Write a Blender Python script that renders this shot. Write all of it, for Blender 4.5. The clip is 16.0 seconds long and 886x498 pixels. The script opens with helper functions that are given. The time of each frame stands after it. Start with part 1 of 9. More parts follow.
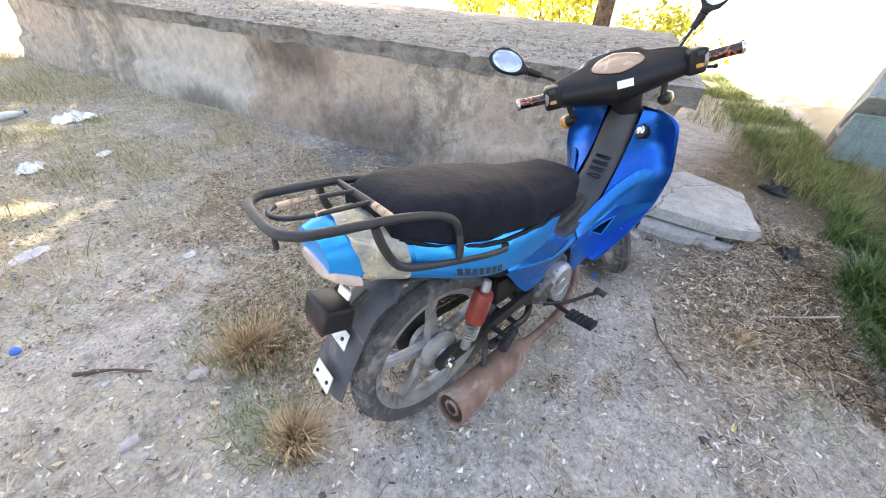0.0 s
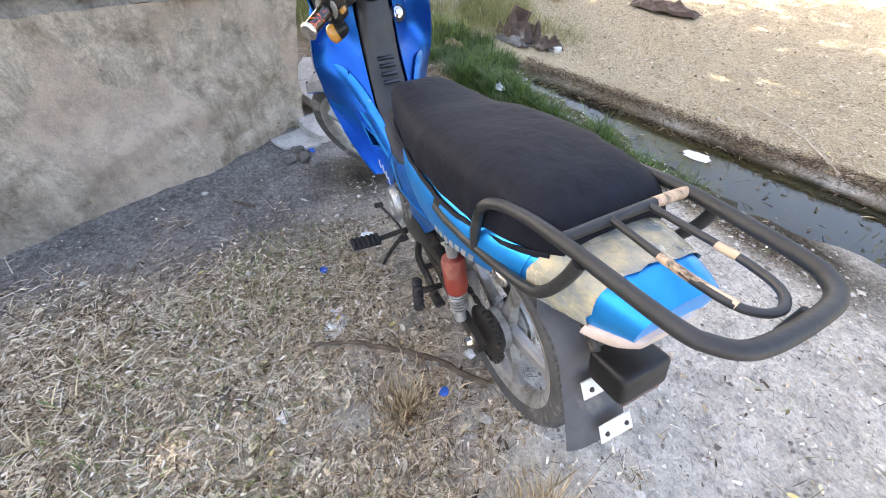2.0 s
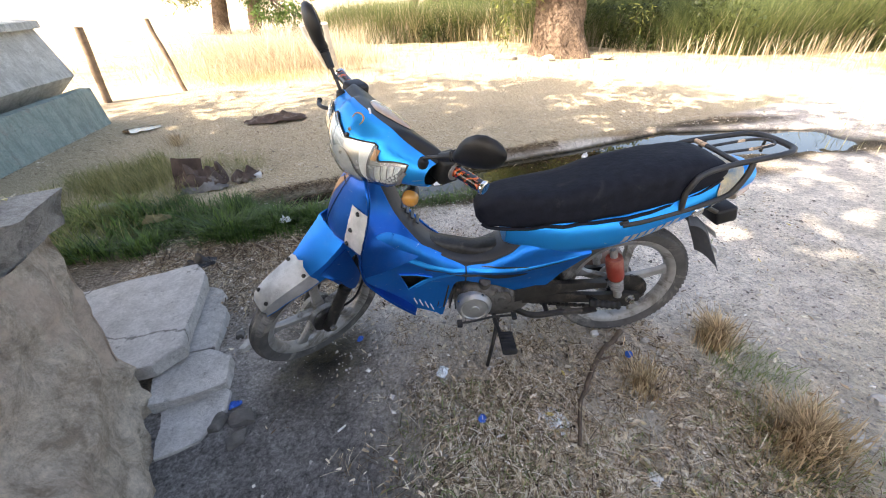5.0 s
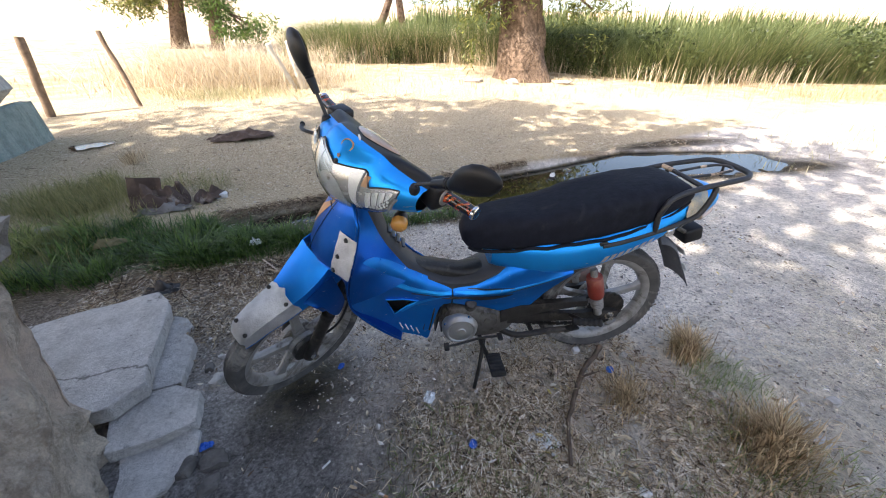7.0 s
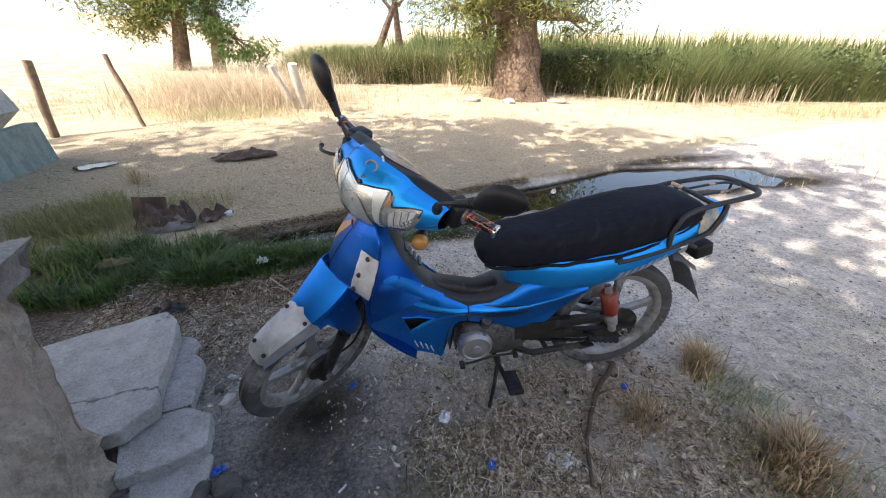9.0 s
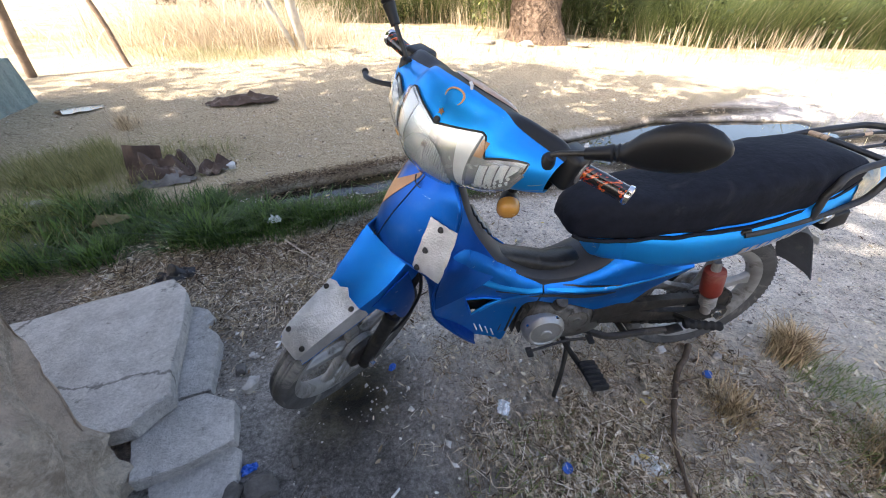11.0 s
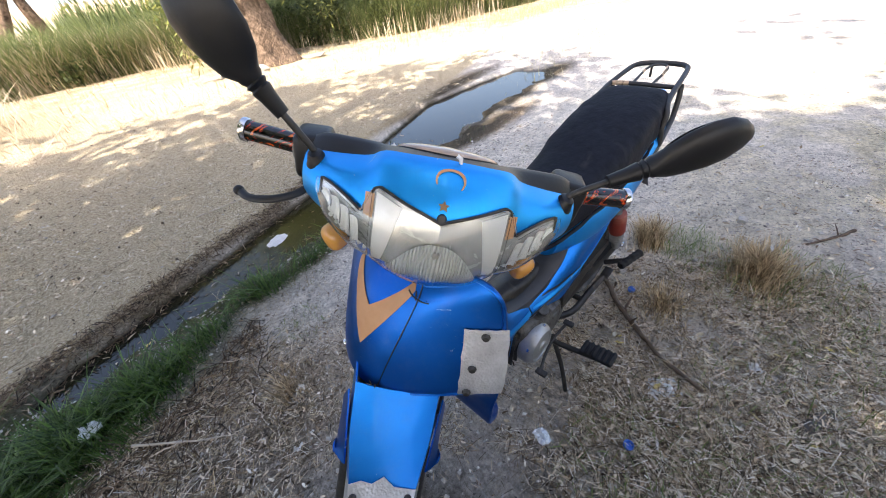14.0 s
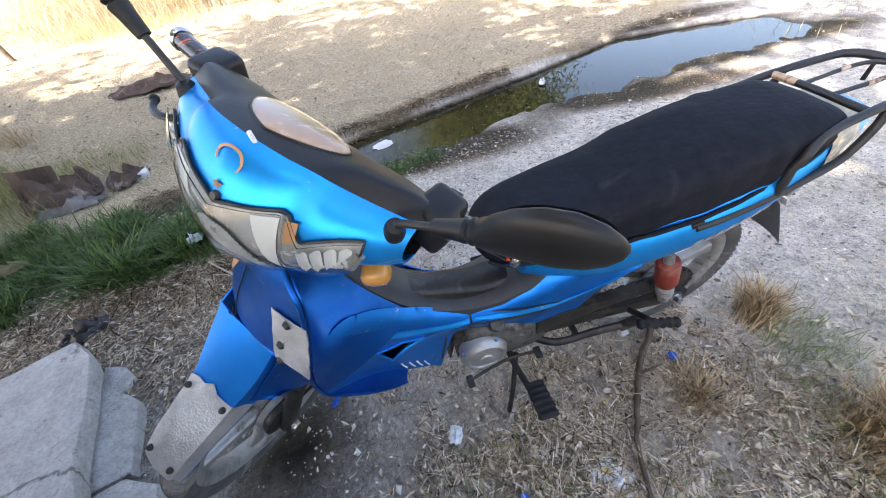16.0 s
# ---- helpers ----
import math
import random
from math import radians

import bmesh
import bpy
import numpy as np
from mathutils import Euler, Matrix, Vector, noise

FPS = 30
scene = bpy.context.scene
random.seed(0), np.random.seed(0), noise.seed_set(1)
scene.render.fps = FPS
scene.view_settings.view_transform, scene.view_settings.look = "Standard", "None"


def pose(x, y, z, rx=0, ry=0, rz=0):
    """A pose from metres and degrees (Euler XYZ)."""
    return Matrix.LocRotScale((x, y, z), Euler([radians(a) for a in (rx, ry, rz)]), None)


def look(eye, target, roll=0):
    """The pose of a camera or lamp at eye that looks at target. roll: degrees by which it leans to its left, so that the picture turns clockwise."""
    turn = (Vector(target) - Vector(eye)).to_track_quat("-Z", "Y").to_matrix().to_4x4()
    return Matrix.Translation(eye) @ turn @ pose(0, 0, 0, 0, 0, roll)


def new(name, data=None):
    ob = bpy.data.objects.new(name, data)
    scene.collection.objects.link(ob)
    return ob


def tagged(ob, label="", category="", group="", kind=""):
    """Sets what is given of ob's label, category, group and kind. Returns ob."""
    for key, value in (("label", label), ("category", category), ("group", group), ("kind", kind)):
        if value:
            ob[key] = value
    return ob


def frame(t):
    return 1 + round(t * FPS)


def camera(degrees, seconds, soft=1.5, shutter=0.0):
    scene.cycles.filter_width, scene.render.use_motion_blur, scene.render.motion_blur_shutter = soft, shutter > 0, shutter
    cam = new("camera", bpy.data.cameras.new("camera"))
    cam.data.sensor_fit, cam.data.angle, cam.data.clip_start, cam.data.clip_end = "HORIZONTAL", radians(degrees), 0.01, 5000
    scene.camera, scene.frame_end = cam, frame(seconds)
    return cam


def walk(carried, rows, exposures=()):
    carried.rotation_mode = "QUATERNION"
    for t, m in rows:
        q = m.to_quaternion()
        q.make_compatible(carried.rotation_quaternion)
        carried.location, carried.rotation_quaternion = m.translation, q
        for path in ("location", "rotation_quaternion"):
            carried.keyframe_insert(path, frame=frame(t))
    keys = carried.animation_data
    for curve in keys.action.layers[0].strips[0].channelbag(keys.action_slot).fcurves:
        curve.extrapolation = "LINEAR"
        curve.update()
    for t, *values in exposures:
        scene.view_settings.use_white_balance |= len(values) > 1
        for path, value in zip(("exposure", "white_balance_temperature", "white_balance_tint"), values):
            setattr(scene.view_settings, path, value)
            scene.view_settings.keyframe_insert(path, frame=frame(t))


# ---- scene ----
cam = camera(103.8, 16.0, 1.0)
PATH = [
    (0, (-0.425, -0.488, 1.131), (0.684, 0.664, -0.071), 4.6),
    (0.5, (-0.473, -0.246, 1.08), (0.762, 0.641, -0.219), 4.8),
    (1, (-0.396, -0.016, 1.062), (0.858, 0.435, -0.429), 1.4),
    (1.3, (-0.394, 0.106, 1.05), (0.989, 0.114, -0.394), 3.8),
    (1.5, (-0.412, 0.214, 1.088), (0.917, -0.114, -0.37), 5.4),
    (2, (-0.331, 0.397, 1.067), (0.891, -0.242, -0.382), 3.7),
    (2.5, (-0.041, 0.58, 1.07), (1.035, -0.299, -0.369), -2.8),
    (3, (0.104, 0.786, 1.057), (0.798, -0.488, -0.32), 1.0),
    (3.5, (0.319, 0.865, 1.047), (0.792, -0.534, -0.302), 1.0),
    (4, (0.595, 0.893, 1.062), (0.962, -0.496, -0.329), 1.6),
    (4.5, (0.719, 1.062, 1.131), (0.821, -0.525, -0.082), -3.9),
    (4.7, (0.74, 1.096, 1.152), (0.744, -0.546, 0.01), -2.5),
    (6.8, (0.727, 1.101, 1.191), (0.683, -0.644, 0.215), -4.0),
    (7, (0.797, 1.079, 1.188), (0.603, -0.637, 0.18), -0.9),
    (7.5, (0.883, 1.051, 1.189), (0.5, -0.659, 0.226), 1.4),
    (8, (0.888, 1.054, 1.196), (0.53, -0.669, 0.246), 0.1),
    (8.2, (0.864, 1.08, 1.198), (0.608, -0.676, 0.276), -0.9),
    (10.3, (0.862, 1.03, 1.2), (0.661, -0.674, 0.172), -0.9),
    (10.5, (0.93, 0.978, 1.182), (0.702, -0.681, 0.09), -0.8),
    (11, (1.034, 0.821, 1.106), (0.838, -0.81, -0.036), -0.4),
    (11.5, (1.163, 0.664, 1.064), (1.094, -0.775, -0.324), 0.5),
    (12, (1.291, 0.556, 1.047), (0.842, -0.684, -0.457), 0.9),
    (12.5, (1.314, 0.499, 1.055), (0.684, -0.617, -0.481), -3.2),
    (13, (1.269, 0.475, 1.084), (0.461, -0.623, -0.379), -6.4),
    (13.5, (1.237, 0.459, 1.141), (0.247, -0.733, -0.124), -9.7),
    (14, (1.215, 0.465, 1.178), (0.195, -0.772, -0.017), -12.0),
    (14.5, (1.176, 0.498, 1.189), (0.299, -0.825, -0.028), -14.1),
    (15, (1.047, 0.597, 1.199), (0.504, -0.888, -0.026), -15.2),
    (15.5, (0.913, 0.66, 1.186), (0.627, -0.858, -0.084), -15.8),
    (16, (0.767, 0.578, 1.149), (0.553, -0.852, -0.233), -8.9),
]
EXPOSURES = [(0, 2.58, 7700, 16), (0.5, 2.7, 7700, 16), (1.5, 2.88, 7700, 16), (2.0, 2.72, 7700, 16), (2.5, 2.9, 7700, 16), (3.0, 2.9, 7700, 16), (3.5, 2.7, 7700, 16), (4.0, 2.85, 7700, 16), (4.6, 2.3, 7700, 16), (6.8, 1.66, 7000, 16), (8.2, 1.36, 7000, 16), (10.5, 1.52, 7000, 16), (11.5, 2.25, 7000, 16), (12.2, 2.72, 7000, 16), (13.0, 2.54, 7000, 16), (14.0, 1.72, 7000, 16), (15.0, 1.72, 7000, 16), (16.0, 2.2, 7000, 16)]
walk(cam, [(t, look(eye, target, roll)) for t, eye, target, roll in PATH], EXPOSURES)

# ---- light ----
SUN_AZ, SUN_EL = math.atan2(0.56, 0.83), radians(46)
SUN_DIR = Vector((math.cos(SUN_AZ) * math.cos(SUN_EL), math.sin(SUN_AZ) * math.cos(SUN_EL), math.sin(SUN_EL)))
world = bpy.data.worlds.new("world")
scene.world = world
world.use_nodes = True
wn, wl = world.node_tree.nodes, world.node_tree.links
sky = wn.new("ShaderNodeTexSky")
sky.sky_type, sky.sun_disc = "NISHITA", False
sky.sun_elevation, sky.sun_rotation = SUN_EL, math.pi / 2 - SUN_AZ
sky.dust_density = 3.0
wn["Background"].inputs["Strength"].default_value = 0.15
wl.new(sky.outputs["Color"], wn["Background"].inputs["Color"])
sun = new("sun", bpy.data.lights.new("sun", "SUN"))
sun.data.energy, sun.data.angle, sun.data.color = 4.3, radians(0.55), (1.0, 0.95, 0.86)
sun.matrix_world = look(SUN_DIR * 50, (0, 0, 0))


# ---- helpers for meshes ----
def obj(name, bm, mat, parent=None, label="", smooth=40, m=None):
    """Links a bmesh as one mesh object."""
    bmesh.ops.recalc_face_normals(bm, faces=bm.faces)
    me = bpy.data.meshes.new(name)
    for f in bm.faces:
        f.smooth = smooth > 0
    bm.to_mesh(me)
    bm.free()
    if smooth > 0:
        me.set_sharp_from_angle(angle=radians(smooth))
    for one in (mat if isinstance(mat, (list, tuple)) else [mat]):
        me.materials.append(one)
    ob = new(name, me)
    if parent is not None:
        ob.parent = parent
    if m is not None:
        ob.matrix_local = m
    if label:
        ob["label"] = label
    return ob


part = obj


def raw(name, verts, faces, mat, parent=None, smooth=True):
    """A mesh from plain lists, for dense stuff."""
    me = bpy.data.meshes.new(name)
    me.from_pydata(verts, [], faces)
    me.materials.append(mat)
    if smooth:
        me.polygons.foreach_set("use_smooth", [True] * len(me.polygons))
    ob = new(name, me)
    if parent is not None:
        ob.parent = parent
    return ob


def empty(name, m=None):
    ob = new(name)
    ob.empty_display_size = 0.1
    if m is not None:
        ob.matrix_world = m
    return ob


def smoothed(pts, n=6, closed=False):
    """A Catmull-Rom curve through the points."""
    pts = [Vector(p) for p in pts]
    out = []
    k = len(pts)
    for i in range(k if closed else k - 1):
        a, b, c, d = (pts[(i + j) % k] if closed else pts[min(max(i + j, 0), k - 1)] for j in (-1, 0, 1, 2))
        for s in range(n):
            t = s / n
            out.append(0.5 * (2 * b + (c - a) * t + (2 * a - 5 * b + 4 * c - d) * t * t + (3 * b - a - 3 * c + d) * t ** 3))
    if not closed:
        out.append(pts[-1])
    return out


def add_rings(bm, rings, closed=False, cap=True):
    vs = [[bm.verts.new(p) for p in r] for r in rings]
    k = len(vs)
    for i in range(k if closed else k - 1):
        a, b = vs[i], vs[(i + 1) % k]
        for j in range(len(a)):
            q = (a[j], a[(j + 1) % len(a)], b[(j + 1) % len(a)], b[j])
            if len(set(q)) == 4:
                bm.faces.new(q)
    if cap and not closed:
        bm.faces.new(vs[0])
        bm.faces.new(vs[-1][::-1])
    return bm


def tube(bm, path, r, seg=10, closed=False, flat=1.0):
    """A round bar swept along a line; r is a number or one per point."""
    path = [Vector(p) for p in path]
    k = len(path)
    rs = r if isinstance(r, (list, tuple)) else [r] * k
    rings, side = [], None
    for i, p in enumerate(path):
        if closed:
            d = path[(i + 1) % k] - path[i - 1]
        else:
            d = path[min(i + 1, k - 1)] - path[max(i - 1, 0)]
        d.normalize()
        if side is None:
            side = d.cross(Vector((0, 0, 1)) if abs(d.z) < 0.9 else Vector((1, 0, 0)))
        side = (side - d * side.dot(d)).normalized()
        up = d.cross(side)
        rings.append([p + rs[i] * (side * math.cos(a) + up * flat * math.sin(a)) for a in (2 * math.pi * j / seg for j in range(seg))])
    return add_rings(bm, rings, closed)


def lathe(bm, profile, centre, axis, seg=32, closed=False):
    """Turns (radius, along) pairs about an axis through centre."""
    axis = Vector(axis).normalized()
    u = axis.cross(Vector((0, 0, 1)) if abs(axis.z) < 0.9 else Vector((1, 0, 0))).normalized()
    v = axis.cross(u)
    c = Vector(centre)
    rings = []
    for j in range(seg):
        a = 2 * math.pi * j / seg
        d = u * math.cos(a) + v * math.sin(a)
        rings.append([c + d * r + axis * h for r, h in profile])
    vs = [[bm.verts.new(p) for p in r] for r in rings]
    n = len(profile)
    for j in range(seg):
        a, b = vs[j], vs[(j + 1) % seg]
        for i in range(n if closed else n - 1):
            bm.faces.new((a[i], a[(i + 1) % n], b[(i + 1) % n], b[i]))
    bmesh.ops.remove_doubles(bm, verts=[x for r in vs for x in r], dist=1e-6)
    return bm


def box(bm, size, m=None, bevel=0.0, seg=2):
    made = bmesh.ops.create_cube(bm, size=1.0)["verts"]
    bmesh.ops.scale(bm, vec=size, verts=made)
    if bevel:
        edges = list({e for v in made for e in v.link_edges})
        made = list({v for f in bmesh.ops.bevel(bm, geom=edges, offset=bevel, segments=seg, affect="EDGES", profile=0.5)["faces"] for v in f.verts} | {v for v in made if v.is_valid})
    if m is not None:
        bmesh.ops.transform(bm, matrix=m, verts=made)
    return bm


def prism(bm, outline, thick, m=None, bevel=0.0):
    """An outline in x, z given depth along y about its middle."""
    a = [bm.verts.new((x, -thick / 2, z)) for x, z in outline]
    b = [bm.verts.new((x, thick / 2, z)) for x, z in outline]
    fs = [bm.faces.new(a), bm.faces.new(b[::-1])]
    k = len(a)
    for i in range(k):
        fs.append(bm.faces.new((a[i], b[i], b[(i + 1) % k], a[(i + 1) % k])))
    vs = a + b
    if bevel:
        res = bmesh.ops.bevel(bm, geom=list(fs[0].edges) + list(fs[1].edges), offset=bevel, segments=2, affect="EDGES", profile=0.5)
        vs = list({v for v in res["verts"]} | {v for v in vs if v.is_valid})
    if m is not None:
        bmesh.ops.transform(bm, matrix=m, verts=vs)
    return bm


def sheet(bm, rows, thick=0.0):
    """A surface through a grid of points, given thickness."""
    vs = [[bm.verts.new(p) for p in r] for r in rows]
    fs = []
    for a, b in zip(vs, vs[1:]):
        for j in range(len(a) - 1):
            fs.append(bm.faces.new((a[j], a[j + 1], b[j + 1], b[j])))
    if thick:
        bmesh.ops.recalc_face_normals(bm, faces=fs)
        bmesh.ops.solidify(bm, geom=fs, thickness=thick)
    return bm


def rounded(x, yc, w, z0, z1, n=24, p=2.6):
    """A ring across the x axis: a rounded box from z0 to z1, half as wide as w to each side."""
    out = []
    for i in range(n):
        a = 2 * math.pi * i / n
        c, s = math.cos(a), math.sin(a)
        out.append(Vector((x, yc + w * math.copysign(abs(c) ** (2 / p), c), (z0 + z1) / 2 + (z1 - z0) / 2 * math.copysign(abs(s) ** (2 / p), s))))
    return out


def wob(p, scale, amount):
    return amount * noise.noise(Vector(p) * scale)


# ---- materials ----
def nodes_of(name):
    mat = bpy.data.materials.new(name)
    mat.use_nodes = True
    n, l = mat.node_tree.nodes, mat.node_tree.links
    return mat, n, l, n["Principled BSDF"]


def noise_tex(n, l, scale, detail=6.0, rough=0.6, stretch=None, out="Fac", warp=0.0):
    geo = n.new("ShaderNodeNewGeometry")
    tex = n.new("ShaderNodeTexNoise")
    tex.inputs["Scale"].default_value = scale
    tex.inputs["Detail"].default_value = detail
    tex.inputs["Roughness"].default_value = rough
    tex.inputs["Distortion"].default_value = warp
    if stretch:
        mp = n.new("ShaderNodeMapping")
        mp.inputs["Scale"].default_value = stretch
        l.new(geo.outputs["Position"], mp.inputs["Vector"])
        l.new(mp.outputs["Vector"], tex.inputs["Vector"])
    else:
        l.new(geo.outputs["Position"], tex.inputs["Vector"])
    return tex.outputs[out]


def ramp(n, l, fac, stops):
    r = n.new("ShaderNodeValToRGB")
    e = r.color_ramp.elements
    while len(e) < len(stops):
        e.new(0.5)
    for one, (pos, col) in zip(e, stops):
        one.position = pos
        one.color = (*col, 1) if isinstance(col, tuple) else (col, col, col, 1)
    l.new(fac, r.inputs["Fac"])
    return r.outputs["Color"]


def mix(n, l, fac, a, b, kind="MIX"):
    m = n.new("ShaderNodeMix")
    m.data_type, m.blend_type = "RGBA", kind
    for k, v in ((0, fac), (6, a), (7, b)):
        if isinstance(v, (int, float)):
            m.inputs[k].default_value = v
        elif isinstance(v, tuple):
            m.inputs[k].default_value = (*v, 1)
        else:
            l.new(v, m.inputs[k])
    return m.outputs[2]


def bump(n, l, bsdf, height, strength=0.3, dist=0.01):
    b = n.new("ShaderNodeBump")
    b.inputs["Strength"].default_value, b.inputs["Distance"].default_value = strength, dist
    l.new(height, b.inputs["Height"])
    l.new(b.outputs["Normal"], bsdf.inputs["Normal"])


def surf(name, c1, c2, scale=20, rough=0.6, metal=0.0, bscale=60, bstr=0.15, bdist=0.004, dirt=None, dirt_scale=7, dirt_from=0.55, coat=0.0, spec=0.5, rough2=None, warp=0.0):
    """A plain surface: two tones, patches of dirt or wear with their own edges, fine relief."""
    mat, n, l, b = nodes_of(name)
    col = ramp(n, l, noise_tex(n, l, scale, 5, 0.65, warp=warp), [(0.3, c1), (0.7, c2)])
    r = rough
    if dirt:
        mask = ramp(n, l, noise_tex(n, l, dirt_scale, 9, 0.7, warp=0.6), [(dirt_from, 0.0), (min(dirt_from + 0.12, 1.0), 1.0)])
        col = mix(n, l, mask, col, dirt)
        rr = n.new("ShaderNodeMapRange")
        rr.inputs["To Min"].default_value, rr.inputs["To Max"].default_value = rough, rough2 if rough2 is not None else min(1.0, rough + 0.3)
        l.new(mask, rr.inputs["Value"])
        l.new(rr.outputs["Result"], b.inputs["Roughness"])
    else:
        b.inputs["Roughness"].default_value = r
    l.new(col, b.inputs["Base Color"])
    b.inputs["Metallic"].default_value = metal
    b.inputs["Coat Weight"].default_value = coat
    b.inputs["Coat Roughness"].default_value = 0.12
    b.inputs["Specular IOR Level"].default_value = spec
    if bstr:
        bump(n, l, b, noise_tex(n, l, bscale, 4, 0.6), bstr, bdist)
    return mat

# ---- the ground ----
def rise(x, y):
    """The land lifts gently beyond the ditch."""
    s = 0.4 * x - 0.92 * y - 2.6
    return 0.075 * (s + math.sqrt(s * s + 0.25)) / 2


def ditch(x, y):
    """Depth of the ditch and of the puddle that it ends in."""
    far = float(np.interp(x, (-4.5, -3.4, -2.0, -0.94, 0.91, 1.52, 2.15, 2.4), (-2.75, -2.98, -3.13, -2.70, -2.11, -1.89, -1.66, -1.57))) + wob((x, 3.1, 0), 3.5, 0.02)
    near = float(np.interp(x, (-4.0, -3.3, -2.3, -1.6, -1.0, -0.6, 0.0, 0.6, 1.2, 2.4), (-2.25, -1.98, -2.08, -1.84, -1.78, -1.84, -1.62, -1.46, -1.46, -1.52)))
    near += wob((x, 9.1, 0), 2.4, 0.10) + wob((x, y, 6.0), 5.0, 0.10) + wob((x, y, 8.0), 14.0, 0.05)
    end = min(1.0, max(0.0, (x + 4.2) / 1.6)) * min(1.0, max(0.0, (2.25 - x) / 0.35))
    a = (y - far) / 0.055
    b = (near - y) / (0.30 if x < 0.9 else max(0.15, 0.30 - 0.3 * (x - 0.9)))
    k = max(0.0, min(1.0, a)) * max(0.0, min(1.0, b)) * end
    return k * k * (3 - 2 * k)


def ground_z(x, y):
    d = math.hypot(x - 0.4, y)
    fade = math.exp(-((d / 9.0) ** 2))
    z = rise(x, y) - ditch(x, y) * (0.12 - 0.028 * math.exp(-((x - 0.85) / 0.55) ** 4) * (1 + wob((x, y, 4), 4.0, 0.6)))
    if ditch(x, y) == 0 and y < -1.7:
        z += 0.02 * math.exp(-((y - (-2.52 + 0.36 * min(2.2, max(-2.2, x)))) / 0.10) ** 2)
    z -= 0.035 * math.exp(-(((x - 4.62) / 0.30) ** 2 + ((y + 3.80) / 0.34) ** 2) ** 2)
    z -= 0.03 * math.exp(-((x - 1.25) ** 2 + (y - 0.05) ** 2) / 0.06)
    z += fade * (wob((x, y, 0), 1.1, 0.018) + wob((x, y, 5), 4.0, 0.008) + wob((x, y, 2), 14.0, 0.004))
    if d > 9:
        z += min(1.0, (d - 9) / 10) * wob((x, y, 1), 0.12, 0.12)
    return z


def axis_steps(lo, hi, fine0, fine1, step, grow=1.16):
    out, x, s = [], fine0, step
    while x < fine1:
        out.append(x)
        x += step
    right, x, s = [], fine1, step
    while x < hi:
        right.append(x)
        s *= grow
        x += s
    left, x, s = [], fine0 - step, step
    while x > lo:
        left.append(x)
        s *= grow
        x -= s
    return [lo] + left[::-1] + out + right + [hi]


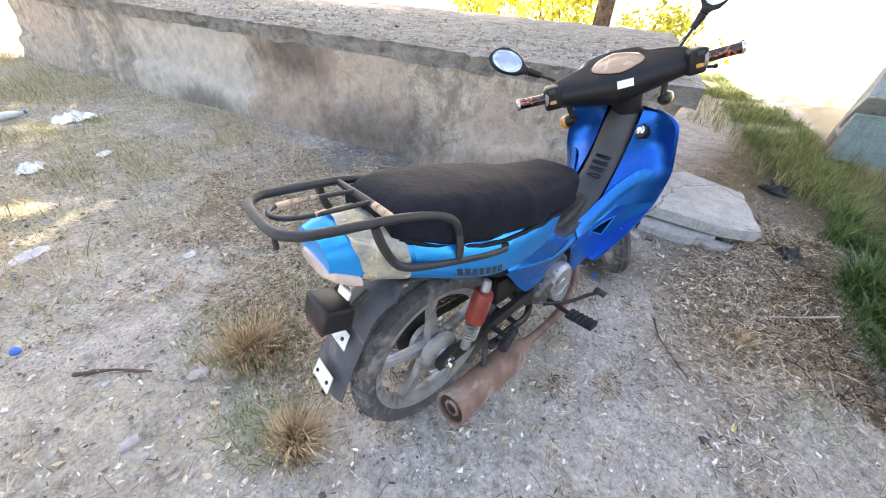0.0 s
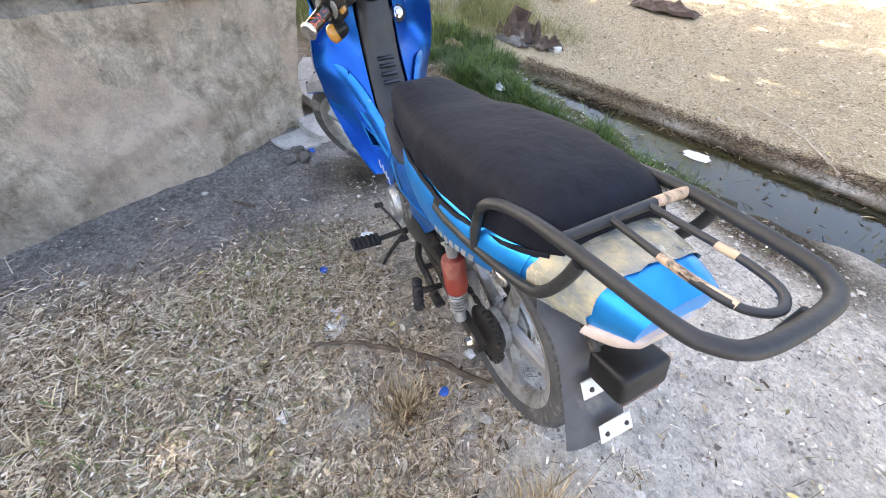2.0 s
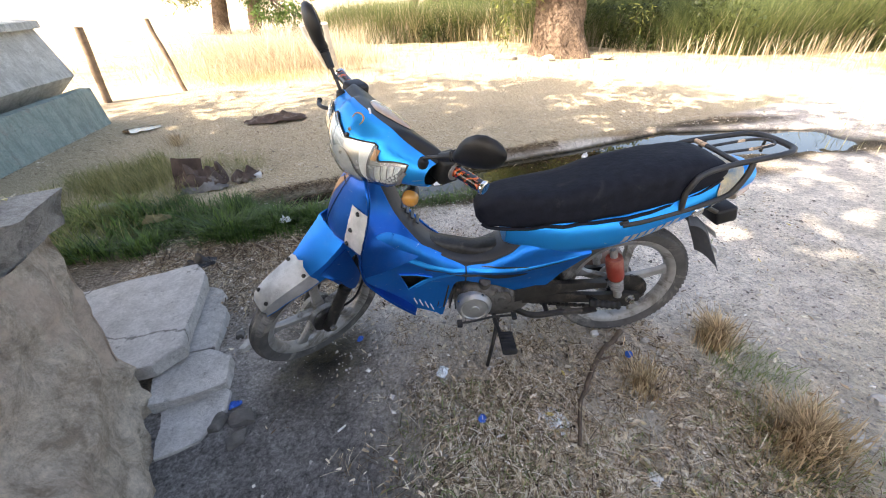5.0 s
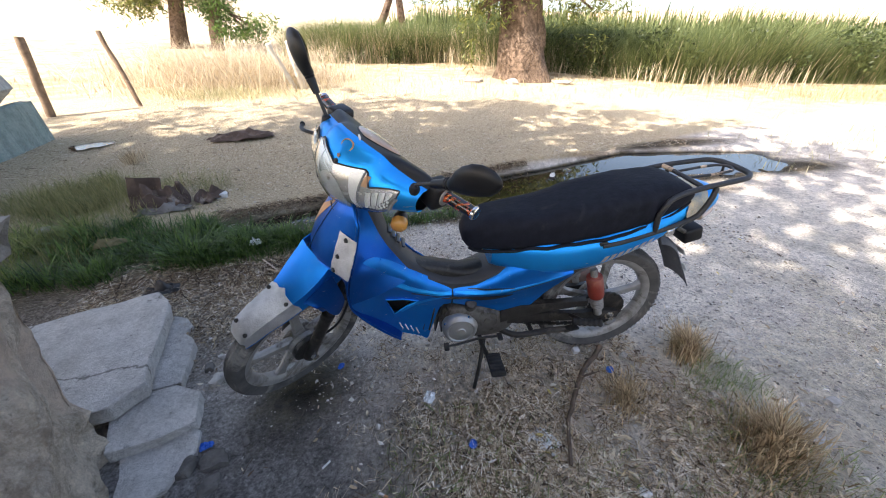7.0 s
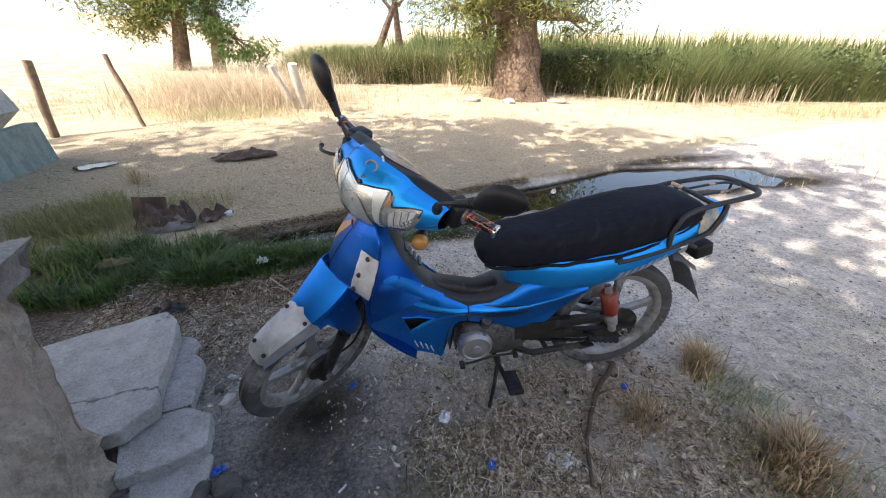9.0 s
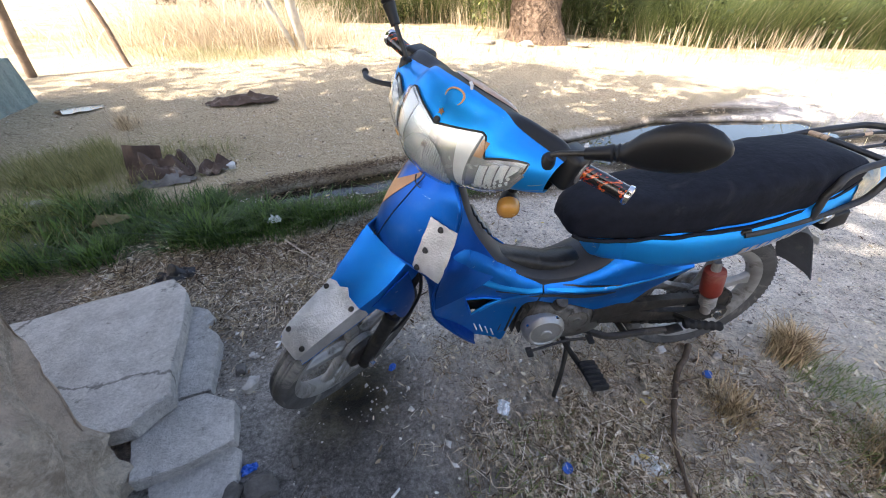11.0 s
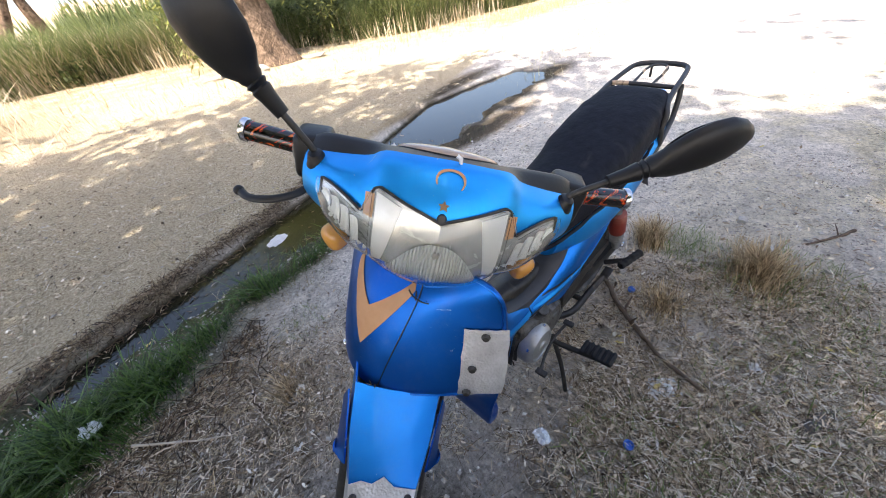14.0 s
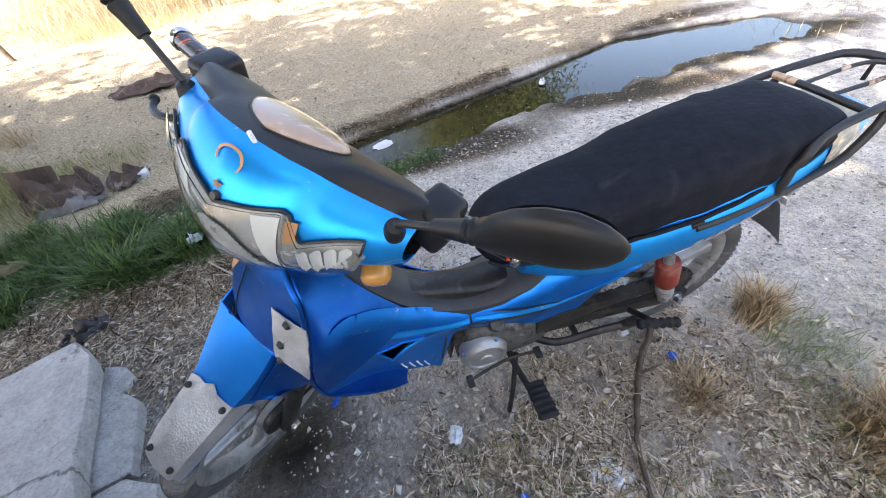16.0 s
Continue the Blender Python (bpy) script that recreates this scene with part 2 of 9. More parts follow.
def ground_material():
    mat, n, l, b = nodes_of("ground_soil")
    geo = n.new("ShaderNodeNewGeometry")
    sep = n.new("ShaderNodeSeparateXYZ")
    l.new(geo.outputs["Position"], sep.inputs["Vector"])

    def blob(cx, cy, rx, ry, soft, wild=0.5):
        """1 inside an uneven patch, 0 outside."""
        mp = n.new("ShaderNodeMapping")
        mp.inputs["Location"].default_value = (-cx / rx, -cy / ry, 0)
        mp.inputs["Scale"].default_value = (1 / rx, 1 / ry, 0)
        l.new(geo.outputs["Position"], mp.inputs["Vector"])
        ln = n.new("ShaderNodeVectorMath")
        ln.operation = "LENGTH"
        l.new(mp.outputs["Vector"], ln.inputs[0])
        ad = n.new("ShaderNodeMath")
        ad.operation = "MULTIPLY_ADD"
        l.new(noise_tex(n, l, 3.5, 8, 0.7), ad.inputs[0])
        ad.inputs[1].default_value = wild
        l.new(ln.outputs["Value"], ad.inputs[2])
        return ramp(n, l, ad.outputs[0], [(max(0.0, 1.0 + wild / 2 - soft) / 2, 1.0), (min(1.0, (1.0 + wild / 2 + soft) / 2), 0.0)]), ad

    def patch(*a, **k):
        col, ad = blob(*a, **k)
        half = n.new("ShaderNodeMath")
        half.operation = "MULTIPLY"
        half.inputs[1].default_value = 0.5
        l.new(ad.outputs[0], half.inputs[0])
        ramp_node = [x for x in n if x.bl_idname == "ShaderNodeValToRGB"][-1]
        l.new(half.outputs[0], ramp_node.inputs["Fac"])
        return col

    grain = noise_tex(n, l, 75, 8, 0.85)
    mid = noise_tex(n, l, 9, 8, 0.7)
    gravel = ramp(n, l, grain, [(0.36, (0.20, 0.185, 0.165)), (0.5, (0.56, 0.52, 0.47)), (0.62, (0.84, 0.79, 0.73))])
    gravel = mix(n, l, ramp(n, l, mid, [(0.48, 0.0), (0.64, 0.4)]), gravel, (0.34, 0.30, 0.255))
    pale = ramp(n, l, grain, [(0.35, (0.26, 0.235, 0.20)), (0.47, (0.64, 0.59, 0.52)), (0.62, (0.88, 0.825, 0.75))])
    gravel = mix(n, l, patch(-1.75, -0.1, 2.35, 2.1, 0.4), gravel, pale)
    straw = ramp(n, l, noise_tex(n, l, 60, 6, 0.75, stretch=(1, 0.45, 1)), [(0.38, (0.09, 0.066, 0.045)), (0.5, (0.36, 0.28, 0.195)), (0.64, (0.72, 0.61, 0.47))])
    ash = ramp(n, l, grain, [(0.36, (0.085, 0.079, 0.076)), (0.50, (0.225, 0.213, 0.205)), (0.64, (0.43, 0.41, 0.39))])
    chips = ramp(n, l, grain, [(0.38, (0.17, 0.135, 0.085)), (0.5, (0.54, 0.45, 0.305)), (0.62, (0.84, 0.75, 0.56))])
    mud = ramp(n, l, mid, [(0.42, (0.022, 0.018, 0.012)), (0.6, (0.085, 0.068, 0.028))])
    dry = ramp(n, l, noise_tex(n, l, 2.2, 8, 0.7), [(0.36, (0.31, 0.24, 0.155)), (0.5, (0.46, 0.38, 0.27)), (0.64, (0.64, 0.56, 0.43))])
    col = mix(n, l, patch(0.42, 1.10, 0.80, 1.1, 0.35), gravel, straw)
    col = mix(n, l, patch(-1.4, 5.2, 2.6, 2.9, 0.4), col, mix(n, l, 0.45, straw, pale))
    col = mix(n, l, patch(-0.18, 0.74, 0.56, 0.64, 0.4), col, mix(n, l, 0.8, straw, pale))
    # thin meadow: drifts of yellowing green and of golden straw
    turf = ramp(n, l, noise_tex(n, l, 70, 6, 0.8, stretch=(1, 0.5, 1)), [(0.38, (0.13, 0.11, 0.04)), (0.5, (0.50, 0.44, 0.22)), (0.62, (0.80, 0.72, 0.46))])
    drift = ramp(n, l, noise_tex(n, l, 1.7, 8, 0.7, warp=0.5), [(0.46, 0.0), (0.56, 0.8)])
    zone_m = mix(n, l, patch(-2.6, 4.6, 2.5, 4.2, 0.5), (0, 0, 0), drift)
    col = mix(n, l, zone_m, col, turf)
    col = mix(n, l, patch(1.42, 0.80, 0.66, 0.85, 0.35), col, ash)
    col = mix(n, l, patch(1.05, 1.85, 0.50, 0.42, 0.3), col, ash)
    col = mix(n, l, patch(1.22, 1.38, 0.36, 0.42, 0.3), col, ash)
    col = mix(n, l, patch(1.75, -0.62, 0.9, 0.3, 0.4), col, straw)
    brown = ramp(n, l, grain, [(0.40, (0.06, 0.04, 0.026)), (0.5, (0.20, 0.145, 0.095)), (0.62, (0.44, 0.35, 0.25))])
    col = mix(n, l, patch(2.05, -0.72, 0.75, 0.28, 0.4), col, brown)
    col = mix(n, l, patch(2.9, -1.95, 0.9, 0.5, 0.4), col, brown)
    col = mix(n, l, patch(3.6, -0.30, 1.5, 0.55, 0.4), col, brown)
    col = mix(n, l, patch(2.75, -0.62, 0.9, 0.35, 0.4), col, brown)
    for bx, by, bw, bh in ((1.75, -1.99, 0.55, 0.18), (0.95, -2.28, 0.55, 0.16), (0.1, -2.59, 0.6, 0.16), (-1.1, -3.05, 0.8, 0.18), (-2.6, -3.40, 1.0, 0.25), (-1.5, -1.72, 0.9, 0.16), (0.35, -1.45, 0.6, 0.15), (4.5, -3.25, 0.45, 0.75), (2.6, -2.35, 0.7, 0.3)):
        col = mix(n, l, patch(bx, by, bw, bh, 0.4), col, brown)
    bank = ramp(n, l, grain, [(0.40, (0.02, 0.016, 0.010)), (0.52, (0.075, 0.062, 0.042)), (0.66, (0.24, 0.21, 0.16))])
    for bx, by, bw, bh in ((4.55, -3.75, 0.75, 0.55), (4.45, -2.85, 0.45, 0.75), (3.6, -3.9, 0.7, 0.2), (-1.1, -1.80, 0.75, 0.20), (-2.2, -2.10, 0.9, 0.24), (-3.4, -2.2, 0.6, 0.25), (0.3, -1.56, 0.75, 0.20), (1.0, -1.46, 0.5, 0.14), (-2.4, -3.30, 1.1, 0.20)):
        col = mix(n, l, patch(bx, by, bw, bh, 0.35), col, bank)
    for bx, by, bw, bh in ((2.4, -1.30, 1.15, 0.42), (4.2, -0.55, 1.2, 0.5), (1.2, -1.55, 0.6, 0.12)):
        col = mix(n, l, patch(bx, by, bw, bh, 0.35), col, (0.055, 0.062, 0.022))
    loam = ramp(n, l, grain, [(0.38, (0.055, 0.044, 0.034)), (0.5, (0.21, 0.178, 0.145)), (0.62, (0.46, 0.41, 0.35))])
    for bx, by, bw, bh in ((1.75, -0.55, 0.50, 0.38), (2.2, -0.5, 0.8, 0.4)):
        col = mix(n, l, patch(bx, by, bw, bh, 0.4), col, loam)
    clods = ramp(n, l, noise_tex(n, l, 5.5, 8, 0.75), [(0.42, 0.84), (0.56, 1.18)])
    col = mix(n, l, 0.75, col, clods, "MULTIPLY")
    crumbs = ramp(n, l, noise_tex(n, l, 21, 8, 0.8, warp=0.3), [(0.36, 0.55), (0.48, 1.12), (0.62, 1.35)])
    col = mix(n, l, 0.75, col, crumbs, "MULTIPLY")
    # beyond the ditch: wood chips and dead grass, bright stubble farther off
    far = n.new("ShaderNodeVectorMath")
    far.operation = "DOT_PRODUCT"
    far.inputs[1].default_value = (0.036, -0.1, 0)
    l.new(geo.outputs["Position"], far.inputs[0])
    col = mix(n, l, ramp(n, l, far.outputs["Value"], [(0.240, 0.0), (0.258, 1.0)]), col, chips)
    wide = n.new("ShaderNodeVectorMath")
    wide.operation = "LENGTH"
    l.new(geo.outputs["Position"], wide.inputs[0])
    wide2 = n.new("ShaderNodeMath")
    wide2.operation = "MULTIPLY_ADD"
    l.new(wide.outputs["Value"], wide2.inputs[0])
    wide2.inputs[1].default_value, wide2.inputs[2].default_value = 0.05, -0.1
    wob_n = n.new("ShaderNodeMath")
    wob_n.operation = "MULTIPLY_ADD"
    l.new(noise_tex(n, l, 0.7, 6), wob_n.inputs[0])
    wob_n.inputs[1].default_value = 0.25
    l.new(wide2.outputs[0], wob_n.inputs[2])
    col = mix(n, l, ramp(n, l, wob_n.outputs[0], [(0.38, 0.0), (0.6, 1.0)]), col, dry)
    # wet mud in the ditch, by its depth below the ground beside it
    deep = n.new("ShaderNodeMapRange")
    l.new(sep.outputs["Z"], deep.inputs["Value"])
    deep.inputs["From Min"].default_value, deep.inputs["From Max"].default_value = -0.038, -0.010
    deep.inputs["To Min"].default_value, deep.inputs["To Max"].default_value = 1.0, 0.0
    col = mix(n, l, deep.outputs["Result"], col, mud)
    l.new(col, b.inputs["Base Color"])
    l.new(ramp(n, l, deep.outputs["Result"], [(0.4, 0.95), (1.0, 0.32)]), b.inputs["Roughness"])
    b.inputs["Specular IOR Level"].default_value = 0.2
    add = n.new("ShaderNodeMath")
    add.operation = "ADD"
    l.new(grain, add.inputs[0])
    l.new(noise_tex(n, l, 28, 5, 0.7), add.inputs[1])
    bump(n, l, b, add.outputs[0], 1.0, 0.024)
    return mat


def build_ground():
    xs = axis_steps(-420, 420, -3.6, 4.2, 0.055)
    ys = axis_steps(-420, 420, -4.2, 3.4, 0.055)
    verts = [(x, y, ground_z(x, y)) for y in ys for x in xs]
    k = len(xs)
    faces = [(j * k + i, j * k + i + 1, (j + 1) * k + i + 1, (j + 1) * k + i) for j in range(len(ys) - 1) for i in range(k - 1)]
    ob = raw("ground", verts, faces, ground_material())
    tagged(ob, "dry dusty ground of gravel, ash and straw litter", "ground", kind="structure")


build_ground()


def build_water():
    mat, n, l, b = nodes_of("ditch_water")
    b.inputs["Base Color"].default_value = (0.035, 0.036, 0.016, 1)
    b.inputs["Roughness"].default_value = 0.03
    b.inputs["Specular IOR Level"].default_value = 0.35
    geo = n.new("ShaderNodeNewGeometry")
    sep = n.new("ShaderNodeSeparateXYZ")
    l.new(geo.outputs["Position"], sep.inputs["Vector"])
    reach = n.new("ShaderNodeMapRange")
    reach.inputs["From Min"].default_value, reach.inputs["From Max"].default_value = -1.0, 2.0
    l.new(sep.outputs["X"], reach.inputs["Value"])
    stretch = ramp(n, l, reach.outputs["Result"], [(0.22, 0.0), (0.42, 0.55), (0.58, 1.0), (0.74, 1.0), (0.81, 0.0)])
    scum = mix(n, l, stretch, (0, 0, 0), ramp(n, l, noise_tex(n, l, 7, 9, 0.78, warp=0.5), [(0.40, 0.15), (0.56, 0.9)]))
    film = ramp(n, l, noise_tex(n, l, 16, 9, 0.8, warp=0.8), [(0.60, 0.0), (0.66, 0.7)])
    murk = mix(n, l, scum, (0.012, 0.012, 0.007), (0.050, 0.042, 0.013))
    l.new(mix(n, l, film, murk, (0.10, 0.085, 0.05)), b.inputs["Base Color"])
    l.new(ramp(n, l, scum, [(0.0, 0.015), (1.0, 0.16)]), b.inputs["Roughness"])
    bump(n, l, b, noise_tex(n, l, 14, 2), 0.02, 0.008)
    rows = []
    for i in range(60):
        x = -5.0 + i * (7.4 / 59)
        rows.append([(x, y, -0.045 + 0.012 * max(0.0, -x - 1.0) / 3.6 + max(0.0, x - 1.0) * 0.012) for y in (-4.4, -3.6, -3.0, -2.4, -1.9, -1.3)])
    bm = sheet(bmesh.new(), rows)
    ob = obj("water", bm, mat)
    tagged(ob, "shallow dark water with green scum in the ditch", "water", kind="structure")
    # a small puddle by the trough
    bm = bmesh.new()
    ring = [(4.62 + (0.22 + wob((k, 3, 0), 0.6, 0.12)) * math.cos(0.25 * k), -3.80 + (0.25 + wob((k, 5, 0), 0.6, 0.12)) * math.sin(0.25 * k)) for k in range(25)]
    level = rise(4.62, -3.80) - 0.019
    bm.faces.new([bm.verts.new((x, y, level)) for x, y in ring])
    tagged(obj("puddle", bm, mat), "small muddy puddle beside the trough", "water", kind="structure")


build_water()

# ---- the raised concrete platform ----
W0, D1, D2 = Vector((1.93, 0.13, 0)), Vector((-0.379, 0.925, 0)), Vector((0.925, 0.379, 0))


def concrete(name, c1, c2, stain, streak, cracks=0.0, soot=None, bare=None, panels=()):
    mat, n, l, b = nodes_of(name)
    base = ramp(n, l, noise_tex(n, l, 8, 10, 0.78, warp=0.4), [(0.38, c1), (0.58, c2)])
    fine = ramp(n, l, noise_tex(n, l, 75, 6, 0.8), [(0.36, 0.6), (0.58, 1.1)])
    base = mix(n, l, 0.55, base, fine, "MULTIPLY")
    s = ramp(n, l, noise_tex(n, l, 2.3, 9, 0.75, warp=0.8), [(0.56, 0.0), (0.63, 0.75)])
    base = mix(n, l, s, base, stain)
    if streak:
        v = ramp(n, l, noise_tex(n, l, 4.5, 7, 0.75, stretch=(1.3, 1.3, 0.16)), [(0.60, 0.0), (0.72, 0.6)])
        base = mix(n, l, v, base, streak)
    if streak:
        runs = ramp(n, l, noise_tex(n, l, 10, 8, 0.72, stretch=(1.5, 1.5, 0.14)), [(0.40, 0.58), (0.52, 1.0), (0.64, 1.28)])
        base = mix(n, l, 0.35, base, runs, "MULTIPLY")
    pits = ramp(n, l, noise_tex(n, l, 26, 8, 0.8), [(0.27, 0.0), (0.42, 1.0)])
    base = mix(n, l, pits, (0.09, 0.08, 0.068), base)
    if bare:
        # sheets of render have come off: the rougher, pinker coat below
        off = ramp(n, l, noise_tex(n, l, 1.5, 9, 0.62, stretch=(1.0, 1.0, 0.55), warp=0.3), [(0.52, 0.0), (0.545, 1.0)])
        under = ramp(n, l, noise_tex(n, l, 14, 9, 0.8), [(0.34, (0.40, 0.32, 0.26)), (0.56, bare)])
        base = mix(n, l, off, base, under)
    for s0, s1, c, amount in panels:
        # stretches of the wall that were rendered or laid bare at different times
        geo = n.new("ShaderNodeNewGeometry")
        dot = n.new("ShaderNodeVectorMath")
        dot.operation = "DOT_PRODUCT"
        l.new(geo.outputs["Position"], dot.inputs[0])
        dot.inputs[1].default_value = D1
        wv = n.new("ShaderNodeMath")
        wv.operation = "MULTIPLY_ADD"
        l.new(noise_tex(n, l, 3.0, 9, 0.72), wv.inputs[0])
        wv.inputs[1].default_value = 0.55
        l.new(dot.outputs["Value"], wv.inputs[2])
        mr = n.new("ShaderNodeMapRange")
        l.new(wv.outputs[0], mr.inputs["Value"])
        off = W0.dot(D1) + 0.275
        mr.inputs["From Min"].default_value, mr.inputs["From Max"].default_value = s0 + off - 0.5, s1 + off + 0.5
        k = 0.5 / (s1 - s0 + 1.0)
        coat = ramp(n, l, noise_tex(n, l, 8, 9, 0.75), [(0.36, tuple(v * 0.70 for v in c)), (0.58, c)])
        base = mix(n, l, ramp(n, l, mr.outputs["Result"], [(k - 0.004, 0.0), (k + 0.004, amount), (1 - k - 0.03, amount), (1 - k + 0.03, 0.0)]), base, coat)
    if soot:
        # smoke stains of small fires at the wall's foot
        geo = n.new("ShaderNodeNewGeometry")
        for cx, cy, cz, rx, ry, rz in soot:
            mp = n.new("ShaderNodeMapping")
            mp.inputs["Location"].default_value = (-cx / rx, -cy / ry, -cz / rz)
            mp.inputs["Scale"].default_value = (1 / rx, 1 / ry, 1 / rz)
            l.new(geo.outputs["Position"], mp.inputs["Vector"])
            ln = n.new("ShaderNodeVectorMath")
            ln.operation = "LENGTH"
            l.new(mp.outputs["Vector"], ln.inputs[0])
            ad = n.new("ShaderNodeMath")
            ad.operation = "MULTIPLY_ADD"
            l.new(noise_tex(n, l, 5, 9, 0.75, stretch=(1, 1, 0.5)), ad.inputs[0])
            ad.inputs[1].default_value = 1.6
            l.new(ln.outputs["Value"], ad.inputs[2])
            hv = n.new("ShaderNodeMath")
            hv.operation = "MULTIPLY"
            hv.inputs[1].default_value = 0.4
            l.new(ad.outputs[0], hv.inputs[0])
            base = mix(n, l, ramp(n, l, hv.outputs[0], [(0.50, 0.62), (0.80, 0.0)]), base, (0.06, 0.053, 0.048))
    if cracks:
        geo = n.new("ShaderNodeNewGeometry")
        v = n.new("ShaderNodeTexVoronoi")
        v.feature = "DISTANCE_TO_EDGE"
        v.inputs["Scale"].default_value = cracks
        wv = n.new("ShaderNodeVectorMath")
        wv.operation = "MULTIPLY_ADD"
        l.new(noise_tex(n, l, 6, 6, 0.7, out="Color"), wv.inputs[0])
        wv.inputs[1].default_value = (0.12, 0.12, 0.12)
        l.new(geo.outputs["Position"], wv.inputs[2])
        l.new(wv.outputs[0], v.inputs["Vector"])
        base = mix(n, l, ramp(n, l, v.outputs["Distance"], [(0.002, 0.8), (0.007, 0.0)]), base, (0.12, 0.108, 0.095))
    l.new(base, b.inputs["Base Color"])
    b.inputs["Roughness"].default_value = 0.93
    b.inputs["Specular IOR Level"].default_value = 0.25
    add = n.new("ShaderNodeMath")
    add.operation = "ADD"
    l.new(noise_tex(n, l, 30, 8, 0.75), add.inputs[0])
    l.new(noise_tex(n, l, 120, 4, 0.7), add.inputs[1])
    bump(n, l, b, add.outputs[0], 0.8, 0.018)
    return mat


WALL_MAT = concrete("wall_render", (0.37, 0.295, 0.22), (0.72, 0.625, 0.505), (0.33, 0.268, 0.205), (0.36, 0.295, 0.225), 0.0, ((1.15, 1.95, 0.08, 0.65, 0.78, 0.34), (0.82, 2.80, 0.62, 0.35, 0.45, 0.22), (0.30, 3.95, 0.02, 0.5, 0.6, 0.16)), (0.64, 0.52, 0.41), ((2.45, 3.42, (0.50, 0.37, 0.29), 0.6), (3.44, 5.15, (0.74, 0.67, 0.57), 0.7), (5.25, 5.6, (0.34, 0.30, 0.26), 0.5), (6.0, 6.3, (0.36, 0.31, 0.27), 0.5)))
SLAB_MAT = concrete("bare_concrete", (0.50, 0.48, 0.45), (0.68, 0.655, 0.62), (0.36, 0.342, 0.315), None, 1.15)
LIP_MAT = concrete("platform_edge", (0.23, 0.215, 0.195), (0.47, 0.445, 0.405), (0.13, 0.122, 0.115), None)


def wall_face(a, b, z0, z1, out, foot, slant=0.0):
    """Rows of points of an uneven wall from a to b, bellied towards its foot."""
    length = (b - a).length
    along = (b - a) / length
    cols = max(4, int(length / 0.035))
    rows = []
    for i in range(cols + 1):
        s = length * i / cols
        col = []
        for j in range(31):
            z = z0 + (z1 - z0) * j / 30
            p = a + along * s
            e = wob((p.x, p.y, z * 1.2), 1.7, 0.022) + wob((p.x, p.y, z), 5, 0.014) + wob((p.x, p.y, z), 13, 0.012) + wob((p.x, p.y, z), 28, 0.008)
            e *= 1 + 0.25 * math.exp(-((p - W0).length / 0.8) ** 2)
            # shallow scars where the render has dropped off, with crisp rims
            e -= 0.016 / (1 + math.exp(-(noise.noise(Vector((p.x * 2.1, p.y * 2.1, z * 1.7 + 7))) + 0.35 * noise.noise(Vector((p.x * 9, p.y * 9, z * 9))) - 0.14) / 0.012))
            ledge = 0.26 + 0.16 * noise.noise(Vector((p.x * 1.1, p.y * 1.1, 3.3))) + 0.05 * noise.noise(Vector((p.x * 6, p.y * 6, 1.3)))
            inner = min(1.0, max(0.0, ((p - W0).length - 0.25) / 0.5))
            e += 0.055 * inner / (1 + math.exp((z - ledge) / 0.008)) + 0.03 * abs(noise.noise(Vector((p.x * 4, p.y * 4, z * 9)))) * (1 if z < ledge else 0.25)
            e += 0.034 * noise.noise(Vector((p.x * 7, p.y * 7, z * 0.9))) * (1.2 - inner) + 0.007 * noise.noise(Vector((p.x * 22, p.y * 22, z * 2.5)))
            lean = foot * max(0.0, 1 - (z - z0) / (z1 - z0)) ** 1.6 * (0.75 + wob((p.x * 2, p.y * 2, 0), 1.2, 0.5)) * (0.5 + 0.5 * inner)
            p = p + out * (e + lean)
            if slant:
                p = p + D1 * slant * (1 - (z - z0) / (z1 - z0)) ** 0.8 * max(0.0, 1 - (p - W0).dot(D1) / 0.9)
            col.append((p.x, p.y, z))
        rows.append(col)
    return rows


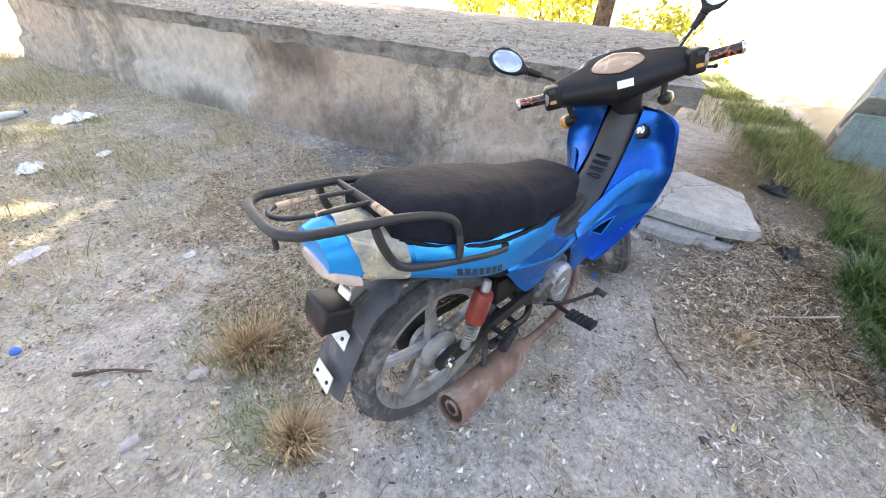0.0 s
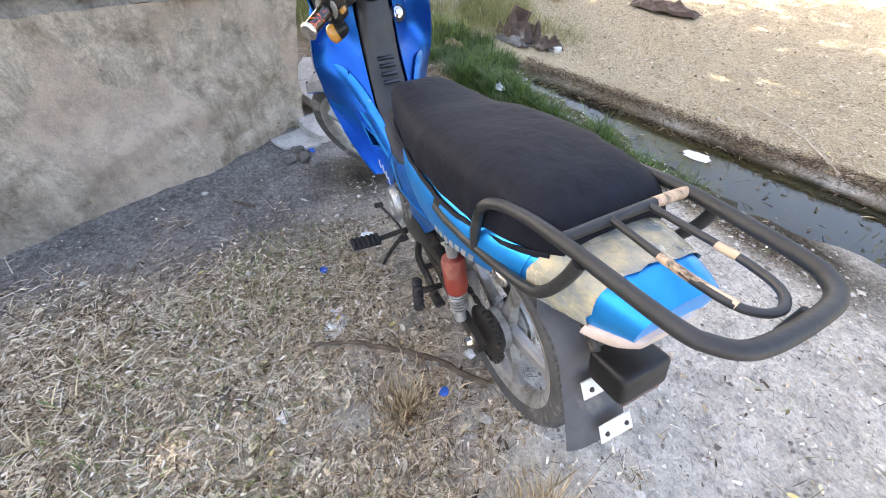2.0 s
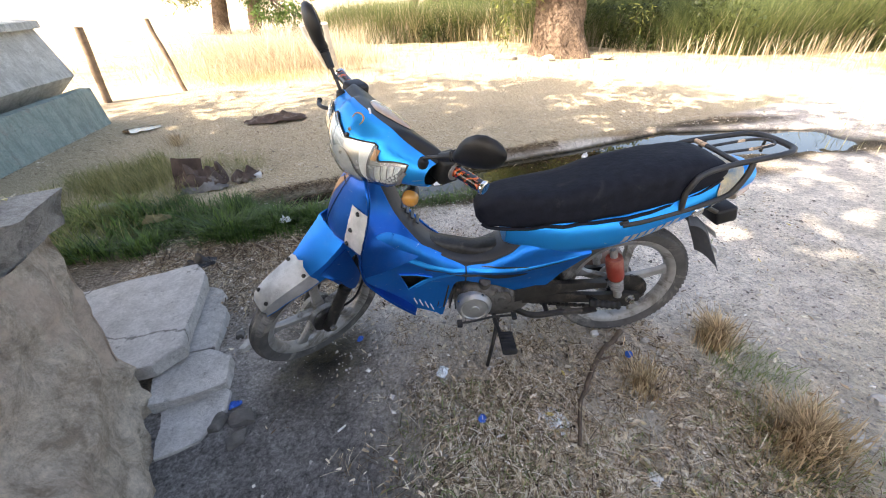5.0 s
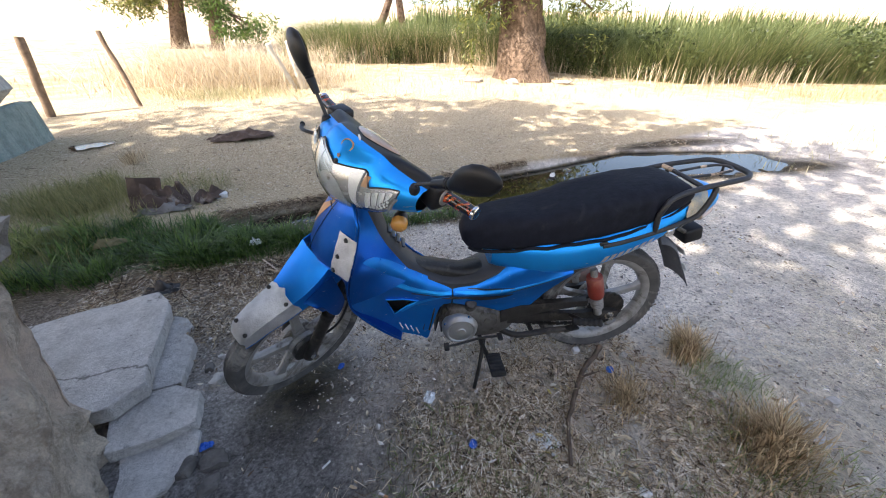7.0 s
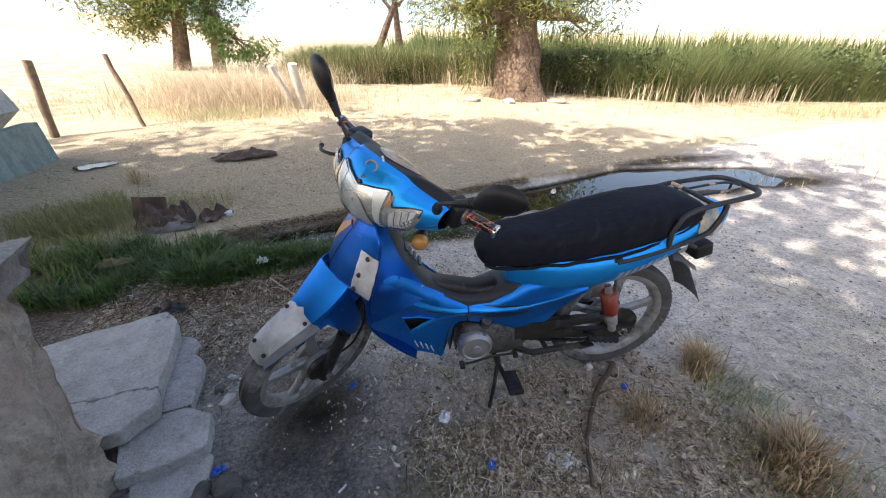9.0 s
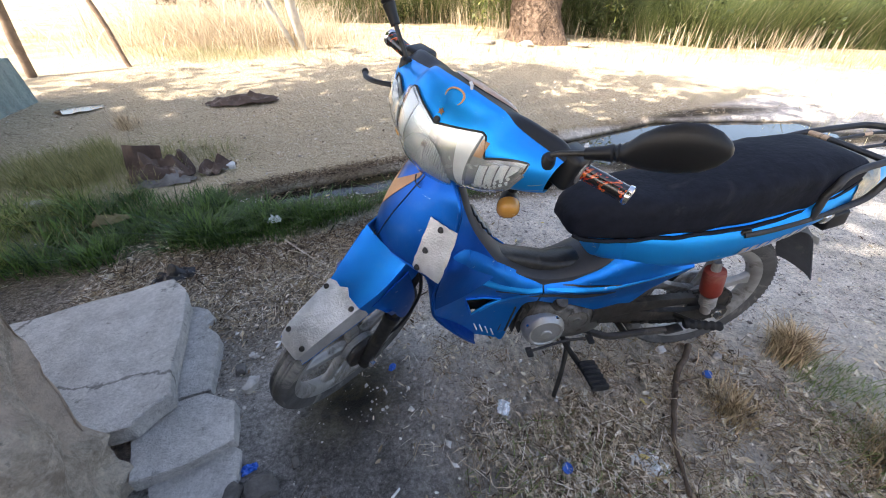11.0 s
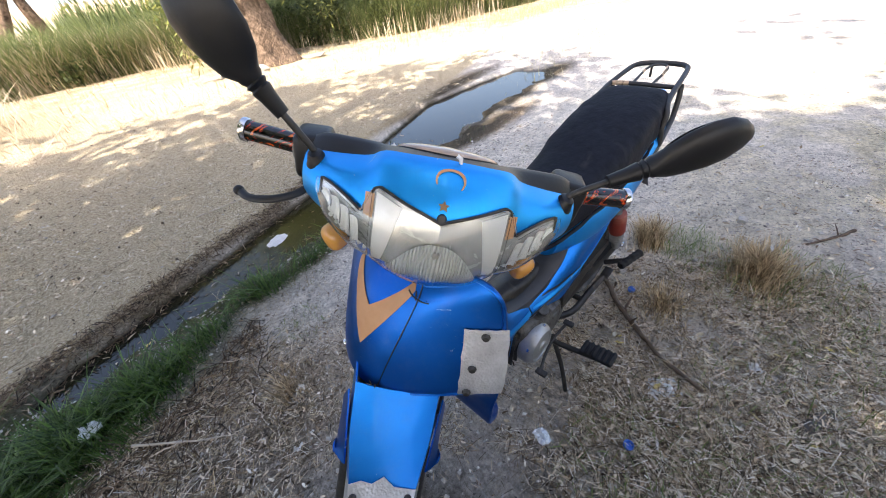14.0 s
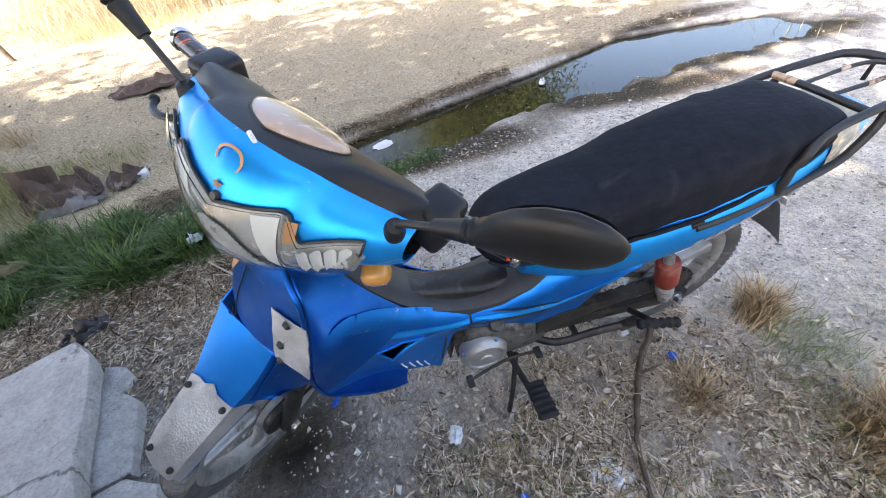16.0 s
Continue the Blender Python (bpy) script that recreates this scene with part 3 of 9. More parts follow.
def build_platform():
    far1, deep, top, lip = W0 + D1 * 7.8, 4.5, 0.69, 0.12
    bm = bmesh.new()
    sheet(bm, wall_face(far1, W0, -0.15, top, -D2, 0.14, 0.20))
    ob = tagged(obj("wall_front", bm, WALL_MAT, smooth=60), "weathered cement-rendered retaining wall with soot stains and flaking patches", "wall", kind="structure")
    bm = bmesh.new()
    sheet(bm, wall_face(W0, W0 + D2 * deep, -0.15, top, -D1, 0.02, 0.20))
    tagged(obj("wall_end", bm, WALL_MAT, smooth=60), "rough cement end wall of the platform", "wall", kind="structure")
    bm = bmesh.new()
    sheet(bm, wall_face(W0 + D2 * deep, far1 + D2 * deep, -0.15, top, D2, 0.0))
    sheet(bm, wall_face(far1 + D2 * deep, far1, -0.15, top, D1, 0.0))
    tagged(obj("wall_back", bm, WALL_MAT, smooth=60), "plain cement back walls of the platform", "wall", kind="structure")
    # the slab on top, with a broken, overhanging edge
    bm = bmesh.new()
    na, nb = 240, 46
    tops, bots = [], []
    for i in range(na + 1):
        ra, rb = [], []
        for j in range(nb + 1):
            s, t = 7.8 * i / na, deep * j / nb
            edge = 0.0
            if j == 0:
                edge = -0.058 + wob((s, 1, 0), 3.5, 0.04) + wob((s, 4, 0), 14, 0.026) + 0.03 * max(0.0, noise.noise(Vector((s * 8, 2, 2))) - 0.2)
            p = W0 + D1 * s + D2 * (t + edge)
            if i == 0:
                p = p - D1 * (0.06 + wob((t, 7, 0), 4, 0.05) + wob((t, 2, 0), 14, 0.02))
            z = top + lip + wob((p.x, p.y, 3), 2.5, 0.012) + wob((p.x, p.y, 3), 12, 0.006)
            if j == 0 or i == 0:
                z -= 0.006 + abs(wob((p.x, p.y, 8), 9, 0.02))
            ra.append((p.x, p.y, z))
            inset = 0.05 if j == 0 else 0.0
            q = p + D2 * inset
            rb.append((q.x, q.y, top - 0.004 + (wob((p.x, p.y, 8), 6, 0.02) if j == 0 else 0)))
        tops.append(ra)
        bots.append(rb)
    vt = [[bm.verts.new(p) for p in r] for r in tops]
    vb = [[bm.verts.new(p) for p in r] for r in bots]
    for i in range(na):
        for j in range(nb):
            bm.faces.new((vt[i][j], vt[i + 1][j], vt[i + 1][j + 1], vt[i][j + 1]))
            if j < 2 or i < 2:
                bm.faces.new((vb[i][j], vb[i][j + 1], vb[i + 1][j + 1], vb[i + 1][j]))
    # the broken face between, in two steps with knobbly stones
    def skirt(ta, ba, out):
        mids = []
        for a, c in zip(ta, ba):
            col = []
            for k in range(1, 5):
                p = a.co.lerp(c.co, k / 5) + out * (wob(a.co + Vector((0, 0, k)), 13, 0.03) + wob(a.co + Vector((0, 0, k)), 30, 0.014) - 0.008)
                col.append(bm.verts.new(p))
            mids.append([a, *col, c])
        for r, s in zip(mids, mids[1:]):
            for k in range(5):
                bm.faces.new((r[k], s[k], s[k + 1], r[k + 1]))
    skirt([r[0] for r in vt], [r[0] for r in vb], -D2)
    skirt(vt[0], vb[0], -D1)
    skirt(vt[-1], vb[-1], D1)
    skirt([r[-1] for r in vt], [r[-1] for r in vb], D2)
    tagged(obj("platform_slab", bm, LIP_MAT, smooth=50), "crumbling concrete slab on top of the raised platform", "platform", kind="structure")


build_platform()


def broken_slab(name, corners, z0, z1, mat, label, seed, rough=0.02, under=False):
    """A slab of concrete with a ragged outline. Corners run round it at top height."""
    rng = random.Random(seed)
    pts = []
    k = len(corners)
    for i in range(k):
        a, b = Vector((*corners[i], 0)), Vector((*corners[(i + 1) % k], 0))
        steps = max(2, int((b - a).length / 0.05))
        for s in range(steps):
            p = a.lerp(b, s / steps)
            p += Vector((wob(p + Vector((seed, 0, 0)), 9, rough), wob(p + Vector((0, seed, 0)), 9, rough), 0)) + Vector((rng.uniform(-1, 1), rng.uniform(-1, 1), 0)) * rough * 0.25
            pts.append(p)
    bm = bmesh.new()
    c = sum(pts, Vector()) / len(pts)
    tz = (lambda p: z1) if not callable(z1) else (lambda p: z1(p.x, p.y))
    rings = []
    for f, dz in (((0.90, None) if under else (1.02, None)), ((0.99, -0.93) if under else (1.015, -0.7)), (1.005, -0.45), (1.002, -0.06), (0.993, 0.0), (0.93, 0.0), (0.82, 0.0), (0.7, 0.0), (0.55, 0.0), (0.4, 0.0), (0.25, 0.0), (0.1, 0.0)):
        ring = []
        for i, p in enumerate(pts):
            q = c + (p - c) * f
            t = tz(q)
            z = z0 if dz is None else t + dz * (t - z0) + (wob(q * 1.0, 11, 0.0022) + wob(q, 4, 0.003) if f < 1 else wob(q, 25, 0.005))
            if dz is not None and dz < -0.05:
                q = q + Vector((wob(q, 30, 0.010), wob(q + Vector((5, 5, 5)), 30, 0.010), 0))
            ring.append((q.x, q.y, z))
        rings.append(ring)
    add_rings(bm, rings)
    return tagged(obj(name, bm, mat, smooth=28), label, "concrete slab")


broken_slab("concrete_slab", [(2.07, -0.495), (1.975, -0.41), (1.935, -0.30), (1.83, 0.03), (1.80, 0.10), (1.86, 0.185), (2.2, 0.30), (2.66, 0.12), (2.60, -0.28)], 0.062, lambda x, y: 0.134 - 0.012 * (x - 2.0), SLAB_MAT, "broken pale concrete slab lying against the platform", 3, 0.009, True)
broken_slab("concrete_block", [(1.97, -0.33), (1.86, -0.265), (1.80, -0.21), (1.742, 0.03), (1.86, 0.07), (1.98, -0.10)], -0.05, lambda x, y: 0.050 - 0.06 * (1.9 - x), SLAB_MAT, "cracked low concrete block under the slab", 11, 0.007)
broken_slab("concrete_block", [(1.856, 0.084), (1.74, 0.046), (1.64, 0.085), (1.60, 0.215), (1.70, 0.275), (1.83, 0.30), (1.90, 0.18)], -0.05, lambda x, y: 0.056 - 0.05 * (1.85 - x), SLAB_MAT, "cracked low concrete block at the foot of the wall", 21, 0.007)
broken_slab("concrete_block", [(2.01, -0.43), (1.93, -0.40), (1.885, -0.345), (1.90, -0.28), (1.99, -0.34)], -0.05, 0.022, SLAB_MAT, "small broken concrete piece beside the slab", 23, 0.008)
broken_slab("concrete_block", [(1.66, 0.20), (1.59, 0.235), (1.565, 0.31), (1.60, 0.43), (1.72, 0.48), (1.80, 0.31)], -0.05, 0.014, SLAB_MAT, "sunken cement footing at the foot of the wall", 31, 0.010)

# ---- trees, reeds and the far land ----
def leaf_material(name, c1, c2, shine=0.45):
    mat, n, l, b = nodes_of(name)
    geo = n.new("ShaderNodeNewGeometry")
    col = ramp(n, l, geo.outputs["Random Per Island"], [(0.0, c1), (1.0, c2)])
    l.new(col, b.inputs["Base Color"])
    b.inputs["Roughness"].default_value = shine
    tr = n.new("ShaderNodeBsdfTranslucent")
    l.new(col, tr.inputs["Color"])
    mx = n.new("ShaderNodeMixShader")
    mx.inputs["Fac"].default_value = 0.35
    l.new(b.outputs["BSDF"], mx.inputs[1])
    l.new(tr.outputs["BSDF"], mx.inputs[2])
    l.new(mx.outputs["Shader"], n["Material Output"].inputs["Surface"])
    return mat


BARK = surf("bark", (0.05, 0.035, 0.026), (0.24, 0.175, 0.13), 7, 0.95, bscale=16, bstr=0.9, bdist=0.05, spec=0.1, warp=1.0)
LEAF_WILLOW = leaf_material("willow_leaves", (0.055, 0.085, 0.02), (0.30, 0.32, 0.09))
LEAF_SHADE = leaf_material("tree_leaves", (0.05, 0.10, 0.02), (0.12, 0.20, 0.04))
LEAF_YELLOW = leaf_material("yellow_leaves", (0.35, 0.36, 0.03), (0.62, 0.60, 0.08))
REED = leaf_material("reed_blades", (0.035, 0.06, 0.018), (0.23, 0.275, 0.105), 0.6)
REED_DRY = leaf_material("dry_stalks", (0.36, 0.28, 0.18), (0.78, 0.69, 0.53), 0.7)
GRASS = leaf_material("green_grass", (0.010, 0.034, 0.006), (0.13, 0.235, 0.05), 0.5)
STRAW = leaf_material("straw", (0.26, 0.19, 0.09), (0.60, 0.49, 0.30), 0.7)


def leaves(verts, faces, at, size, rng, slim=0.4):
    """One leaf: a folded lozenge at a place, turned at random."""
    d = Vector((rng.gauss(0, 1), rng.gauss(0, 1), rng.gauss(0, 0.8) - 0.5)).normalized()
    s = d.cross(Vector((rng.gauss(0, 1), rng.gauss(0, 1), rng.gauss(0, 1)))).normalized() * size * slim * 0.5
    k = len(verts)
    a, b = Vector(at), Vector(at) + d * size
    m = (a + b) / 2
    verts.extend((a, m + s, b, m - s))
    faces.append((k, k + 1, k + 2, k + 3))


def limb(bm, a, b, r0, r1, rng, bend=0.12, seg=9):
    n = 7
    pts, rs = [], []
    length = (b - a).length
    off = Vector((0, 0, 0))
    for i in range(n + 1):
        t = i / n
        if 0 < i < n:
            off = off + Vector((rng.gauss(0, 1), rng.gauss(0, 1), rng.gauss(0, 0.5))) * bend * length / n
        pts.append(a.lerp(b, t) + off * math.sin(math.pi * t))
        rs.append(r0 + (r1 - r0) * t)
    tube(bm, smoothed(pts, 2), [r0 + (r1 - r0) * i / (2 * n) for i in range(2 * n + 1)], seg)
    return pts


def tree(name, base, lean, trunk_r, trunk_h, clumps, leaf, size, count, label, seed, droop=0.0, slim=0.35):
    """A tapered trunk with limbs to its clumps of leaves. A clump: place, radii."""
    rng = random.Random(seed)
    thing = empty(name, Matrix.Translation(base))
    base = Vector(base)
    bm = bmesh.new()
    top = Vector(lean) + Vector((0, 0, trunk_h))
    rings = []
    for i in range(15):
        t = i / 14
        c = Vector(lean) * t + Vector((0, 0, -0.3 + (trunk_h + 0.3) * t))
        r = trunk_r * (1 - 0.42 * t + 0.5 * max(0, 0.16 - t) / 0.16)
        rings.append([c + r * Vector((math.cos(a), math.sin(a), 0)) * (1 + wob((math.cos(a) * 1.5 + seed, math.sin(a) * 1.5, t * 3), 1.6, 0.28) + wob((math.cos(a) * 6, math.sin(a) * 6, t * 2), 1.5, 0.10)) for a in (2 * math.pi * j / 28 for j in range(28))])
    add_rings(bm, rings)
    obj("trunk", bm, BARK, thing, smooth=60)
    verts, faces = [], []
    total = sum(rx * ry * rz for _, (rx, ry, rz) in clumps)
    for c, (rx, ry, rz) in clumps:
        c = Vector(c)
        bm = bmesh.new()
        limb(bm, top * 0.86, c, trunk_r * 0.38, trunk_r * 0.07, rng)
        for _ in range(3):
            limb(bm, top * 0.3 + c * 0.7, c + Vector((rng.uniform(-rx, rx), rng.uniform(-ry, ry), rng.uniform(-rz, rz))) * 0.8, trunk_r * 0.10, 0.012, rng, seg=6)
        obj("limb", bm, BARK, thing, smooth=60)
        many = int(count * (rx * ry * rz) / total)
        tufts = [Vector((rng.gauss(0, 0.5) * rx, rng.gauss(0, 0.5) * ry, rng.gauss(0, 0.5) * rz)) for _ in range(max(6, many // 55))]
        for i in range(many):
            p = rng.choice(tufts)
            q = c + p + Vector((rng.gauss(0, 1), rng.gauss(0, 1), rng.gauss(0, 1))) * (0.17 * min(rx, rz) + 0.05)
            q.z -= droop * abs(rng.gauss(0, 1)) * rz
            leaves(verts, faces, q, size * rng.uniform(0.6, 1.3), rng, slim)
    raw("crown", verts, faces, leaf, thing, False)
    return tagged(thing, label, "tree")


# the tree whose shade lies over the motorcycle
tree("shade_tree", (6.9, 3.3, 0), (-0.2, 0.1, 0), 0.17, 3.6,
     [((-1.2, -0.8, 6.4), (3.0, 2.8, 1.5)), ((1.6, -1.6, 6.9), (2.8, 2.6, 1.4)), ((-2.5, 1.7, 6.6), (1.9, 1.8, 1.1)), ((1.2, 2.2, 7.2), (3.0, 2.8, 1.5)), ((-3.4, -3.2, 6.9), (2.3, 2.3, 1.2)), ((3.6, 0.4, 6.7), (2.2, 2.4, 1.3)), ((-0.4, -4.2, 6.9), (2.5, 2.0, 1.2)), ((-5.0, 3.4, 6.8), (2.2, 2.2, 1.2)), ((-2.4, 5.4, 6.9), (2.4, 2.4, 1.2)), ((-4.9, 6.0, 6.8), (2.2, 2.2, 1.2)), ((0.4, 5.2, 7.0), (2.2, 2.2, 1.2)), ((-1.0, 0.6, 7.6), (2.6, 2.4, 1.0)), ((2.6, -0.6, 6.6), (2.4, 2.2, 1.2)), ((4.4, -1.6, 6.6), (2.2, 2.0, 1.2)), ((3.4, -2.4, 6.6), (2.4, 2.2, 1.2))],
     LEAF_SHADE, 0.25, 50500, "slender broad-leaved tree shading the motorcycle", 5, 0.1, 0.6)
# the old willow on the far side of the track
tree("willow_tree", (-2.70, -9.4, 0.3), (0.2, -0.2, 0), 0.74, 2.6,
     [((-1.5, 0.3, 1.9), (0.7, 0.6, 0.6)), ((1.35, 0.3, 1.7), (0.55, 0.6, 0.7)), ((2.0, 0.3, 2.2), (0.8, 0.7, 0.6)), ((-0.6, 0.3, 2.9), (1.3, 1.1, 0.9)), ((1.0, 0.4, 2.75), (1.1, 1.0, 0.75)), ((0.2, -0.8, 4.0), (2.2, 1.8, 1.3)), ((-1.6, -0.6, 3.6), (1.4, 1.2, 1.0))],
     LEAF_WILLOW, 0.16, 30000, "old thick-trunked willow with cracked grey-brown bark", 8, 0.25, 0.22)
tree("willow_tree", (9.6, -16.6, 1.2), (-0.8, 0.3, 0), 0.33, 2.4,
     [((0.9, 0.3, 1.9), (1.1, 1.1, 0.8)), ((-0.6, 0.2, 2.7), (1.4, 1.3, 1.0)), ((1.0, 0.4, 3.2), (1.8, 1.5, 1.2)), ((-0.3, 0.0, 4.6), (3.0, 2.2, 1.5)), ((-2.0, 0.3, 3.2), (1.0, 1.0, 0.8))],
     LEAF_WILLOW, 0.20, 26000, "leaning willow with a wide light green crown", 13, 0.2, 0.25)
tree("willow_tree", (7.9, -16.0, 1.2), (-0.5, 0.1, 0), 0.26, 2.0,
     [((-1.3, 0.2, 0.75), (1.2, 1.0, 0.5)), ((-0.4, 0.0, 1.5), (1.0, 0.9, 0.6)), ((0.3, 0.0, 3.2), (1.7, 1.4, 1.0))],
     LEAF_SHADE, 0.15, 12000, "low dark leaning willow with bare forked limbs", 19, 0.2, 0.3)
tree("willow_tree", (1.9, -21.0, 1.6), (-1.5, 0.2, 0), 0.24, 2.6,
     [((-2.4, 0.0, 3.2), (1.3, 1.2, 0.8)), ((0.6, 0.3, 4.2), (1.7, 1.5, 1.0))],
     LEAF_WILLOW, 0.18, 3500, "bare-limbed leaning willow at the field's edge", 17, 0.2, 0.25)
tree("willow_tree", (0.2, -22.0, 1.7), (0.3, 0.1, 0), 0.2, 3.4,
     [((0.4, 0.0, 4.6), (1.7, 1.4, 1.1))], LEAF_WILLOW, 0.18, 2500, "thin upright willow trunk behind the reeds", 23, 0.2, 0.25)


def blades(name, spots, height, width, mat, label, category, seed, lean=0.25, bend=0.35, parts=3):
    """Upright blades, each a bent tapering strip. spots gives x, y, scale."""
    rng = random.Random(seed)
    verts, faces = [], []
    for x, y, sc in spots:
        h = height * sc * rng.uniform(0.6, 1.15)
        w = width * sc * rng.uniform(0.7, 1.3)
        a = rng.uniform(0, 2 * math.pi)
        dx, dy = math.cos(a), math.sin(a)
        px, py = -dy * w / 2, dx * w / 2
        le = h * rng.gauss(0, lean)
        be = h * rng.uniform(0, bend)
        z = ground_z(x, y) - 0.01
        k = len(verts)
        for i in range(parts):
            t = i / parts
            o = le * t + be * t * t
            f = 1 - 0.55 * t
            zz = z + h * (t - 0.18 * bend * t * t)
            verts.extend(((x + dx * o + px * f, y + dy * o + py * f, zz), (x + dx * o - px * f, y + dy * o - py * f, zz)))
        verts.append((x + dx * (le + be), y + dy * (le + be), z + h * (1 - 0.18 * bend)))
        for i in range(parts - 1):
            faces.append((k + 2 * i, k + 2 * i + 1, k + 2 * i + 3, k + 2 * i + 2))
        faces.append((k + 2 * parts - 2, k + 2 * parts - 1, k + 2 * parts))
    ob = raw(name, verts, faces, mat, None, False)
    return tagged(ob, label, category, kind="stuff")


def band(pts, depth, count, rng, dens=1.0):
    """Spots in a belt behind a line of points."""
    out = []
    pts = [Vector((*p, 0)) for p in pts]
    lens = [(b - a).length for a, b in zip(pts, pts[1:])]
    for _ in range(count):
        i = rng.choices(range(len(lens)), lens)[0]
        p = pts[i].lerp(pts[i + 1], rng.random())
        d = (pts[i + 1] - pts[i]).normalized()
        nrm = Vector((d.y, -d.x, 0))
        if nrm.dot(p) < 0:
            nrm = -nrm
        q = p + nrm * depth * rng.random() ** 1.4
        out.append((q.x, q.y, (1.0 + 0.34 * noise.noise(q * 0.35) + 0.34 * noise.noise(q * 1.1)) * (0.84 if q.x > -1.0 else 1.0)))
    return out


rng = random.Random(41)
REED_LINE = [(4.6, -13.2), (2.6, -12.4), (-1.0, -12.9), (-4.2, -10.6), (-7.0, -8.6), (-10.5, -8.9), (-15.0, -8.4), (-22.0, -6.0)]
blades("reeds", band(REED_LINE, 5.0, 120000, rng), 1.50, 0.011, REED, "dense belt of tall green reeds along the field", "reeds", 42, 0.34, 1.1)
blades("dry_reeds", band(REED_LINE[:4], 0.9, 5200, rng) + band(REED_LINE[3:], 0.6, 900, rng), 1.1, 0.017, REED_DRY, "withered straw-coloured reeds along the edge of the belt", "reeds", 43, 0.30, 0.5)
blades("reeds", band([(1, -24), (-12, -22), (-34, -16)], 9.0, 6500, rng), 2.0, 0.10, REED, "distant reed bed behind the willows", "reeds", 44, 0.12, 0.3)
blades("dry_bush", [(4.6 + rng.gauss(0, 1.15), -8.7 + rng.gauss(0, 0.8), rng.uniform(0.3, 1.1)) for _ in range(6000)], 1.05, 0.012, REED_DRY, "tangle of dead brush beside the fence posts", "bush", 45, 0.95, 1.2)
blades("dry_grass", [(rng.uniform(-13, 9), rng.uniform(-13, -6.5), rng.uniform(0.5, 1.2)) for _ in range(7000)], 0.16, 0.012, STRAW, "short dead grass on the sunny verge", "grass", 46, 0.5, 0.5)


blades("verge_weeds", [(4.3 + rng.gauss(0, 0.7), -6.9 + rng.gauss(0, 0.35), rng.uniform(0.5, 1.1)) for _ in range(2200)] + [(-6.2 + rng.gauss(0, 1.4), -3.0 + rng.gauss(0, 0.8), rng.uniform(0.3, 0.9)) for _ in range(2600)] + [(-10.5 + rng.gauss(0, 1.6), -6.6 + rng.gauss(0, 0.6), rng.uniform(0.5, 1.3)) for _ in range(3500)], 0.18, 0.009, leaf_material("sunlit_weeds", (0.24, 0.23, 0.10), (0.62, 0.58, 0.38), 0.6), "yellow-green weeds on the sunny verge", "weeds", 47, 0.5, 0.8)
blades("dead_stalks", band(REED_LINE[2:6], -0.9, 420, rng), 0.55, 0.014, REED_DRY, "broken dead stalks in front of the reeds", "stalks", 48, 0.4, 0.2)


def far_land():
    """Low hills along the horizon."""
    bm = bmesh.new()
    rows = []
    for i in range(81):
        a = math.radians(-175 + 190 * i / 80)
        x, y = math.cos(a) * 400, math.sin(a) * 400
        z = rise(x, y)
        h = 9 + 7 * noise.noise(Vector((i * 0.09, 2.2, 0))) + 2 * noise.noise(Vector((i * 0.4, 0.2, 0)))
        rows.append([(x * 0.96, y * 0.96, z - 6), (x, y, z + h * 0.6), (x * 1.05, y * 1.05, z + h), (x * 1.15, y * 1.15, z - 5)])
    sheet(bm, rows)
    mat = surf("far_hills", (0.42, 0.30, 0.22), (0.55, 0.42, 0.30), 0.02, 0.95, bstr=0)
    tagged(obj("backdrop_hills", bm, mat, smooth=80), "low hazy brown hills on the horizon", "hills", kind="structure")


far_land()


def wooden_post(base, top, r, label, pale=False):
    bm = bmesh.new()
    b, t = Vector(base), Vector(top)
    pts = [b.lerp(t, i / 6) + Vector((wob((i, b.x, 0), 0.9, 0.02), wob((0, i, b.y), 0.9, 0.02), 0)) for i in range(7)]
    tube(bm, pts, [r * (1 + wob((i, b.x, 3), 1.7, 0.15)) for i in range(7)], 9)
    tagged(obj("fence_post", bm, POST_PALE if pale else POST_WOOD, smooth=50), label, "fence post", "fence posts along the field")


POST_WOOD = surf("post_wood", (0.13, 0.09, 0.06), (0.27, 0.19, 0.13), 12, 0.9, bscale=40, bstr=0.5, bdist=0.02)
POST_PALE = surf("weathered_wood", (0.42, 0.40, 0.36), (0.62, 0.59, 0.53), 12, 0.9, bscale=40, bstr=0.5, bdist=0.02)
wooden_post((5.17, -5.88, 0.25), (5.43, -6.0, 1.47), 0.035, "thin leaning wooden fence post")
wooden_post((6.04, -5.15, 0.2), (5.94, -5.2, 1.38), 0.055, "stout brown wooden fence post")
wooden_post((2.97, -7.66, 0.3), (3.30, -7.3, 1.28), 0.055, "pale weathered fence post leaning on another", True)
wooden_post((2.86, -7.72, 0.3), (2.89, -7.4, 1.31), 0.095, "stout pale weathered fence post", True)


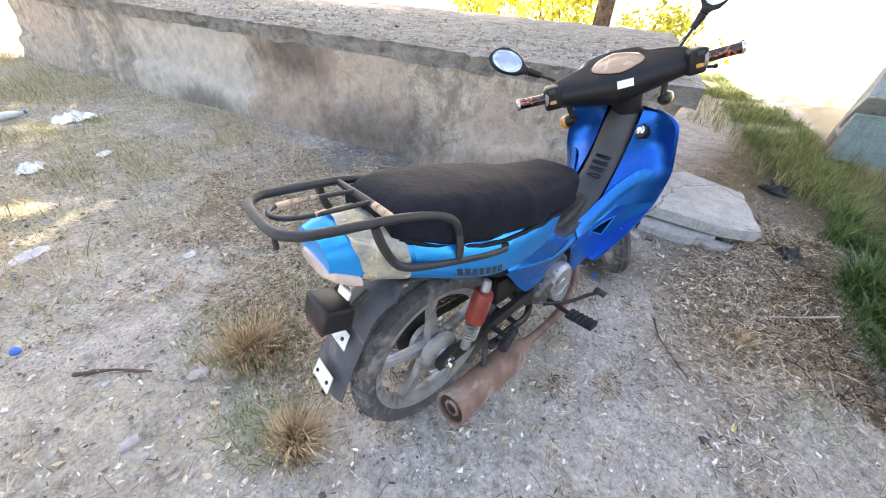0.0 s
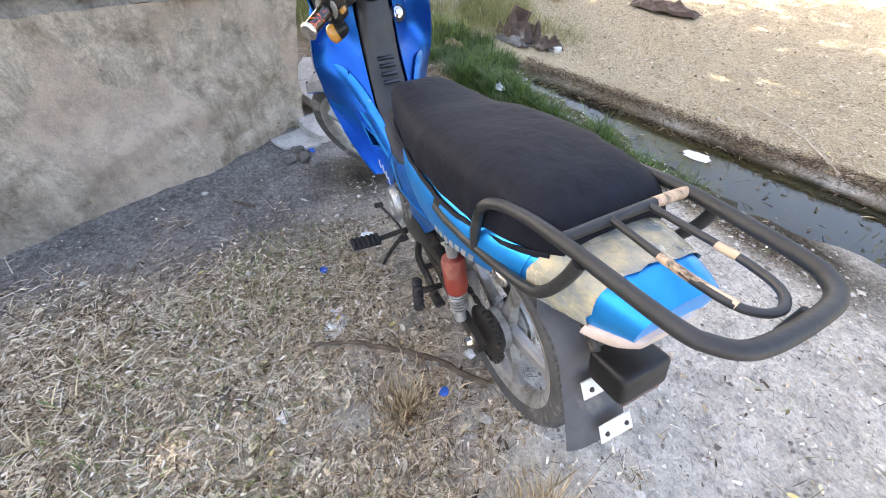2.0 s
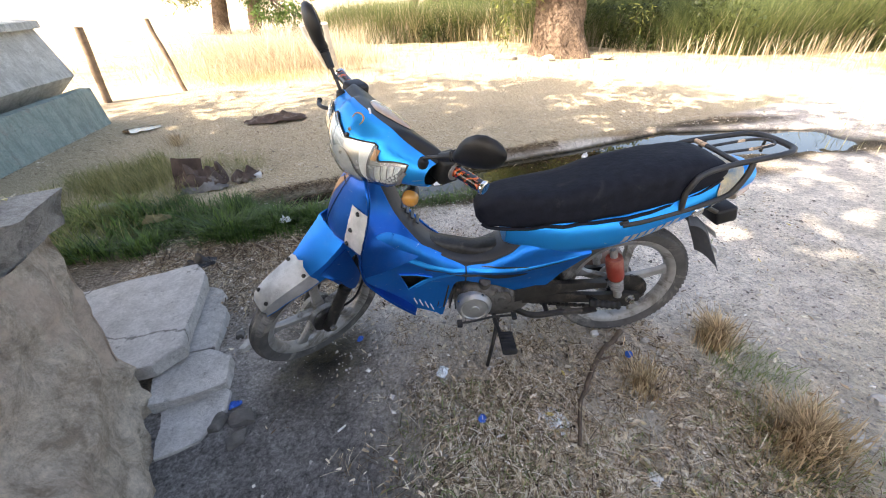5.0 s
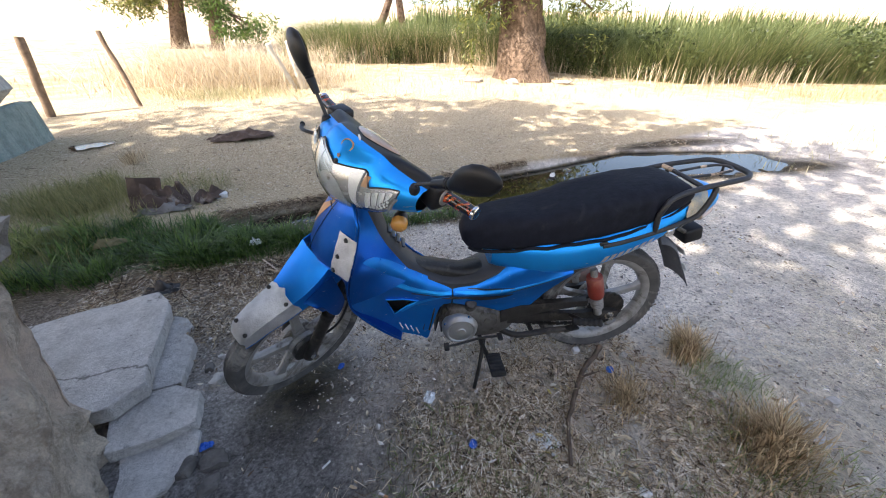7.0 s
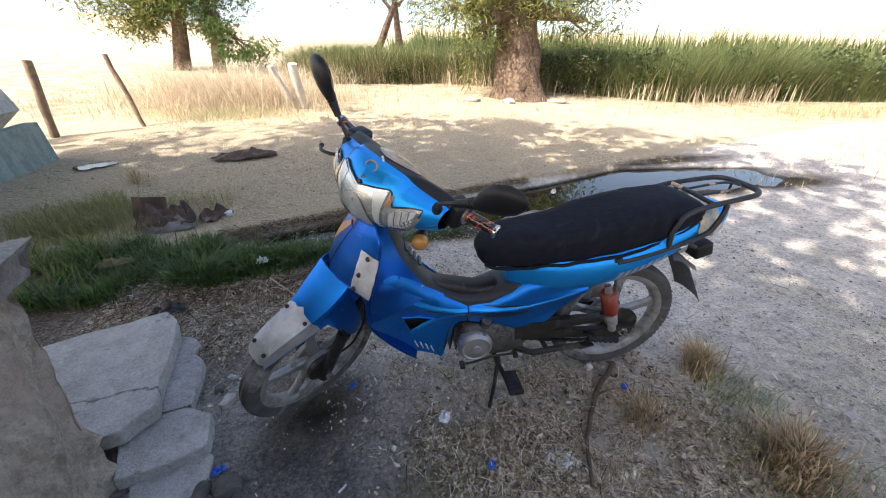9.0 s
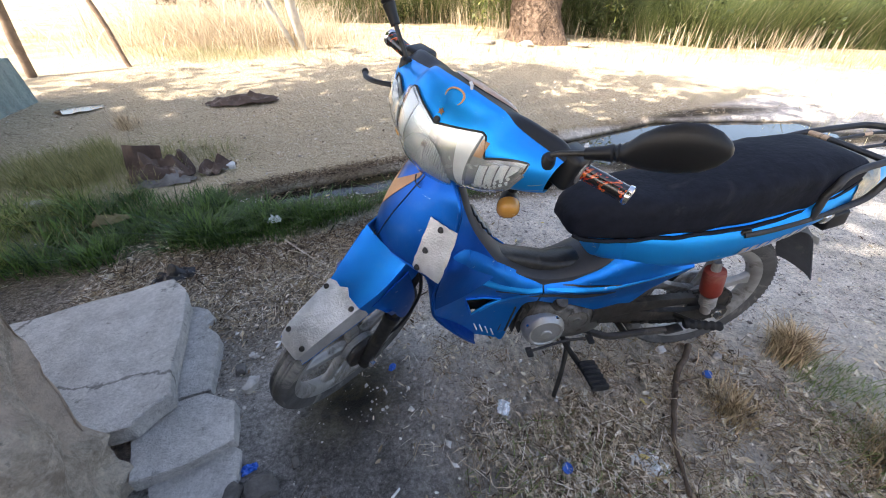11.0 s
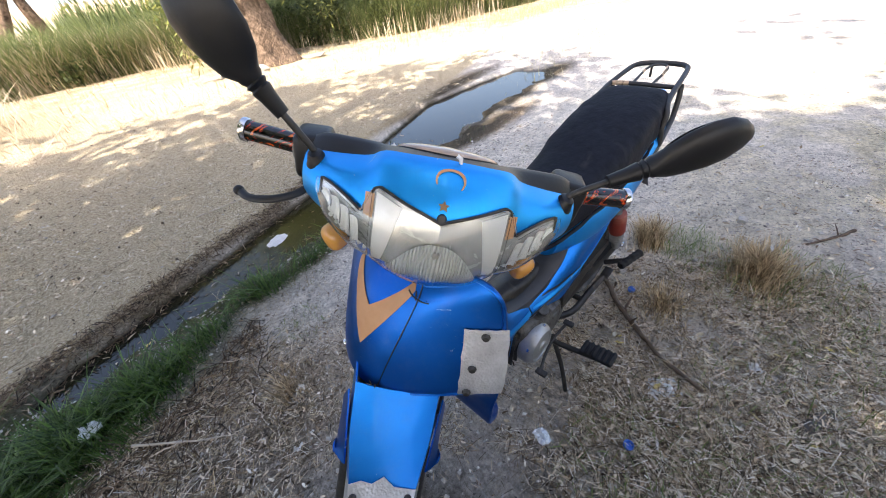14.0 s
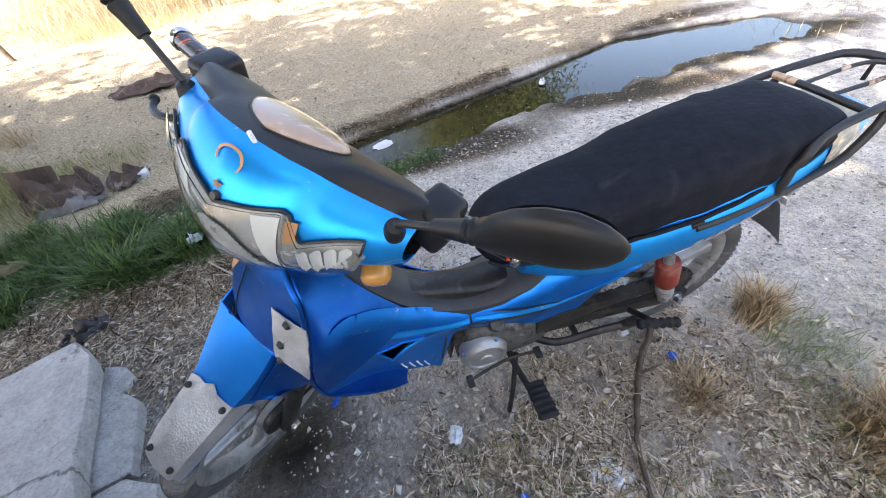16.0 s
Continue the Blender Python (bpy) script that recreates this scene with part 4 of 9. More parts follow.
def build_trough():
    """A long cast-concrete drinking trough with a sloping back wall."""
    a, b = Vector((4.72, -0.55, 0)), Vector((5.14, -3.98, 0.25))
    flat = Vector((b.x - a.x, b.y - a.y, 0))
    length = flat.length
    d = flat / length
    out = Vector((-d.y, d.x, 0))
    if out.x > 0:
        out = -out
    m = Matrix(((d.x, -out.x, 0, a.x), (d.y, -out.y, 0, a.y), (0, 0, 1, -0.02), (0, 0, 0, 1)))
    thing = empty("drinking_trough", m)
    green = concrete("trough_paint", (0.27, 0.36, 0.33), (0.38, 0.46, 0.43), (0.36, 0.36, 0.33), (0.14, 0.17, 0.15))
    grey = concrete("trough_back", (0.48, 0.50, 0.48), (0.64, 0.66, 0.64), (0.30, 0.33, 0.31), (0.26, 0.28, 0.26))
    # near-black tone for the basin floor
    BASIN_DARK = surf("basin_dark", (0.012, 0.014, 0.010), (0.05, 0.05, 0.03), 9, 0.5, bstr=0.3)
    lift = lambda s: 0.27 * s / length
    def block(name, ys, zs, mat, label="", x0=0.0, x1=length):
        bm = bmesh.new()
        rings = []
        n = 24
        for i in range(n + 1):
            s = x0 + (x1 - x0) * i / n
            rings.append([(s, y + wob((s, y, z), 3, 0.008), z + lift(s) + wob((s, z, y), 4, 0.006)) for y, z in zip(ys, zs)])
        add_rings(bm, rings)
        obj(name, bm, mat, thing, label, smooth=35)
    block("basin_wall", (0.0, 0.03, 0.17, 0.17), (-0.1, 0.44, 0.44, -0.1), green)
    block("basin_floor", (0.17, 0.17, 0.55, 0.55), (-0.1, 0.2, 0.2, -0.1), BASIN_DARK, "dark floor of the basin")
    block("back_wall", (0.55, 0.50, 0.13, 0.30, 0.80), (-0.1, 0.30, 0.585, 1.12, -0.1), grey)
    block("capping", (0.20, 0.20, 0.44, 0.44), (1.10, 1.17, 1.20, 1.10), grey)
    for s0 in (0.0, length - 0.14):
        bm = bmesh.new()
        prism(bm, [(0.004, -0.1), (0.03, 0.43), (0.19, 0.43), (0.27, 0.24), (0.62, 0.24), (0.80, -0.1)], 0.14, Matrix.Translation((s0 + 0.07, 0, lift(s0))) @ pose(0, 0, 0, 0, 0, 90), 0.012)
        obj("end_wall", bm, grey, thing, smooth=35)
    tagged(thing, "grey-green painted concrete drinking trough with a sloping back", "trough")


build_trough()

# ---- the motorcycle: paints, rubber, metal ----
def paint(name, c1, c2, metal, rough, scratch=(0.45, 0.55, 0.66), wear=0.66):
    mat, n, l, b = nodes_of(name)
    col = ramp(n, l, noise_tex(n, l, 3.0, 6, 0.6), [(0.3, c1), (0.7, c2)])
    dust = ramp(n, l, noise_tex(n, l, 26, 9, 0.75), [(0.50, 0.0), (0.75, 0.07)])
    col = mix(n, l, dust, col, (0.30, 0.28, 0.25))
    lines = ramp(n, l, noise_tex(n, l, 34, 6, 0.7, stretch=(0.35, 1.0, 1.6), warp=0.8), [(wear, 0.0), (wear + 0.04, 1.0)])
    col = mix(n, l, lines, col, scratch)
    l.new(col, b.inputs["Base Color"])
    b.inputs["Metallic"].default_value = metal
    rr = ramp(n, l, noise_tex(n, l, 18, 7, 0.7), [(0.3, rough), (0.8, rough + 0.22)])
    l.new(rr, b.inputs["Roughness"])
    b.inputs["Coat Weight"].default_value = 0.07
    b.inputs["Coat Roughness"].default_value = 0.05
    b.inputs["Specular IOR Level"].default_value = 0.22
    bump(n, l, b, noise_tex(n, l, 7, 3, 0.5), 0.08, 0.02)
    return mat


# one blue paint; the two lighter tones stand for light on the panels
BLUE = paint("blue_paint", (0.0, 0.080, 0.37), (0.0, 0.115, 0.49), 0.85, 0.27)
BLUE_HALF_LIT = paint("half_lit_blue_paint", (0.0, 0.16, 0.58), (0.0, 0.22, 0.72), 0.8, 0.28)
BLUE_LIT = paint("lit_blue_paint", (0.0, 0.29, 0.78), (0.0, 0.37, 0.92), 0.75, 0.28)
SEAT_CLOTH = surf("black_seat_cloth", (0.005, 0.006, 0.010), (0.011, 0.0125, 0.020), 35, 0.72, bscale=34, bstr=0.35, bdist=0.008, dirt=(0.032, 0.033, 0.037), dirt_scale=9, dirt_from=0.60, spec=0.17)
PLASTIC = surf("black_plastic", (0.007, 0.007, 0.008), (0.014, 0.014, 0.015), 14, 0.42, bscale=220, bstr=0.12, bdist=0.002, dirt=(0.07, 0.066, 0.06), dirt_scale=12, dirt_from=0.66, spec=0.32)
PLASTIC_GREY = surf("worn_grey_plastic", (0.024, 0.025, 0.028), (0.042, 0.043, 0.047), 14, 0.5, bscale=220, bstr=0.12, bdist=0.002, dirt=(0.16, 0.15, 0.14), dirt_scale=10, dirt_from=0.6)
FLAP = surf("dusty_flap_plastic", (0.055, 0.056, 0.062), (0.095, 0.097, 0.105), 12, 0.6, bscale=150, bstr=0.15, bdist=0.003, dirt=(0.19, 0.18, 0.165), dirt_scale=9, dirt_from=0.56, spec=0.3)
RUBBER = surf("dusty_tyre_rubber", (0.060, 0.058, 0.057), (0.115, 0.111, 0.107), 18, 0.9, bscale=90, bstr=0.3, bdist=0.003, dirt=(0.25, 0.235, 0.215), dirt_scale=8, dirt_from=0.52, spec=0.2)
PEG_RUBBER = surf("peg_rubber", (0.012, 0.012, 0.013), (0.03, 0.03, 0.03), 30, 0.85, spec=0.3)
ALLOY = surf("dull_alloy", (0.26, 0.255, 0.245), (0.40, 0.39, 0.375), 16, 0.5, 0.45, bscale=70, bstr=0.15, dirt=(0.16, 0.145, 0.125), dirt_scale=9, dirt_from=0.5)
ENGINE_DARK = surf("oily_casting", (0.07, 0.066, 0.06), (0.17, 0.163, 0.15), 16, 0.5, 0.5, bscale=90, bstr=0.2, dirt=(0.05, 0.042, 0.034), dirt_scale=14, dirt_from=0.5)
ENGINE = surf("engine_casting", (0.30, 0.30, 0.29), (0.45, 0.45, 0.435), 14, 0.42, 0.6, bscale=120, bstr=0.12, dirt=(0.10, 0.09, 0.075), dirt_scale=16, dirt_from=0.56)
OILY = surf("oily_black_steel", (0.016, 0.015, 0.014), (0.05, 0.046, 0.042), 22, 0.45, 0.4, bscale=60, bstr=0.3, dirt=(0.11, 0.095, 0.08), dirt_scale=14, dirt_from=0.56)
RACK_PAINT = surf("black_enamel", (0.012, 0.012, 0.013), (0.026, 0.026, 0.027), 25, 0.5, 0.0, bscale=90, bstr=0.25, dirt=(0.16, 0.11, 0.08), dirt_scale=16, dirt_from=0.68)
RACK_BARE = surf("chipped_enamel", (0.46, 0.32, 0.21), (0.60, 0.44, 0.31), 25, 0.6, 0.0, bscale=90, bstr=0.3, dirt=(0.03, 0.028, 0.027), dirt_scale=22, dirt_from=0.52)
RUST = surf("rusty_exhaust", (0.15, 0.085, 0.06), (0.30, 0.20, 0.155), 14, 0.75, 0.35, bscale=60, bstr=0.35, dirt=(0.42, 0.37, 0.33), dirt_scale=7, dirt_from=0.56)
RED = surf("red_enamel", (0.17, 0.018, 0.012), (0.28, 0.042, 0.026), 16, 0.5, dirt=(0.28, 0.10, 0.07), dirt_scale=14, dirt_from=0.58)
CHROME = surf("worn_chrome", (0.55, 0.55, 0.55), (0.72, 0.72, 0.72), 20, 0.22, 1.0, bscale=60, bstr=0.05, dirt=(0.28, 0.20, 0.14), dirt_scale=18, dirt_from=0.62)
ORANGE = surf("amber_plastic", (0.42, 0.19, 0.035), (0.56, 0.27, 0.06), 16, 0.25, bstr=0.05, coat=0.4, dirt=(0.42, 0.28, 0.16), dirt_scale=22, dirt_from=0.6)
DECAL = surf("tan_decal", (0.42, 0.21, 0.09), (0.50, 0.27, 0.13), 26, 0.5, bstr=0.08, dirt=(0.20, 0.16, 0.14), dirt_scale=26, dirt_from=0.64)
WHITE = surf("scuffed_white", (0.60, 0.59, 0.57), (0.78, 0.77, 0.75), 12, 0.55, bstr=0.1, dirt=(0.35, 0.32, 0.29), dirt_scale=14, dirt_from=0.6)
SILVER_MARK = surf("silver_lettering", (0.42, 0.44, 0.46), (0.62, 0.63, 0.64), 60, 0.35, 0.6, bstr=0.0)
BLACK_MARK = surf("black_graphic", (0.006, 0.008, 0.012), (0.012, 0.016, 0.025), 20, 0.3, bstr=0.05, coat=0.4)
TAPE = surf("yellowed_parcel_tape", (0.17, 0.24, 0.29), (0.58, 0.48, 0.29), 24, 0.25, bscale=40, bstr=0.9, bdist=0.012, dirt=(0.72, 0.66, 0.52), dirt_scale=14, dirt_from=0.55, coat=0.3)
RED_LENS = surf("red_lens", (0.07, 0.004, 0.004), (0.12, 0.008, 0.006), 30, 0.2, bstr=0.1, coat=0.4)
PALE_LENS = surf("cracked_pale_lens", (0.44, 0.33, 0.28), (0.62, 0.53, 0.47), 17, 0.25, bscale=40, bstr=0.25, dirt=(0.58, 0.22, 0.14), dirt_scale=9, dirt_from=0.58, coat=0.4)
GAUGE = surf("browned_gauge_cover", (0.37, 0.245, 0.165), (0.49, 0.36, 0.26), 9, 0.22, bstr=0.05, coat=0.6, dirt=(0.50, 0.42, 0.33), dirt_scale=16, dirt_from=0.6)


def embossed():
    mat, n, l, b = nodes_of("hammered_sheet_metal")
    geo = n.new("ShaderNodeNewGeometry")
    v = n.new("ShaderNodeTexVoronoi")
    v.feature = "SMOOTH_F1"
    v.inputs["Scale"].default_value = 260
    l.new(geo.outputs["Position"], v.inputs["Vector"])
    l.new(ramp(n, l, noise_tex(n, l, 12, 6), [(0.4, (0.46, 0.46, 0.46)), (0.6, (0.66, 0.66, 0.66))]), b.inputs["Base Color"])
    b.inputs["Metallic"].default_value, b.inputs["Roughness"].default_value = 0.7, 0.42
    bump(n, l, b, v.outputs["Distance"], 0.5, 0.003)
    return mat


def lens_glass(name, tint=(0.97, 0.98, 0.97), rough=0.06, bumps=None):
    mat, n, l, b = nodes_of(name)
    b.inputs["Base Color"].default_value = (*tint, 1)
    b.inputs["Transmission Weight"].default_value = 1.0
    b.inputs["IOR"].default_value = 1.35
    scuff = ramp(n, l, noise_tex(n, l, 14, 9, 0.75), [(0.50, rough), (0.68, rough + 0.08)])
    l.new(scuff, b.inputs["Roughness"])
    if bumps:
        wv = n.new("ShaderNodeTexWave")
        wv.inputs["Scale"].default_value = bumps
        wv.bands_direction = "X"
        mp = n.new("ShaderNodeMapping")
        mp.inputs["Rotation"].default_value = (0, 0, radians(-46))
        geo = n.new("ShaderNodeNewGeometry")
        l.new(geo.outputs["Position"], mp.inputs["Vector"])
        l.new(mp.outputs["Vector"], wv.inputs["Vector"])
        bump(n, l, b, wv.outputs["Fac"], 0.35, 0.003)
    return mat


def mirror_glass():
    mat, n, l, b = nodes_of("mirror_glass")
    b.inputs["Base Color"].default_value = (0.86, 0.88, 0.88, 1)
    b.inputs["Metallic"].default_value, b.inputs["Roughness"].default_value = 1.0, 0.02
    return mat


def flame_grip():
    mat, n, l, b = nodes_of("flame_print_grip")
    f = ramp(n, l, noise_tex(n, l, 26, 4, 0.6, stretch=(0.5, 1.0, 1.3), warp=2.2), [(0.55, (0.006, 0.005, 0.005)), (0.575, (0.45, 0.025, 0.008)), (0.62, (0.62, 0.15, 0.02)), (0.66, (0.01, 0.008, 0.008))])
    l.new(f, b.inputs["Base Color"])
    b.inputs["Roughness"].default_value = 0.25
    b.inputs["Coat Weight"].default_value = 0.5
    return mat


HAMMERED, MIRROR, FLAMES = embossed(), mirror_glass(), flame_grip()
LAMP_GLASS = lens_glass("headlamp_glass", (0.97, 0.98, 0.97), 0.01)
# reflections put into the base colours: whitish for sky, grey bowl for dark surroundings
REFLECTOR = surf("lamp_reflector", (0.78, 0.79, 0.78), (0.90, 0.91, 0.90), 30, 0.34, 0.22, bscale=60, bstr=0.05, bdist=0.002, dirt=(0.55, 0.56, 0.54), dirt_scale=22, dirt_from=0.60, rough2=0.45)
LAMP_BOWL = surf("lamp_bowl", (0.52, 0.53, 0.52), (0.74, 0.75, 0.74), 26, 0.22, 0.55, bscale=60, bstr=0.05, bdist=0.002, dirt=(0.34, 0.35, 0.34), dirt_scale=18, dirt_from=0.52, rough2=0.35)
FLUTES = surf("fluted_lamp_glass", (0.52, 0.54, 0.53), (0.74, 0.76, 0.75), 30, 0.16, 0.25, bscale=200, bstr=0.1, bdist=0.002, coat=0.5)

# ---- the motorcycle: frame of reference ----
bike = empty("motorcycle", pose(0, 0.0, 0, -3, 0, 0))
PIVOT = Vector((1.20, 0.008, 0.25))
RAKE = radians(26)
STEER_AXIS = Vector((-math.sin(RAKE), 0, math.cos(RAKE)))
STEER = Matrix.Translation(PIVOT) @ Matrix.Rotation(radians(44), 4, STEER_AXIS) @ Matrix.Translation(-PIVOT) @ Matrix.Translation((0, 0.008, 0))


BAR_STEER = Matrix.Translation((-0.008, 0.010, -0.016)) @ STEER @ Matrix.Diagonal((1.0, 0.95, 1.0, 1.0))


def bpart(name, bm, mat, parent=None, label="", smooth=40, steer=False):
    """A part of the motorcycle; steer: turns with the fork (True) or the handlebar ("bar")."""
    if steer:
        bmesh.ops.transform(bm, matrix=BAR_STEER if steer == "bar" else STEER, verts=bm.verts)
    return part(name, bm, mat, bike if parent is None else parent, label, smooth)


def lerp_table(table, x):
    """Piecewise-linear look-up in rows (key, values...), keys falling or rising."""
    rows = sorted(table)
    if x <= rows[0][0]:
        return rows[0][1:]
    for a, b in zip(rows, rows[1:]):
        if x <= b[0]:
            t = (x - a[0]) / (b[0] - a[0])
            return tuple(p + (q - p) * t for p, q in zip(a[1:], b[1:]))
    return rows[-1][1:]


def smooth_table(table, x):
    """The same with a Catmull-Rom curve between the rows."""
    rows = sorted(table)
    if x <= rows[0][0]:
        return rows[0][1:]
    if x >= rows[-1][0]:
        return rows[-1][1:]
    i = max(k for k in range(len(rows) - 1) if rows[k][0] <= x)
    a, b, c, d = rows[max(i - 1, 0)], rows[i], rows[i + 1], rows[min(i + 2, len(rows) - 1)]
    t = (x - b[0]) / (c[0] - b[0])
    out = []
    for k in range(1, len(b)):
        h = c[0] - b[0]
        m0 = (c[k] - a[k]) / max(c[0] - a[0], 1e-6) * h
        m1 = (d[k] - b[k]) / max(d[0] - b[0], 1e-6) * h
        out.append((2 * t ** 3 - 3 * t * t + 1) * b[k] + (t ** 3 - 2 * t * t + t) * m0 + (-2 * t ** 3 + 3 * t * t) * c[k] + (t ** 3 - t * t) * m1)
    return tuple(out)


def loft_x(rows, n, ring=32, p=2.6):
    """A closed body along x from rows (x, y centre, half width, bottom, top)."""
    xs = [r[0] for r in rows]
    rings = []
    for i in range(n + 1):
        x = max(xs) + (min(xs) - max(xs)) * i / n
        yc, w, z0, z1 = smooth_table(rows, x)
        rings.append(rounded(x, yc, w, z0, z1, ring, p))
    return add_rings(bmesh.new(), rings)


# ---- wheels ----
def wheel(name, centre, r, steer, blocks, label):
    c = Vector(centre)
    up, ax = Vector((0, 0, 1)), Vector((0, 1, 0))
    rim_r = r - 0.055
    bm = bmesh.new()
    lathe(bm, [(rim_r - 0.022, -0.012), (rim_r - 0.010, -0.024), (rim_r + 0.006, -0.027), (rim_r + 0.006, -0.022), (rim_r - 0.004, -0.014), (rim_r - 0.004, 0.014), (rim_r + 0.006, 0.022), (rim_r + 0.006, 0.027), (rim_r - 0.010, 0.024), (rim_r - 0.022, 0.012)], c, ax, 56, True)
    rim = bpart(name, bm, ALLOY, None, label, 50, steer)
    # the tyre: rounded tread with grooves
    prof = []
    half = 0.036
    for i in range(25):
        a = -1.25 + 2.5 * i / 24
        y, rr = half * math.sin(a) / math.sin(1.25), r - half * 0.72 * (1 - math.cos(a))
        if not blocks and i in (8, 10, 14, 16):
            rr -= 0.004
        if blocks and i == 12:
            rr -= 0.003
        prof.append((rr, y))
    prof = [(rim_r - 0.002, -0.022), (rim_r + 0.012, -0.031)] + prof + [(rim_r + 0.012, 0.031), (rim_r - 0.002, 0.022)]
    bm = bmesh.new()
    lathe(bm, prof, c, ax, 72)
    if blocks:
        for k in range(72):
            for side in (-1, 1):
                a = 2 * math.pi * (k + 0.25 * side) / 72
                d = Vector((math.cos(a), 0, math.sin(a)))
                t = Vector((-math.sin(a), 0, math.cos(a)))
                for yy, dr, w in ((0.011, -0.0024, 0.013), (0.026, -0.0100, 0.011)):
                    m = Matrix((( t.x, 0, d.x, c.x + d.x * (r + dr)), (0, 1, 0, c.y + side * yy), (t.z, 0, d.z, c.z + d.z * (r + dr)), (0, 0, 0, 1))) @ pose(0, 0, 0, -side * (14 if yy > 0.02 else 4), 0, side * 20)
                    box(bm, (0.013, w, 0.008), m)
    bpart("tyre", bm, RUBBER, rim, "worn dusty black tyre", 35, steer)
    bm = bmesh.new()
    lathe(bm, [(0.0, -0.055), (0.022, -0.055), (0.030, -0.045), (0.058, -0.040), (0.060, -0.02), (0.040, -0.012), (0.040, 0.012), (0.058, 0.02), (0.056, 0.038), (0.026, 0.044), (0.020, 0.055), (0.0, 0.055)], c, ax, 32)
    bpart("hub", bm, ALLOY, rim, "", 40, steer)
    for k in range(5):
        a = 2 * math.pi * k / 5 + 0.35
        d, t = Vector((math.cos(a), 0, math.sin(a))), Vector((-math.sin(a), 0, math.cos(a)))
        bm = bmesh.new()
        rings = []
        for s, wd, hy in ((0.035, 0.026, 0.016), (0.09, 0.017, 0.013), (rim_r - 0.05, 0.016, 0.011), (rim_r - 0.014, 0.030, 0.012)):
            rings.append([c + d * s + t * wd * u + ax * hy * v for u, v in ((-1, -0.5), (-0.7, -1), (0.7, -1), (1, -0.5), (1, 0.5), (0.7, 1), (-0.7, 1), (-1, 0.5))])
        add_rings(bm, rings)
        bpart("spoke", bm, ALLOY, rim, "", 40, steer)
    return rim


FRONT_AXLE, REAR_AXLE = (1.243, 0, 0.243), (0.03, -0.012, 0.264)
wheel("rear_wheel", REAR_AXLE, 0.262, False, True, "dusty five-spoke alloy wheel")
wheel("front_wheel", FRONT_AXLE, 0.265, True, False, "dusty five-spoke alloy wheel")


# ---- fork and front mudguard ----
def fork():
    ax = Vector(FRONT_AXLE)
    for s in (-1, 1):
        bm = bmesh.new()
        a = ax + Vector((0.0, s * 0.075, 0))
        b = a + STEER_AXIS * 0.40 + Vector((-0.03, 0, 0))
        lathe(bm, [(0.0, -0.03), (0.020, -0.03), (0.023, 0.0), (0.021, 0.10), (0.021, 0.17), (0.024, 0.175), (0.024, 0.195), (0.014, 0.20), (0.014, 0.40), (0.0, 0.40)], a, b - a, 16)
        leg = bpart("fork_leg", bm, OILY, None, "", 40, True)
        bm = bmesh.new()
        lathe(bm, [(0.0, 0.0), (0.013, 0.0), (0.013, 0.014), (0.0, 0.014)], ax + Vector((0, s * 0.095, 0)), (0, s, 0), 6)
        bpart("axle_nut", bm, CHROME, leg, "", 20, True)
    bm = bmesh.new()
    lathe(bm, [(0.0, 0.0), (0.052, 0.0), (0.056, 0.006), (0.056, 0.02), (0.0, 0.026)], ax + Vector((0, 0.040, 0)), (0, 1, 0), 24)
    box(bm, (0.03, 0.012, 0.07), Matrix.Translation(ax + Vector((-0.045, 0.055, 0.03))) @ pose(0, 0, 0, 0, 35, 0), 0.004)
    bpart("brake_drum_plate", bm, OILY, None, "", 40, True)
    bm = bmesh.new()
    tube(bm, smoothed([ax + Vector((-0.05, 0.07, 0.05)), ax + Vector((-0.12, 0.09, 0.10)), ax + Vector((-0.17, 0.10, 0.25)), ax + Vector((-0.16, 0.08, 0.42))], 6), 0.005, 7)
    bpart("brake_cable", bm, PLASTIC, None, "", 60, True)


fork()


def fender_point(s, u, off=0.0):
    """Front mudguard: s runs from its tip up to the shield, u across from side to side."""
    x, z, w, d = smooth_table([(0.0, 1.412, 0.480, 0.030, 0.018), (0.06, 1.400, 0.500, 0.039, 0.030), (0.25, 1.354, 0.526, 0.046, 0.040), (0.5, 1.292, 0.547, 0.052, 0.046), (0.66, 1.243, 0.565, 0.057, 0.050), (0.83, 1.185, 0.602, 0.069, 0.060), (1.0, 1.118, 0.655, 0.074, 0.075)], s)
    x2, z2 = smooth_table([(0.0, 1.412, 0.480), (0.25, 1.354, 0.526), (0.5, 1.292, 0.547), (0.66, 1.243, 0.565), (0.83, 1.185, 0.602), (1.0, 1.118, 0.655)], min(1.0, s + 0.03))[:2]
    t = Vector((x2 - x, 0, z2 - z + 1e-6)).normalized()
    nrm = Vector((t.z, 0, -t.x))
    if nrm.z < 0:
        nrm = -nrm
    au = abs(u)
    if au < 0.62:
        y, h = w * u / 0.62, -0.10 * w * (au / 0.62) ** 2
    else:
        k = (au - 0.62) / 0.38
        y, h = math.copysign(w * (1 + 0.18 * k), u), -0.10 * w - d * k
    return Vector((x, y, z)) + nrm * (h + off)


